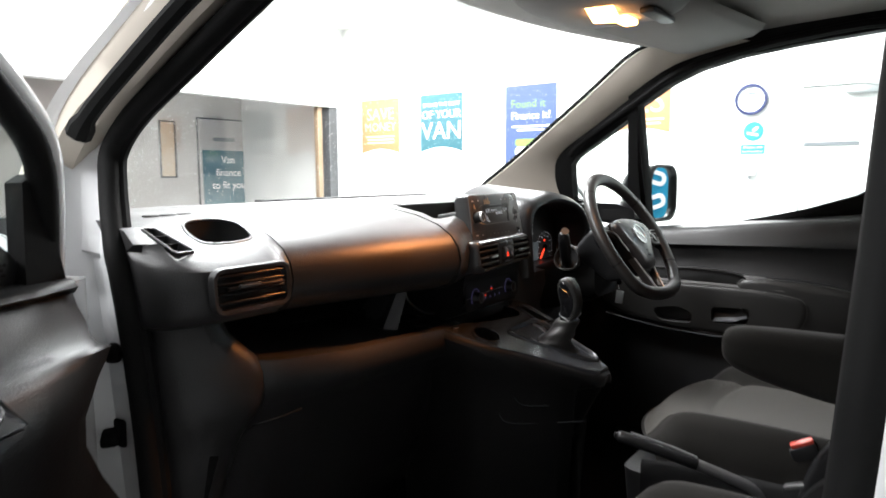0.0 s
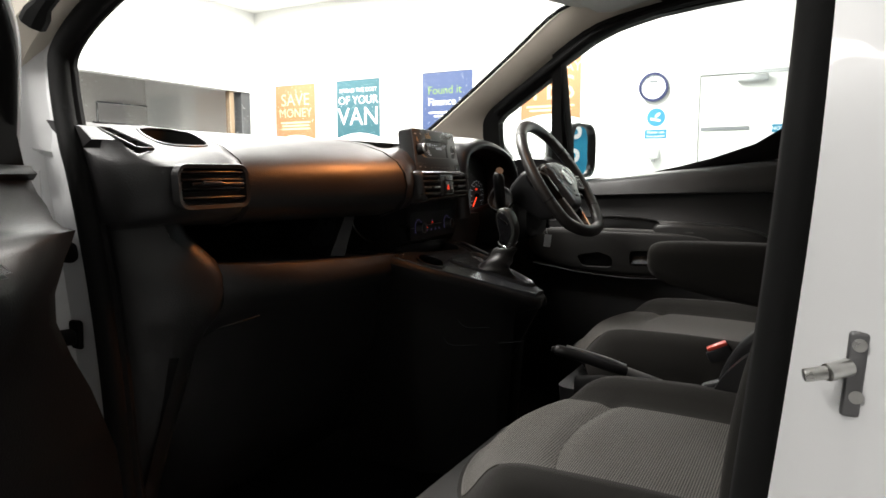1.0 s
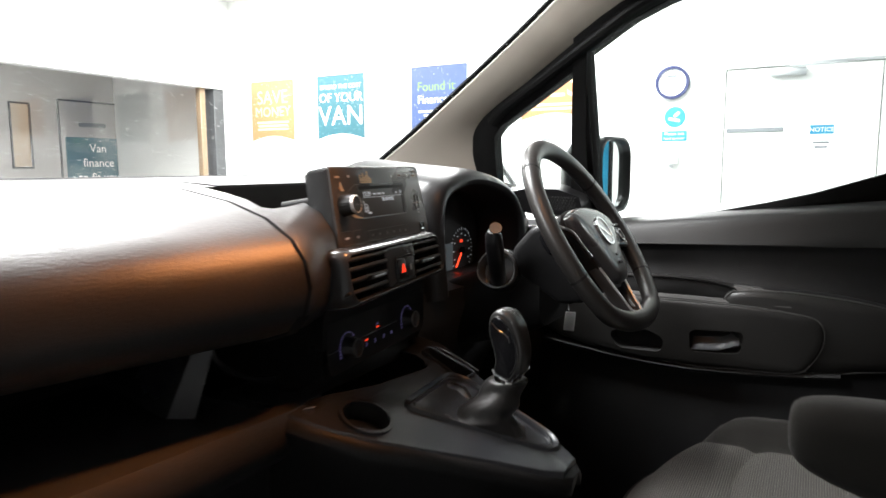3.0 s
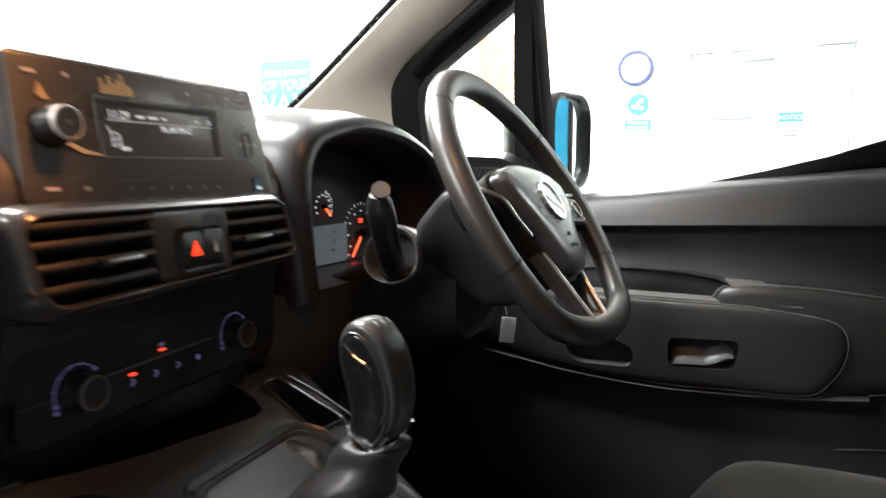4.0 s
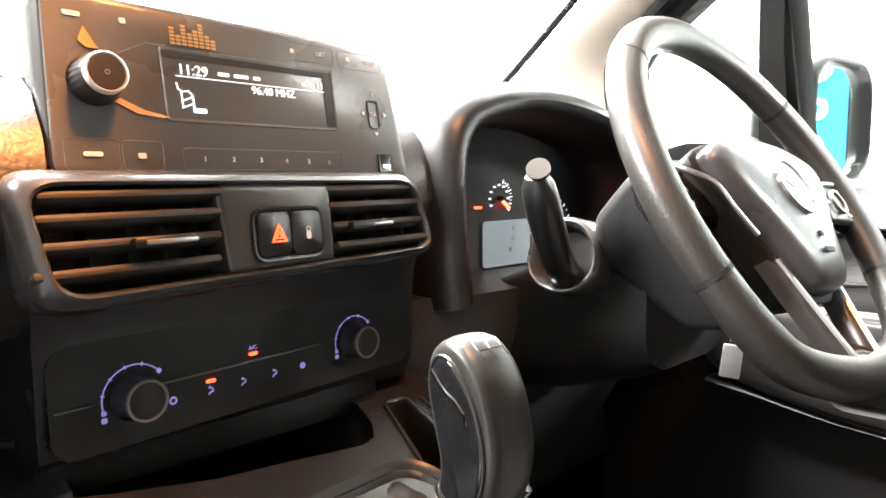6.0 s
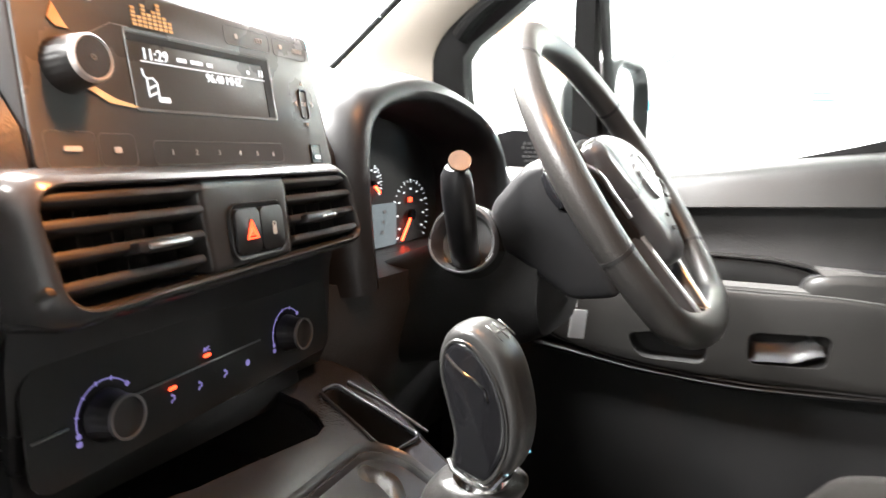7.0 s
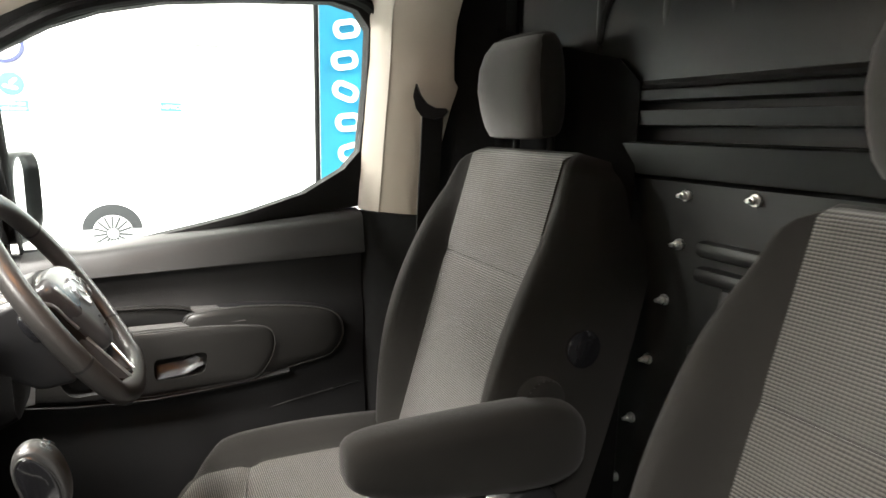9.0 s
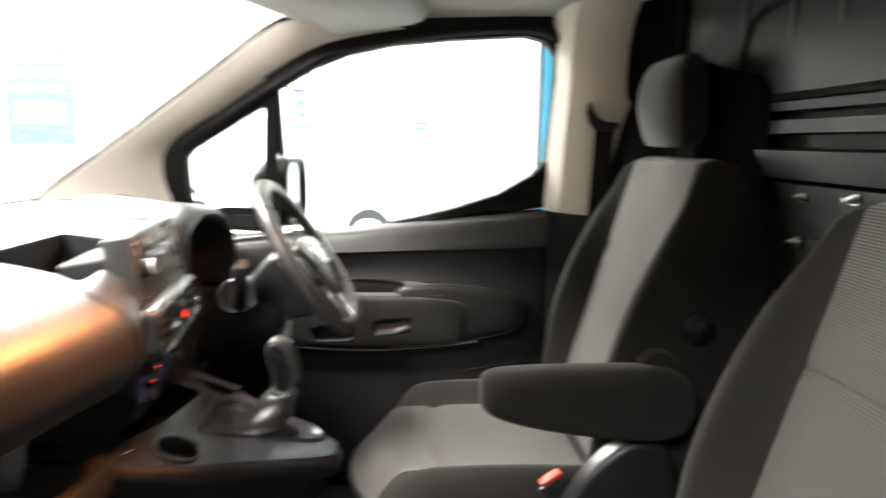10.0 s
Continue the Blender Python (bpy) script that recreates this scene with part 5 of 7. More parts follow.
part("mount", moved(loft([[(u, y, v - 0.01) for u, v in rrect(0.16, 0.06, 0.006)] for y in (0.028, 0.10)]), RM), M_DARKHOLE, radio)
part("fascia", moved(loft([[(u, y, v) for u, v in inset(rpoly(FACE, 0.005), d)] for y, d in ((-0.0015, 0.0012), (-0.0046, 0.0012), (-0.0054, 0.0022))]), RM), M_RADIO, radio, "matt grey fascia", sharp=50)
DC = Matrix.Translation((-0.0055, 0, 0.0046))
part("display_frame", bezel(RM @ DC @ Matrix.Translation((0, -0.0045, 0.0)), 0.1235, 0.0425, 0.0012, 0.0025, 0.0022), M_RADIO, radio, "bevelled display frame")
part("display", plate(RM @ DC @ Matrix.Translation((0.0, -0.0048, 0.0)), 0.119, 0.0375, 0.0005, 0.001, 1), M_LCD, radio, "dark blue-grey lit display")
part("display_edge", plate(RM @ DC @ Matrix.Translation((0.0560, -0.0054, 0.0)), 0.007, 0.0375, 0.0004, 0.0005, 1), M_DARKHOLE, radio)
part("display_edge", plate(RM @ DC @ Matrix.Translation((-0.003, -0.0054, 0.0169)), 0.113, 0.0038, 0.0004, 0.0005, 1), M_DARKHOLE, radio)
R3 = RM @ Matrix.Translation((0, -0.0062, 0))
for text, size, x, z in (("11:29", 0.0085, -0.0478, 0.0108), ("96.40 MHZ", 0.0070, 0.0062, 0.0035), ("11", 0.0062, 0.0440, 0.0117)):
    part("display_lettering", words(text, size, R3 @ Matrix.Translation((x, 0, z))), M_LCDINK, radio)
part("display_rule", plate(R3 @ Matrix.Translation((-0.006, 0, 0.0095)), 0.106, 0.0005, 0.0003, 0.0002, 1), M_LCDINK, radio)
for x, w in ((-0.0285, 0.0075), (-0.0165, 0.010), (-0.0055, 0.005), (0.0305, 0.003)):
    part("display_line", plate(R3 @ Matrix.Translation((x, 0, 0.0133)), w, 0.0022, 0.0003, 0.0004, 1), M_LCDINK, radio)
for bm_line in ([(-0.0590, 0.0055), (-0.0585, 0.0020), (-0.0560, 0.0005)], [(-0.0568, -0.0090), (-0.0568, 0.0005), (-0.0525, 0.0012), (-0.0500, -0.0012), (-0.0500, -0.0090)], [(-0.0568, -0.0048), (-0.0500, -0.0020)], [(-0.0568, -0.0085), (-0.0500, -0.0060)]):
    part("aerial_mark", tube([R3 @ Vector((x, -0.0002, z)) for x, z in bm_line], 0.00055, 5, up=(0, 1, 0)), M_LCDINK, radio)
part("aerial_word", plate(R3 @ Matrix.Translation((-0.0465, 0, -0.0098)), 0.0085, 0.0028, 0.0003, 0.0006, 1), M_LCDINK, radio)
KR = RM @ Matrix.Translation((-0.1035, 0, 0.0020)) @ Matrix.Diagonal((0.80, 0.92, 0.80, 1.0))
kb = part("volume_knob", moved(loft([[(r * (1 + (0.018 * math.cos(24 * a) if 0.006 < y < 0.017 else 0)) * math.cos(a), -y, r * math.sin(a)) for a in (2 * math.pi * k / 96 for k in range(96))] for y, r in ((0.004, 0.0165), (0.0065, 0.0163), (0.0075, 0.0155), (0.016, 0.0149), (0.0185, 0.0142), (0.0235, 0.0132), (0.0245, 0.0120))]), KR), M_HEATER, radio, "black knurled volume knob", sharp=50)
part("knob_ring", moved(loft([[(r * math.cos(a), -y, r * math.sin(a)) for a in (2 * math.pi * k / 48 for k in range(48))] for y, r in ((0.022, 0.0136), (0.0252, 0.0132), (0.0258, 0.0124), (0.0246, 0.0112))], caps=False), KR), M_SATIN, kb, "bright silver knob ring")
part("knob_cap", disc(KR @ Matrix.Translation((0, -0.0240, 0)), 0.0114, 0.001), M_HEATER, kb)
part("power_mark", ring_disc(KR @ Matrix.Translation((0, -0.0251, 0)), 0.0017, 0.0011, 0.0003, 16), M_GREYLINE, kb)
part("copper_stroke", moved(prism([(-0.0945, -0.0080), (-0.0915, -0.0060), (-0.0790, -0.0115), (-0.0650, -0.0145), (-0.0690, -0.0153), (-0.0830, -0.0138)], "y", 0.0004, -0.0003), R3), M_COPPER, radio, "copper accent stroke")
part("copper_stroke", moved(prism([(-0.1090, 0.0225), (-0.1055, 0.0190), (-0.0990, 0.0190), (-0.1010, 0.0215), (-0.1055, 0.0300)], "y", 0.0004, -0.0003), R3), M_COPPER, radio, "copper accent stroke")
for k, hgt in enumerate((5, 3, 6, 4, 5, 7, 4, 3)):
    for j in range(hgt):
        part("equaliser_segment", plate(R3 @ Matrix.Translation((-0.0580 + 0.0036 * k, 0.0003, 0.0283 + 0.0021 * j)), 0.0030, 0.0015, 0.0005, 0.0003, 1), M_COPPER, radio)
for text, x, z in (("MENU", 0.0935, 0.0338), ("LIST", 0.0485, 0.0345), ("OK", 0.0915, -0.0042), ("1", -0.0470, -0.0390), ("2", -0.0285, -0.0390), ("3", -0.0095, -0.0392), ("4", 0.0095, -0.0395), ("5", 0.0270, -0.0398), ("6", 0.0440, -0.0402)):
    part("key_lettering", words(text, 0.0042, R3 @ Matrix.Translation((x, 0.0003, z))), M_PRINT, radio)
for x, z, w in ((0.0725, 0.0355, 0.0034), (0.0245, 0.0352, 0.0030), (-0.1105, 0.0358, 0.0085), (-0.0850, 0.0362, 0.0035), (-0.1085, -0.0360, 0.0095), (-0.0835, -0.0365, 0.0045)):
    part("key_mark", plate(R3 @ Matrix.Translation((x, 0.0003, z)), w, 0.0030 if w < 0.006 else 0.0024, 0.0005, 0.0008, 2), M_PRINT, radio)
for x, z, w, h in ((0.0365, 0.0355, 0.046, 0.012), (0.0840, 0.0350, 0.040, 0.012), (-0.0020, -0.0378, 0.116, 0.0125), (-0.1085, -0.0362, 0.027, 0.0165), (-0.0825, -0.0365, 0.022, 0.0160)):
    part("key_outline", tube([R3 @ Vector((x + u, 0.0006, z + v)) for u, v in rrect(w, h, 0.003)], 0.00022, 4, closed=True, up=(0, 1, 0)), M_GREYLINE, radio)
part("fascia_crease", tube([R3 @ Vector((x, 0.0007, z)) for x, z in ((-0.0900, 0.0180), (-0.0790, 0.0235), (-0.0735, 0.0262), (-0.0620, 0.0262))], 0.0003, 5, up=(0, 1, 0)), M_GREYLINE, radio)
part("ok_key", bezel(R3 @ Matrix.Translation((0.0915, 0.0006, -0.0028)), 0.0110, 0.0215, 0.0008, 0.003, 0.0016), M_SMOOTH, radio)
for a, b in ((0, 0.0155), (180, 0.0155), (90, 0.0115), (270, 0.0115)):
    part("arrow_mark", moved(prism([(-0.0020, 0), (0.0020, 0), (0, 0.0028)], "y", 0.0002, -0.0004), R3 @ Matrix.Translation((0.0915, 0, -0.0028)) @ pose(0, 0, 0, 0, a, 0) @ Matrix.Translation((0, 0, b - 0.002))), M_PRINT, radio)
part("usb_socket", plate(R3 @ Matrix.Translation((0.0965, 0.0006, -0.0388)), 0.0115, 0.0125, 0.001, 0.001, 1), M_GLOSS, radio, "black socket")
part("usb_rim", bezel(R3 @ Matrix.Translation((0.0965, 0.0004, -0.0388)), 0.0130, 0.0140, 0.0012, 0.0012, 0.0009), M_SMOOTH, radio)
part("usb_tongue", plate(R3 @ Matrix.Translation((0.0970, -0.0006, -0.0412)), 0.0075, 0.0028, 0.0006, 0.0005, 1), M_SILVER, radio)

# driver's lower panel
part("knee_panel", loft([[(x, 0.605 + k, 1.06), (x, 0.600 + k, 1.03), (x, 0.63 + k, 0.93), (x, 0.70 + k, 0.80), (x, 0.80, 0.70), (x, 1.1, 0.70), (x, 1.1, 1.08)] for x, k in ((0.16, 0.03), (0.22, 0.005), (0.35, 0.0), (0.5, 0.01), (0.62, 0.05), (0.74, 0.12))]), M_DASH, dash, "black knee panel", sharp=50)

# ---- steering wheel and column ----
WC = Vector((0.367, 0.408, 1.143))
WM = Matrix.Translation(WC) @ pose(0, 0, 0, -32.3) @ pose(0, 0, 0, 0, 6.5)  # local xz is the wheel's plane, -y faces the driver
wheel = thing("steering_wheel", "black leather flat-bottomed three-spoke steering wheel", "steering wheel", tuple(WC))
RW, RH = 0.168, 0.177


def rim_point(a):
    """The rim's middle line at a degrees from the top."""
    x, z = RW * math.sin(radians(a)), RH * math.cos(radians(a))
    if z < -0.128:
        z = -0.128 - 0.45 * (-0.128 - z)
    return Vector((x, 0, z))


rim_pts = [WM @ rim_point(a) for a in range(0, 360, 5)]
part("rim", tube(rim_pts, 0.0165, 14, closed=True, flat=0.88, up=tuple(WM.to_3x3() @ Vector((0, 1, 0)))), M_RIM, wheel, "leather-covered rim")
for a in (-48, 48, -112, 112):
    p, q = rim_point(a - 0.6), rim_point(a + 0.6)
    part("rim_seam", tube([WM @ p, WM @ q], 0.0169, 14, flat=0.88, up=tuple(WM.to_3x3() @ Vector((0, 1, 0)))), M_DARKHOLE, wheel)
PADY = 0.006
pad = spline([(-0.092, 0, 0.032), (-0.066, 0, 0.047), (-0.025, 0, 0.054), (0.025, 0, 0.054), (0.066, 0, 0.047), (0.092, 0, 0.032), (0.080, 0, 0.0), (0.054, 0, -0.034), (0.036, 0, -0.066), (0.018, 0, -0.082), (-0.018, 0, -0.082), (-0.036, 0, -0.066), (-0.054, 0, -0.034), (-0.080, 0, 0.0)], 4, True)
part("airbag_pad", moved(loft([[(v.x * k, y + PADY, v.z * k) for v in pad] for y, k in ((0.03, 0.86), (0.008, 0.99), (-0.010, 1.0), (-0.018, 0.97), (-0.022, 0.90), (-0.0245, 0.72), (-0.026, 0.4))]), WM), M_HUB, wheel, "smooth dark grey centre pad", sharp=60)
part("pad_recess", moved(loft([[(v.x * k, y + PADY, v.z * k) for v in pad] for y, k in ((0.03, 1.0), (-0.002, 1.06), (-0.004, 1.03))]), WM), M_DARKHOLE, wheel, sharp=60)
bm_ = WM @ Matrix.Translation((0, PADY - 0.0265, 0.004))
badge = part("badge", merge(ring_disc(bm_, 0.026, 0.0225, 0.003), plate(bm_ @ pose(0, 0, 0, 0, 28, 0), 0.046, 0.007, 0.0022, 0.002, 1)), M_CHROME, wheel, "round silver maker's badge")
part("badge_field", disc(bm_, 0.0226, 0.0012), M_SILVER, badge)
for k, w in ((-0.040, 0.006), (-0.054, 0.016)):
    part("pad_mark", plate(WM @ Matrix.Translation((0, PADY - 0.0262, k)), w, 0.004, 0.0012, 0.0005, 1), M_DARKHOLE, wheel)
for s in (-1, 1):
    sy, back = (0.019, 0.018) if s < 0 else (-0.003, 0.008)
    part("side_spoke", moved(loft([[(s * x, y + back, z) for y, z in ((0.012, zc + h), (-0.008, zc + h * 0.9), (-0.010, zc - h * 0.9), (0.012, zc - h))] for x, zc, h in ((0.05, 0.008, 0.030), (0.10, 0.006, 0.027), (0.135, 0.004, 0.024), (0.164, 0.002, 0.030))]), WM), M_GLOSS, wheel, "gloss black side spoke", sub=1)
    part("spoke_trim", moved(tube(spline([(s * 0.150, back - 0.012, 0.030), (s * 0.115, back - 0.012, 0.026), (s * 0.092, -0.003, 0.010), (s * 0.080, -0.003, -0.012), (s * 0.066, -0.003, -0.034)], 4), 0.0022, 8, up=(0, 1, 0)), WM), M_SILVER, wheel, "satin silver spoke edge")
    cl = part("spoke_switch", moved(rbox((s * 0.118, sy, 0.004), (0.052, 0.008, 0.040), 0.004, 3), WM), M_SMOOTH, wheel, "spoke control cluster")
    part("switch_ring", ring_disc(WM @ Matrix.Translation((s * 0.118, sy - 0.0055, 0.004)), 0.0125, 0.0100, 0.003, 24), M_RADIO, cl)
    part("switch_key", merge(*[plate(WM @ Matrix.Translation((s * 0.118 + dx, sy - 0.0048, 0.004 + dz)), 0.004, 0.003, 0.001, 0.0008, 1) for dx, dz in ((0.019, 0), (-0.019, 0), (0, 0.0), (0.017, 0.013), (-0.017, 0.013), (0.017, -0.013))]), M_PRINT, cl)
    part("lower_spoke", moved(loft([[(s * (x + w), y, z), (s * (x + w * 0.6), y - 0.004, z), (s * (x - w * 0.6), y - 0.004, z), (s * (x - w), y, z), (s * (x - w), y + 0.012, z), (s * (x + w), y + 0.012, z)] for x, w, y, z in ((0.044, 0.0050, 0.006, -0.050), (0.037, 0.0055, 0.004, -0.080), (0.030, 0.0060, 0.001, -0.112), (0.024, 0.0062, -0.001, -0.138))]), WM), M_HUB, wheel, "dark lower spoke", sharp=60)
    part("spoke_inlay", moved(tube([(s * 0.0440, 0.002, -0.052), (s * 0.0368, 0.000, -0.080), (s * 0.0290, -0.003, -0.112), (s * 0.0225, -0.006, -0.139)], 0.0030, 8, up=(0, 1, 0)), WM), M_SILVER, wheel, "satin silver lower spoke edge")
part("spoke_foot", moved(loft([[(-w, y, z), (w, y, z), (w, y + 0.016, z), (-w, y + 0.016, z)] for w, y, z in ((0.036, 0.002, -0.122), (0.041, -0.006, -0.132), (0.050, -0.014, -0.146), (0.052, -0.0155, -0.154))]), WM), M_GLOSS, wheel, "gloss black spoke foot", sub=1)

col = thing("steering_column", "black steering column shroud with stalks", "steering column", (0.352, 0.55, 1.05))


def shroud(y, w, z0, z1, xoff=0.352):
    return [(xoff + u, y, (z0 + z1) / 2 + v) for u, v in rrect(w, z1 - z0, min(w, z1 - z0) * 0.32, 5)]


part("lower_shroud", loft([shroud(0.470, 0.150, 1.000, 1.120), shroud(0.50, 0.158, 0.985, 1.128), shroud(0.56, 0.16, 0.965, 1.100), shroud(0.66, 0.16, 0.94, 1.060)]), M_DOORTRIM, col, "smooth black lower shroud", sharp=60)
SHELL = rpoly([(0.512, 1.132), (0.478, 1.170), (0.447, 1.181), (0.420, 1.118), (0.396, 1.050), (0.441, 1.043), (0.509, 1.092)], 0.010)
part("hub_shell", loft([[(0.352 + u * (1 - 0.30 * smooth01((1.125 - z) / 0.08)), y, z) for y, z in inset(SHELL, d)] for u, d in ((-0.096, 0.014), (-0.0945, 0.006), (-0.090, 0.0015), (-0.084, 0.0), (0.084, 0.0), (0.090, 0.0015), (0.0945, 0.006), (0.096, 0.014))]), M_COLUMN, col, "smooth dark grey shell behind the wheel", sharp=50)
stl = part("stalk", tube(spline([(0.262, 0.535, 1.078), (0.232, 0.524, 1.095), (0.205, 0.515, 1.128), (0.184, 0.510, 1.168)], 4), 0.012, 14, flat=1.0, radii=[0.0135, 0.0135, 0.0135, 0.0135, 0.0135, 0.0135, 0.0135, 0.0137, 0.0139, 0.0141, 0.0139, 0.0128, 0.0085]), M_SMOOTH, col, "black control stalk")
part("stalk_end", disc(look((0.1795, 0.5035, 1.1715), (-0.12, 0.33, 1.40)) @ pose(0, 0, 0, 90), 0.0092, 0.003), M_KNOB, stl, "round stalk end button")
BT = pose(0.252, 0.533, 1.0945, -14, 0, -80)
part("stalk_boot", moved(loft([[(r * 1.02 * math.cos(a), -y, r * (0.86 if math.sin(a) < 0 else 1.15) * math.sin(a)) for a in (2 * math.pi * k / 36 for k in range(36))] for y, r in ((-0.03, 0.036), (0.002, 0.0335), (0.0075, 0.0325), (0.009, 0.0300), (0.0065, 0.0270), (-0.012, 0.0235), (-0.014, 0.002))]), BT), M_SURROUND, col, "round stalk socket", sharp=60)
part("boot_ring", tube([BT @ Vector((0.0312 * math.cos(a), -0.0088, 0.0265 * math.sin(a))) for a in (radians(d) for d in range(175, 345, 8))], 0.0011, 8), M_LEVER, col, "bright edge ring")
part("wiper_stalk", tube(spline([(0.44, 0.535, 1.078), (0.475, 0.52, 1.10), (0.51, 0.51, 1.13)], 4), 0.012, 12), M_SMOOTH, col, "black control stalk")
part("ignition_key", merge(rbox((0.452, 0.485, 1.03), (0.012, 0.03, 0.04), 0.004, 2)), M_GLOSS, col)
kt = thing("key_tag", "white card key tag hanging from the ignition", "key tag", (0.478, 0.487, 0.945))
part("card", rbox((0.474, 0.484, 0.972), (0.020, 0.003, 0.036), 0.002, 2, (0, 6, -62)), M_LABEL, kt)
part("loop", tube(spline([(0.478, 0.487, 0.992), (0.470, 0.486, 1.005), (0.458, 0.485, 1.018)], 3), 0.0009, 6), M_STEEL, kt)

# ---- centre console ----
cons = thing("centre_console", "black plastic centre console with a cup holder", "console", (-0.03, 0.5, 0.44))
EDGE = [(0.322, 0.005, 0.045), (0.330, -0.012, 0.055), (0.350, -0.034, 0.066), (0.40, -0.076, 0.084), (0.45, -0.120, 0.103), (0.50, -0.166, 0.122), (0.545, -0.194, 0.142), (0.58, -0.204, 0.160), (0.62, -0.208, 0.175), (0.74, -0.208, 0.18)]


def con_z(y):
    """Height of the console's top at y."""
    return 0.905 + (y - 0.336) * 0.37 if y < 0.57 else 0.9916


rows = []
for y, a, b in EDGE:
    z = con_z(y)
    tip = 1 - smooth01((y - 0.32) / 0.05)
    w = b - a
    wall = [(a + 0.003, z - 0.020), (a, z - 0.010), (a + 0.004, z - 0.003), (a + 0.012, z), (a + 0.25 * w, z + 0.001), (a + 0.5 * w, z + 0.002), (a + 0.75 * w, z + 0.001), (b - 0.012, z), (b - 0.004, z - 0.003), (b, z - 0.010), (b - 0.003, z - 0.020)]
    rows.append([(a + 0.20 * w, 0.50), (a + 0.18 * w, 0.72), (a + 0.13 * w, 0.86), (a + 0.05 * w, z - 0.045), *wall, (b - 0.05 * w, z - 0.045), (b - 0.13 * w, 0.86), (b - 0.18 * w, 0.72), (b - 0.20 * w, 0.50)])
    rows[-1] = [(x, y + ((0.05 + 0.22 * (0.9 - zz)) * tip if zz < 0.87 else 0.0), zz - (0.006 * tip if zz > 0.86 else 0)) for x, zz in rows[-1]]
# body darker than the dash plastic, to paint shade on its sides
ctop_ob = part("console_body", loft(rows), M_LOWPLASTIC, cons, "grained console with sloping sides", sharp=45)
slope = 20.3
rows = []
for y, a, b in EDGE[1:]:
    z, w = con_z(y), b - a
    rows.append([(a + 0.009, y, z - 0.004), (a + 0.013, y, z + 0.0028), (a + 0.25 * w, y, z + 0.0042), (a + 0.5 * w, y, z + 0.005), (a + 0.75 * w, y, z + 0.0042), (b - 0.013, y, z + 0.0028), (b - 0.009, y, z - 0.004)])
ctop_panel = part("top_panel", loft(rows), M_CONS, cons, "satin blue-black top panel", sharp=60)
cm = Matrix.Translation((-0.124, 0.524, con_z(0.524) + 0.004)) @ pose(0, 0, 0, slope)
TRAY = rpoly([(0.070, 0.504), (0.1065, 0.501), (0.1075, 0.578), (0.089, 0.578)], 0.006)
BIN = [(-0.18, 0.612), (-0.165, 0.596), (-0.10, 0.572), (-0.05, 0.558), (0.045, 0.546), (0.058, 0.550), (0.066, 0.562), (0.080, 0.61), (0.080, 0.70), (-0.18, 0.70)]
for ob in (ctop_ob, ctop_panel):
    carve(ob, cyl(cm @ Vector((0, 0, -0.024)), cm @ Vector((0, 0, 0.05)), 0.0285, n=40), prism(TRAY, "z", 0.935, 1.05), prism(BIN, "z", 0.935, 1.05))
part("cup_rim", ring_disc(cm @ pose(0, 0, -0.003, -90), 0.0325, 0.0280, 0.006), M_CONS, cons, "rounded cup holder rim")
# console hollows: near-black linings paint in the shade
part("cup_floor", cyl(cm @ Vector((0, 0, -0.028)), cm @ Vector((0, 0, -0.022)), 0.0283, n=40), M_DARKHOLE, cons, "shade-dark cup holder floor")
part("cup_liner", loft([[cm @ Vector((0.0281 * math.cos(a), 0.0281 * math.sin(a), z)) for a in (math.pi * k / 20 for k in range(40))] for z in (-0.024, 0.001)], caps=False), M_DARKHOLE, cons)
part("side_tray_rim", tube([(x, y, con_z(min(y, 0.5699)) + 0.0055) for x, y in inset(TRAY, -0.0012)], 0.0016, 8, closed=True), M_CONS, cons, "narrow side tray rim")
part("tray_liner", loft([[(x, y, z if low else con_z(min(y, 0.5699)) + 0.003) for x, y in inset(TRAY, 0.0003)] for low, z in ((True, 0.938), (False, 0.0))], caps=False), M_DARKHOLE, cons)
part("tray_floor", prism(inset(TRAY, -0.001), "z", 0.934, 0.939), M_DARKHOLE, cons, "shade-dark tray floor")
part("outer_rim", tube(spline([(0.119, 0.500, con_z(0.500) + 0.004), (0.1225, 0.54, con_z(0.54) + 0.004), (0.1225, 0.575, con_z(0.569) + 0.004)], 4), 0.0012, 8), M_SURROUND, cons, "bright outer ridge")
part("bin_floor", prism([(-0.05 + (x + 0.05) * 0.99, 0.63 + (y - 0.63) * 0.99) for x, y in BIN], "z", 0.930, 0.937), M_DARKHOLE, cons, "shade-dark open bin floor")
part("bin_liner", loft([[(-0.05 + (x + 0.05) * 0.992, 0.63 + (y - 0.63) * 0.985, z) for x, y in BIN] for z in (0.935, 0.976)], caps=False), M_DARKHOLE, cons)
for za, zb, ya, yb in ((0.832, 0.836, 0.452, 0.372), (0.792, 0.800, 0.480, 0.352)):
    part("panel_line", tube(spline([(-0.120 + 0.4 * (0.48 - ya), ya + 0.015, za + 0.022), (-0.108 + 0.45 * (0.48 - ya), ya, za + 0.004), (-0.06, (ya + yb) / 2, (za + zb) / 2), (-0.012, yb, zb)], 3), 0.0018, 6), M_CONS, cons)
part("socket_mark", plate(pose(-0.165, 0.572, 0.995, 68, 0, -30), 0.012, 0.005, 0.0006, 0.001, 1), M_PRINT, cons, "small white symbol")

gear = thing("gear_lever", "gear lever with a black and silver knob in a leather gaiter", "gear lever", (0.01, 0.45, 0.95))
GAITER = rpoly([(-0.069, 0.513), (0.060, 0.520), (0.076, 0.500), (0.060, 0.366), (0.040, 0.350), (0.016, 0.362)], 0.024, 6)
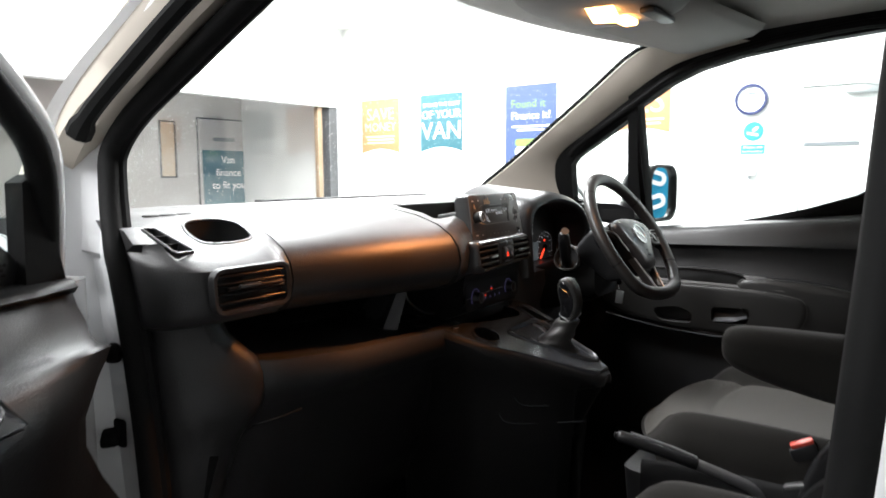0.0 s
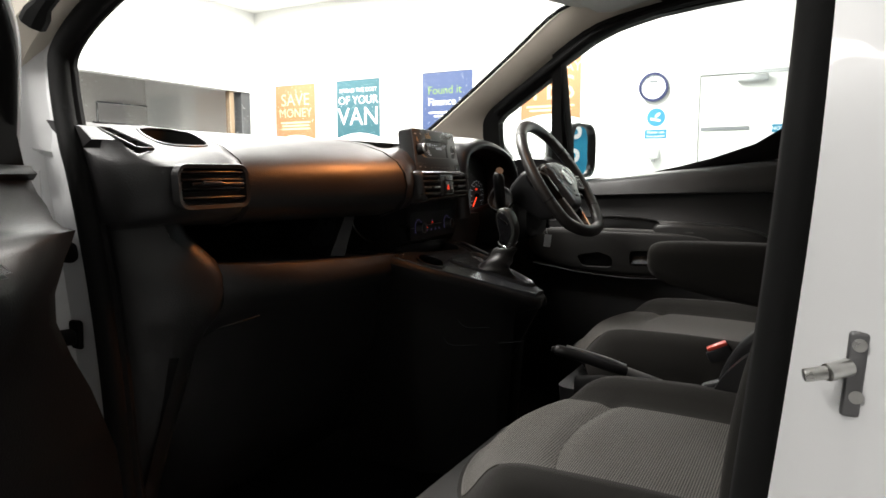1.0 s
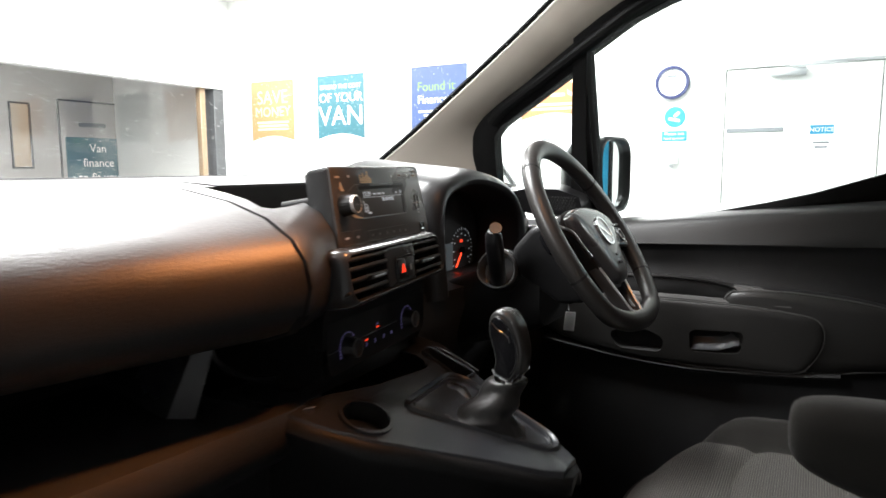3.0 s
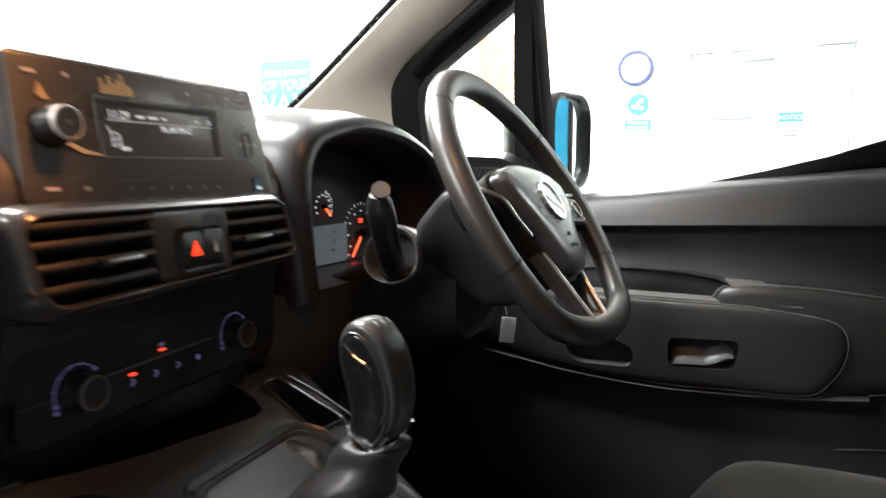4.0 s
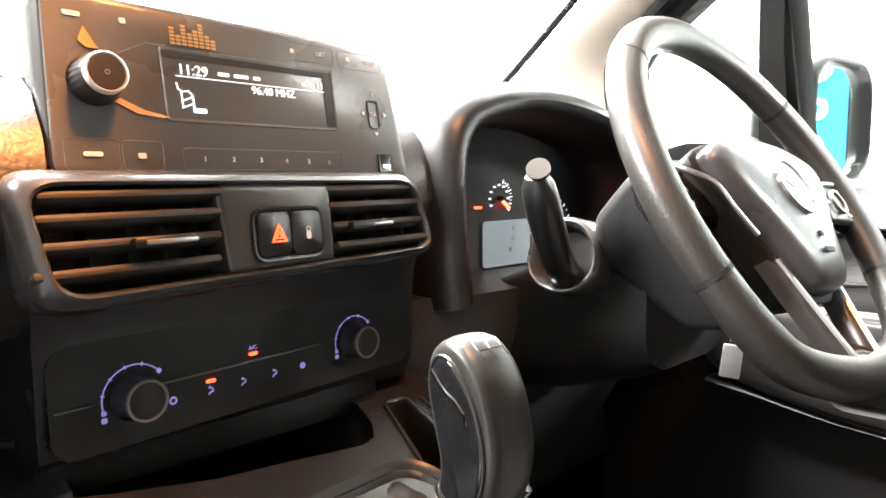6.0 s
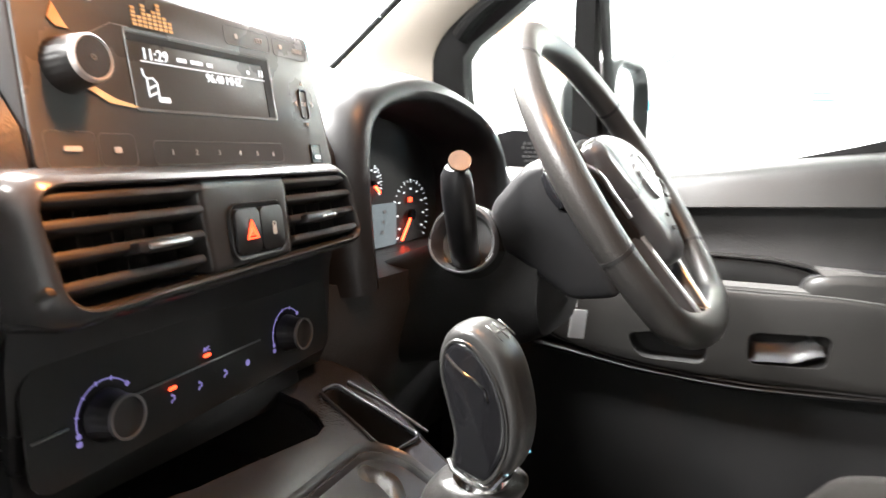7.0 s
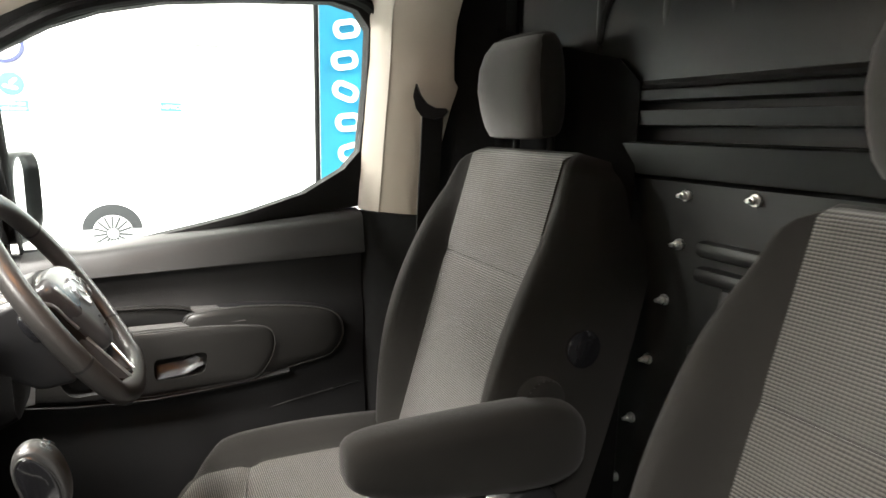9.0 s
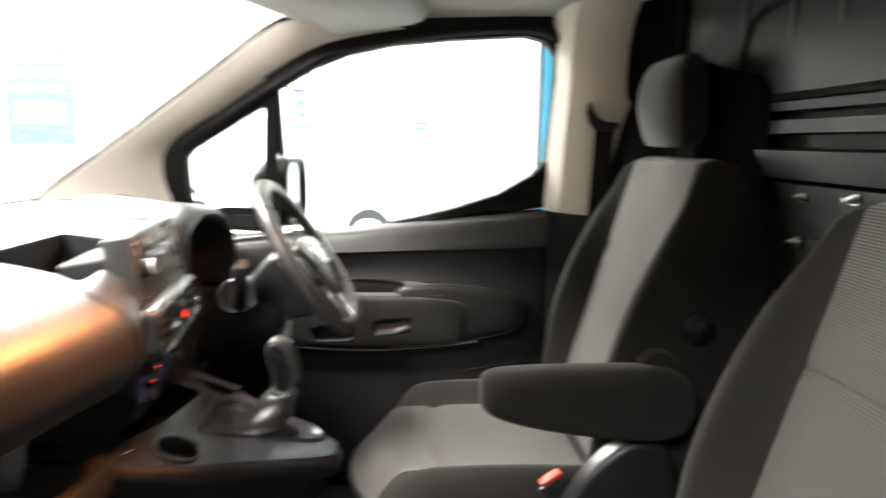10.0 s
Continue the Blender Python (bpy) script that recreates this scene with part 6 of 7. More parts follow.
gc = Vector((0.012, 0.448))


def on_console(x, y, lift=0.0):
    return Vector((x, y, con_z(y) + 0.003 + lift))


def frame_ring(k, lift):
    return [on_console(gc.x + (x - gc.x) * k, gc.y + (y - gc.y) * k, lift) for x, y in GAITER]


part("gaiter_frame", loft([frame_ring(k, z) for k, z in ((1.05, -0.004), (1.045, 0.004), (1.02, 0.0062), (0.985, 0.0050), (0.965, 0.0025), (0.945, 0.0040), (0.92, 0.0045), (0.89, 0.0020), (0.88, -0.004))], loop=True, caps=False), M_CONS, gear, "satin grey frame", sharp=50)
rings = []
HEM = [tuple(Vector(p).lerp(Vector(q), k / 4)) for p, q in zip(GAITER, GAITER[1:] + GAITER[:1]) for k in range(4)]
SLEEVE = (Vector((0.006, 0.440, con_z(0.440) + 0.010)), Vector((0.0225, 0.411, 1.001)))    # middle of the leather sleeve, foot and top
for k in range(37):
    t = k / 36
    ring = []
    for x, y in HEM:
        a = math.atan2(y - gc.y, x - gc.x)
        if t < 0.4:         # pleated skirt lying over the frame
            u = t / 0.4
            foot = SLEEVE[0] + Vector((0.035 * math.cos(a), 0.038 * math.sin(a), 0))
            low = on_console(gc.x + (x - gc.x) * 0.90, gc.y + (y - gc.y) * 0.90, 0.0)
            p = low.lerp(foot, u)
            p.z = low.z + (foot.z - low.z) * u ** 2 + 0.0045 * math.sin(math.pi * u) * (math.sin(7 * a + 2.5 * u) + 0.5 * math.sin(12 * a - 3 * u) - 0.6)
        else:               # creased sleeve round the lever
            u = (t - 0.4) / 0.6
            c = SLEEVE[0].lerp(SLEEVE[1], u)
            r = 0.0275 + 0.0075 * (1 - u) ** 3 - 0.004 * u ** 2 + math.sin(math.pi * u) * (0.0030 * math.sin(8 * u + 1.5 * math.sin(a + 0.8)) + 0.0018 * math.sin(5 * a + 4 * u))
            p = c + Vector((r * math.cos(a), 1.08 * r * math.sin(a), 0.003 * math.sin(2 * a + 1.0) * math.sin(math.pi * u) ** 2))
        ring.append(p)
    rings.append(ring)
part("gaiter", loft(rings), M_LEATHER, gear, "creased black leather gaiter", sub=1, sharp=180)
KM = pose(0.0185, 0.408, 1.0440, 2, 0, -3) @ Matrix.Diagonal((0.96, 0.91, 1.0, 1.0))
KNOB = [(0.0165, -0.036), (0.0150, -0.018), (0.0210, 0.000), (0.0270, 0.018), (0.0265, 0.034), (0.0185, 0.0440), (0.004, 0.0455), (-0.0125, 0.0345), (-0.0225, 0.016), (-0.0275, -0.006), (-0.0235, -0.028), (-0.009, -0.0415), (0.008, -0.0400)]
knob_line = [(v.x, v.y) for v in spline([(y, z, 0) for y, z in KNOB], 5, True)]
part("knob", moved(loft([[(x, y, z) for y, z in inset(knob_line, d)] for x, d in ((-0.0155, 0.0085), (-0.0155, 0.0052), (-0.0142, 0.0024), (-0.0105, 0.0008), (-0.005, 0.0), (0.005, 0.0), (0.0105, 0.0008), (0.0142, 0.0024), (0.0155, 0.0052), (0.0155, 0.0085))]), KM), M_KNOB, gear, "grey soft-touch knob", sharp=60)
SIDE = [(v.x, v.y) for v in spline([(y, z, 0) for y, z in ((0.0125, -0.032), (0.0112, -0.016), (0.0165, 0.001), (0.0220, 0.018), (0.0210, 0.030), (0.0145, 0.0365), (0.003, 0.0345), (-0.011, 0.020), (-0.0190, 0.001), (-0.0190, -0.018), (-0.009, -0.0355), (0.004, -0.0355))], 5, True)]
for s in (-1, 1):
    part("knob_inlay", moved(loft([[(s * x, y, z) for y, z in inset(SIDE, d)] for x, d in ((0.0120, 0.0), (0.0158, 0.0), (0.0168, 0.0012), (0.0172, 0.0035))]), KM), M_GLOSS, gear, "gloss black knob inlay", sharp=60)
    part("knob_trim", tube([KM @ Vector((s * 0.0160, y, z)) for y, z in inset(SIDE, -0.0006)], 0.0009, 6, closed=True, up=(1, 0, 0)), M_KNOB, gear, "grey inlay edge")
    part("hook_trim", tube([KM @ Vector((s * 0.0170, y, z)) for y, z in ((0.0200, 0.0290), (0.0130, 0.0235), (0.0075, 0.0205), (0.0010, 0.0185), (-0.0060, 0.0140), (-0.0080, 0.0085))], 0.0011, 6, up=(1, 0, 0)), M_CHROME, gear, "chrome hook line")
    part("foot_trim", tube([KM @ Vector((s * 0.0160, y, z)) for y, z in ((0.0165, -0.0290), (0.0130, -0.0345), (0.0020, -0.0385), (-0.0080, -0.0400), (-0.0130, -0.0380), (-0.0205, -0.0280))], 0.0020, 8, up=(1, 0, 0)), M_CHROME, gear, "chrome foot edge")
part("knob_collar", tube([KM @ Vector((0, 0.0, -0.036)), KM @ Vector((0, 0.001, -0.041)), KM @ Vector((0, 0.003, -0.050))], 0.016, 16, radii=[0.0160, 0.0175, 0.0170]), M_CHROME, gear, "chrome collar")
for x, y, w, h in ((-0.008, 0, 0.0011, 0.013), (0.0, 0, 0.0011, 0.013), (0.008, 0, 0.0011, 0.013), (0, 0, 0.017, 0.0011)):
    part("shift_pattern", moved(rbox((x, y, 0), (w, h, 0.0010), 0.0004, 1), KM @ pose(0, -0.006, 0.0425, 31)), M_KNOB, gear)

hb = thing("handbrake", "black handbrake lever with a silver-grey grip edge", "handbrake", (-0.01, 0.15, 0.70))
hp = [(-0.049, 0.269, 0.802), (-0.041, 0.246, 0.797), (-0.011, 0.174, 0.774), (0.009, 0.134, 0.759), (0.045, 0.05, 0.726), (0.06, 0.02, 0.70)]
part("grip", tube(spline(hp[:4], 4), 0.013, 12, flat=0.85, radii=[0.008, 0.0120, 0.0130] + [0.0133] * 9 + [0.0128]), M_SMOOTH, hb)
part("button", cyl((-0.051, 0.274, 0.8035), (-0.046, 0.263, 0.8005), 0.006, n=14, bev=0.001), M_SMOOTH, hb)
part("lever", tube(spline(hp[3:], 4), 0.0105, 12), M_SILVER, hb, "grey lever stem")
part("slot_edge", tube([(-0.038, 0.246, 0.8085), (-0.006, 0.174, 0.7865), (0.011, 0.134, 0.7705)], 0.0035, 8), M_SILVER, hb)

# ---- seats ----
SB0, SB1 = Vector((0, -0.122, 0.79)), Vector((0, -0.287, 1.372))


def back_half(v):
    return 0.228 + 0.022 * math.sin(math.pi * min(1, v * 1.1)) - 0.030 * smooth01((v - 0.70) / 0.30) - 0.034 * smooth01((v - 0.90) / 0.10) ** 2


def back_front(u, v, lift=0.0):
    """A point of the backrest's front face; u from -1 to 1 across, v from 0 to 1 up."""
    half = back_half(v)
    p = SB0.lerp(SB1, v)
    n = Vector((0, 0.96, 0.28))
    d = abs(u) * half
    swell = 0.35 + 0.65 * math.sin(math.pi * min(1, v * 1.15 + 0.02)) if v < 0.85 else 0.35 + 0.65 * math.sin(math.pi * 0.9975)
    bol = 0.060 * smooth01((d - 0.145) / 0.055) * (1 - smooth01((abs(u) - 0.86) / 0.20)) * max(0.15, swell)
    edge = -0.050 * smooth01((abs(u) - 0.88) / 0.12) ** 1.5
    roll = -0.022 * smooth01((v - 0.965) / 0.035) - 0.005 * math.exp(-((v - 0.652) / 0.022) ** 2) * (1 - smooth01((d - 0.13) / 0.04))
    return Vector((half * u, 0, 0)) + p + n * (bol + edge + roll + lift)


def back_panel(u, v, lift=0.0):
    """The same face, u from -1 to 1 across the centre panel."""
    return back_front(u * 0.149 / back_half(v), v, lift)


def cushion_top(u, v, lift=0.0):
    """A point of the cushion's top; v from 0 at the back to 1 at the front."""
    half = 0.245 + 0.012 * math.sin(math.pi * v)
    d = abs(u) * half
    bol = 0.034 * smooth01((d - 0.150) / 0.060) * (1 - smooth01((abs(u) - 0.84) / 0.20)) * (1 - 0.5 * smooth01((v - 0.75) / 0.25))
    z = 0.790 + 0.006 * math.sin(math.pi * min(1.0, v * 1.1)) + bol - 0.060 * smooth01((v - 0.82) / 0.18) ** 1.6 - 0.040 * smooth01((abs(u) - 0.88) / 0.12) ** 1.5
    z -= 0.008 * math.exp(-((v - 0.676) / 0.030) ** 2) * (1 - smooth01((d - 0.13) / 0.05))
    front = 0.335 - 0.11 * u * u
    return Vector((half * u + 0.012, -0.16 + (front + 0.16) * v, z + lift))


def cushion_panel(u, v, lift=0.0):
    return cushion_top((u * 0.152 - 0.012) / (0.245 + 0.012 * math.sin(math.pi * v)), v, lift)


def patch(fn, u0, u1, v0, v1, nu, nv, lift, thick):
    """A closed pad over part of a face."""
    top = [[fn(u0 + (u1 - u0) * i / nu, v0 + (v1 - v0) * j / nv, lift) for i in range(nu + 1)] for j in range(nv + 1)]
    bot = [[fn(u0 + (u1 - u0) * i / nu, v0 + (v1 - v0) * j / nv, lift - thick) for i in range(nu + 1)] for j in range(nv + 1)]
    return loft([t + b[::-1] for t, b in zip(top, bot)])


def seat(label, sx, arm, dy=0.0, dz=0.0):
    st = thing("seat", label, "seat", (sx, 0.1, 0.44), "cab seats")
    o = Vector((sx, dy, dz))
    # backrest body
    rings = []
    for j in range(49):
        v = j / 48
        front = [back_front(-1 + 2 * i / 80, v) for i in range(81)]
        thick = 0.125 - 0.012 * v
        back = [Vector((p.x * 0.96, p.y - thick * 0.92, p.z - 0.02)) for p in (front[80], front[64], front[48], front[32], front[16], front[0])]
        back = [Vector((q.x, min(q.y, SB0.lerp(SB1, v).y - thick + 0.02), q.z)) for q in back]
        rings.append([p + o for p in front + back])
    part("backrest", loft(rings), M_CLOTH, st, "dark cloth backrest with side bolsters", sharp=70)
    part("back_panel", moved(patch(back_panel, -1, 1, 0.6530, 0.992, 18, 28, 0.003, 0.012), Matrix.Translation(o)), M_RIB, st, "ribbed grey cloth centre panel", sharp=60)
    part("lumbar_panel", moved(patch(back_panel, -1, 1, 0.03, 0.6512, 18, 50, 0.003, 0.012), Matrix.Translation(o)), M_RIB, st, "ribbed grey cloth centre panel", sharp=60)
    oc = o + (Vector((0, 0, 0)) if arm else Vector((0.008, -0.044, 0.012)))
    # cushion
    rings = []
    for j in range(41):
        v = j / 40
        top = [cushion_top(-1 + 2 * i / 28, v) for i in range(29)]
        low = 0.13 - 0.03 * v
        bot = [Vector((p.x * 0.97, p.y - 0.01 - 0.02 * v, 0.79 - low)) for p in (top[28], top[20], top[14], top[8], top[0])]
        rings.append([p + oc for p in top + bot])
    part("cushion", loft(rings), M_CLOTH, st, "dark cloth cushion with raised sides", sharp=70)
    part("cushion_panel", moved(patch(cushion_panel, -1, 1, 0.10, 0.6753, 18, 32, 0.003, 0.012), Matrix.Translation(oc)), M_RIB_SEAT, st, "ribbed grey cloth centre panel", sharp=60)
    part("thigh_panel", moved(patch(cushion_panel, -1, 1, 0.6767, 0.985, 18, 24, 0.003, 0.012), Matrix.Translation(oc)), M_RIB_SEAT, st, "ribbed grey cloth front panel", sharp=60)
    part("seat_base", loft([[(sx + u, 0.08 + v, z) for u, v in rrect(w, d, 0.03)] for z, w, d in ((0.44, 0.40, 0.40), (0.56, 0.44, 0.44), (0.68, 0.45, 0.46))]), M_DASH, st, "black plastic seat base", sharp=60)
    for s in (-1, 1):
        vx = oc.x + 0.012 + s * 0.250
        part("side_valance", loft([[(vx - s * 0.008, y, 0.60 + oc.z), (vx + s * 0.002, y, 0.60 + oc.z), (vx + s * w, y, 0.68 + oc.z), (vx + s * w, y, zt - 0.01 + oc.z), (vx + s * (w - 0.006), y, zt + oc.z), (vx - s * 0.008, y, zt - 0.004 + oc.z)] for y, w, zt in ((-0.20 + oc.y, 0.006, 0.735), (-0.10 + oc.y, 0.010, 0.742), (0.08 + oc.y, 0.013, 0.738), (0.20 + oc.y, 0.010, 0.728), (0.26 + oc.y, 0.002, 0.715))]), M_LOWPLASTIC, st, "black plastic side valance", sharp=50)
    # headrest
    hm = Matrix.Translation((sx + (0.0 if arm else 0.012), -0.292 + dy, 1.464 + dz * 0.4 - (0.0 if arm else 0.012))) @ pose(0, 0, 0, -8)
    levels = ((-0.080, 0.146, 0.046, 0.004), (-0.074, 0.168, 0.062, 0.004), (-0.058, 0.184, 0.074, 0.004), (-0.03, 0.194, 0.083, 0.004), (0.005, 0.198, 0.087, 0.004), (0.04, 0.193, 0.082, 0.0), (0.066, 0.178, 0.071, -0.006), (0.084, 0.150, 0.052, -0.012), (0.092, 0.110, 0.030, -0.016))

    def rest(w, d, y, a, lift=0.0):
        c, q = math.cos(a), math.sin(a)
        r = (abs(c) ** 3.6 + abs(q) ** 3.6) ** (-1 / 3.6)
        return (w / 2 * r * c, (d / 2 + lift) * r * q + y)
    part("headrest", moved(loft([[(*rest(w, d, y, 2 * math.pi * k / 48), z) for k in range(48)] for z, w, d, y in levels]), hm), M_CLOTH, st, "dark cloth headrest", sub=1, sharp=180)
    face = []
    for z, w, d, y in levels[1:-1]:
        row = [(*rest(w, d, y, math.pi * (0.155 + 0.69 * k / 16), 0.0022), z) for k in range(17)]
        face.append(row + [(px * 0.97, py - 0.010, pz) for px, py, pz in row[::-1]])
    part("headrest_panel", moved(loft(face), hm), M_CLOTH2, st, "plain grey cloth headrest face", sharp=60)
    for s in (-1, 1):
        part("headrest_post", cyl((sx + s * 0.055, -0.318 + dy, 1.30 + dz), (sx + s * 0.055, -0.318 + dy, 1.40 + dz), 0.006, n=10), M_RUBBER, st)
    # recliner and hinge cover
    for s in ((-1,) if arm else (1,)):
        rx = sx + s * 0.232
        cover = spline([(y, z, 0) for y, z in ((-0.030, 0.66), (-0.040, 0.76), (-0.068, 0.825), (-0.108, 0.872), (-0.150, 0.900), (-0.190, 0.903), (-0.222, 0.875), (-0.238, 0.80), (-0.235, 0.70), (-0.19, 0.64))], 4, True)
        part("hinge_cover", loft([[(rx + s * a, -0.15 + (v.x + 0.15) * k, 0.78 + (v.y - 0.78) * k) for v in cover] for a, k in ((0.0, 1.0), (0.026, 1.0), (0.033, 0.985), (0.037, 0.95), (0.039, 0.88))]), M_SMOOTH, st, "rounded black hinge cover", sharp=70)
        kx = sx + s * 0.222
        part("recliner_knob", merge(cyl((kx, -0.262, 1.09), (kx + s * 0.030, -0.262, 1.09), 0.031, 0.029, n=12, bev=0.003), cyl((kx, -0.262, 1.09), (kx + s * 0.034, -0.262, 1.09), 0.016, n=20, bev=0.002)), M_GLOSS, st, "black round recliner knob")
    if arm:
        ax = 0.035
        rings = []
        for y, w, h, z in ((0.102, 0.034, 0.040, 0.996), (0.094, 0.055, 0.064, 0.994), (0.07, 0.070, 0.086, 0.990), (0.0, 0.076, 0.106, 0.982), (-0.10, 0.078, 0.122, 0.976), (-0.18, 0.078, 0.130, 0.972), (-0.222, 0.072, 0.114, 0.970), (-0.242, 0.056, 0.080, 0.969), (-0.25, 0.03, 0.040, 0.969)):
            rings.append([(ax + u, y, z + v) for u, v in rrect(w, h, min(w, h) * 0.42, 5)])
        part("armrest", loft(rings), M_CLOTH, st, "cloth-covered fold-down armrest", sub=1, sharp=180)
        part("armrest_pivot", cyl((0.04, -0.195, 1.022), (0.09, -0.195, 1.022), 0.034, n=24, bev=0.006), M_CLOTH, st)
    return st


seat("dark and ribbed grey cloth driver's seat with an armrest", 0.300, True)
seat("dark and ribbed grey cloth passenger seat", -0.408, False, -0.015, -0.033)
for bx, by, bz, rz in ((0.082, -0.040, 0.802, 14), (0.045, -0.04, 0.735, -6)):
    bk = thing("belt_buckle", "red-buttoned seat belt buckle beside a seat", "belt buckle", (bx, by, bz - 0.08), "belt buckles")
    part("body", rbox((bx, by, bz - 0.012), (0.024, 0.046, 0.055), 0.006, 2, (-25, 0, rz)), M_SMOOTH, bk)
    part("button", rbox((bx - 0.002, by + 0.010, bz + 0.0165), (0.019, 0.040, 0.008), 0.003, 2, (-25, 0, rz)), M_RED if bz > 0.78 else M_SILVER, bk, "red release button" if bz > 0.78 else "metal tongue")
    part("stalk", tube([(bx, by - 0.01, bz - 0.035), (bx, by - 0.02, bz - 0.10)], 0.009, 8), M_RUBBER, bk)

# ---- driver's door ----
GL = 0.80


def gx(z):
    return GL - 0.28 * (z - 1.2)


def dside(y, z, off=0.0):
    return (gx(z) + off, y, z)


dd = thing("driver_door", "closed driver's door with black trim and a clear window", "car door", (0.8, 0.3, 0.45))
# inner trim: profile from belt to foot along the door's length
DY = [(-0.152, 0.0), (-0.12, 0.02), (-0.06, 0.1), (0.02, 0.22), (0.12, 0.3), (0.25, 0.3), (0.40, 0.3), (0.52, 0.25), (0.62, 0.15), (0.72, 0.05), (0.80, 0.0)]


def belt_z(y):
    """Height of the door's sill at y."""
    return 1.205 - 0.105 * (y + 0.15)


def belt_low(y):
    """Height of the lower edge of the band under the sill."""
    return 1.117 - 0.035 * (y + 0.14)


rows = []
for y, k in DY:
    bz = belt_z(y)
    rows.append([(0.84, y, bz - 0.03), (0.835, y, bz + 0.004), (0.80, y, bz + 0.006), (0.765, y, bz + 0.002), (0.757, y, bz - 0.008), (0.754, y, bz - 0.026), (0.752, y, bz - 0.050), (0.752, y, bz - 0.070), (0.752, y, bz - 0.080), (0.757 - 0.02 * k, y, 1.04), (0.750 - 0.05 * k, y, 1.012), (0.745 - 0.05 * k, y, 0.99), (0.742 - 0.05 * k, y, 0.97), (0.742 - 0.05 * k, y, 0.94), (0.742 - 0.045 * k, y, 0.915), (0.746 - 0.02 * k, y, 0.89), (0.745, y, 0.85), (0.730, y, 0.76), (0.722, y, 0.60), (0.735, y, 0.50), (0.84, y, 0.48)])
trim = part("door_trim", loft(rows), M_DOORTRIM, dd, "black moulded door trim with an armrest", sharp=45)

part("belt_roll", loft([[(0.80, y, bz + 0.0085), (0.776, y, bz + 0.0055), (0.757, y, bz + 0.0015), (0.7475, y, bz - 0.004), (0.7425, y, bz - 0.012), (0.7385, y, bz - 0.38 * h), (0.7330, y, bz - 0.70 * h), (0.7290, y, bz - 0.965 * h), (0.7300, y, bz - h), (0.7535, y, bz - h - 0.002), (0.765, y, bz - 0.6 * h)] for y, bz, h in ((y, belt_z(y), belt_z(y) - belt_low(y)) for y in (-0.152, -0.06, 0.06, 0.20, 0.36, 0.52))]), M_BELT, dd, "grey upper door trim", sharp=32)


def raised(name, outline, steps, mat, label=""):
    """A panel standing proud of the door trim: (x, scale) steps over a smooth (y, z) outline."""
    line = spline([(y, z, 0) for y, z in outline], 4, True)
    cy, cz = sum(v.x for v in line) / len(line), sum(v.y for v in line) / len(line)

    def ring(x, inset):
        out = []
        for v in line:
            d = Vector((v.x - cy, v.y - cz))
            k = 1 - inset / d.length
            out.append((x, cy + d.x * k, cz + d.y * k))
        return out
    return part(name, loft([ring(x, inset) for x, inset in steps]), mat, dd, label, sharp=60)


ARM = [(0.62, 0.965), (0.56, 0.984), (0.42, 0.987), (0.30, 0.988), (0.193, 0.988), (0.10, 0.980), (0.070, 0.969), (0.060, 0.945), (0.064, 0.915), (0.080, 0.885), (0.108, 0.864), (0.20, 0.858), (0.306, 0.853), (0.45, 0.860), (0.58, 0.885), (0.63, 0.925)]
arm = raised("armrest_pad", ARM, ((0.755, -0.002), (0.7060, 0.0), (0.7025, 0.0008), (0.7000, 0.0024), (0.6985, 0.0050), (0.6975, 0.014), (0.6965, 0.030), (0.6960, 0.048)), M_PAD, "smooth soft-touch armrest pad")
REAR = [(0.20, 1.018), (0.13, 1.020), (0.067, 1.017), (0.0, 1.010), (-0.055, 0.998), (-0.085, 0.978), (-0.096, 0.945), (-0.088, 0.915), (-0.06, 0.890), (0.01, 0.876), (0.06, 0.866), (0.12, 0.872), (0.20, 0.90), (0.24, 0.96), (0.235, 1.005)]
raised("rear_panel", REAR, ((0.755, -0.002), (0.7200, 0.0), (0.7150, 0.0020), (0.7105, 0.0060), (0.7070, 0.014), (0.7050, 0.028)), M_PAD, "rounded rear trim panel")
raised("panel_rim", REAR, ((0.756, -0.0042), (0.7200, -0.0030), (0.7185, -0.0014), (0.7210, 0.0)), M_SMOOTH)
# not hollow: a proud black panel painted as the slot's shade
raised("grab_recess", [(0.60, 0.998), (0.50, 1.020), (0.36, 1.027), (0.27, 1.024), (0.225, 1.014), (0.195, 0.996), (0.30, 0.990), (0.50, 0.988)], ((0.752, 0.0), (0.728, 0.0), (0.7265, 0.002)), M_DARKHOLE, "raised dark panel for the shaded grab slot")
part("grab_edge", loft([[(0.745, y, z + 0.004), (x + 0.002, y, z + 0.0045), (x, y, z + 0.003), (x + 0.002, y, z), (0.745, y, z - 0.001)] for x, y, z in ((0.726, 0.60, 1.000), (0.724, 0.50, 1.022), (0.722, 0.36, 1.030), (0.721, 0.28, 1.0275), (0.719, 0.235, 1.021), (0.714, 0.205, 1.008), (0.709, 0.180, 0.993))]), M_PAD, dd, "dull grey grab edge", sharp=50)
# facet, ledge and seam lines are pale to paint in caught light
part("grab_facet", loft([[(0.7165, 0.225, 1.0235), (0.7150, 0.150, 1.021), (0.7040, 0.118, 0.9915), (0.7060, 0.185, 0.9925)], [(0.745, 0.225, 1.0235), (0.745, 0.150, 1.021), (0.735, 0.118, 0.9915), (0.735, 0.185, 0.9925)]]), M_LIT_EDGE, dd, "slanted grab end")
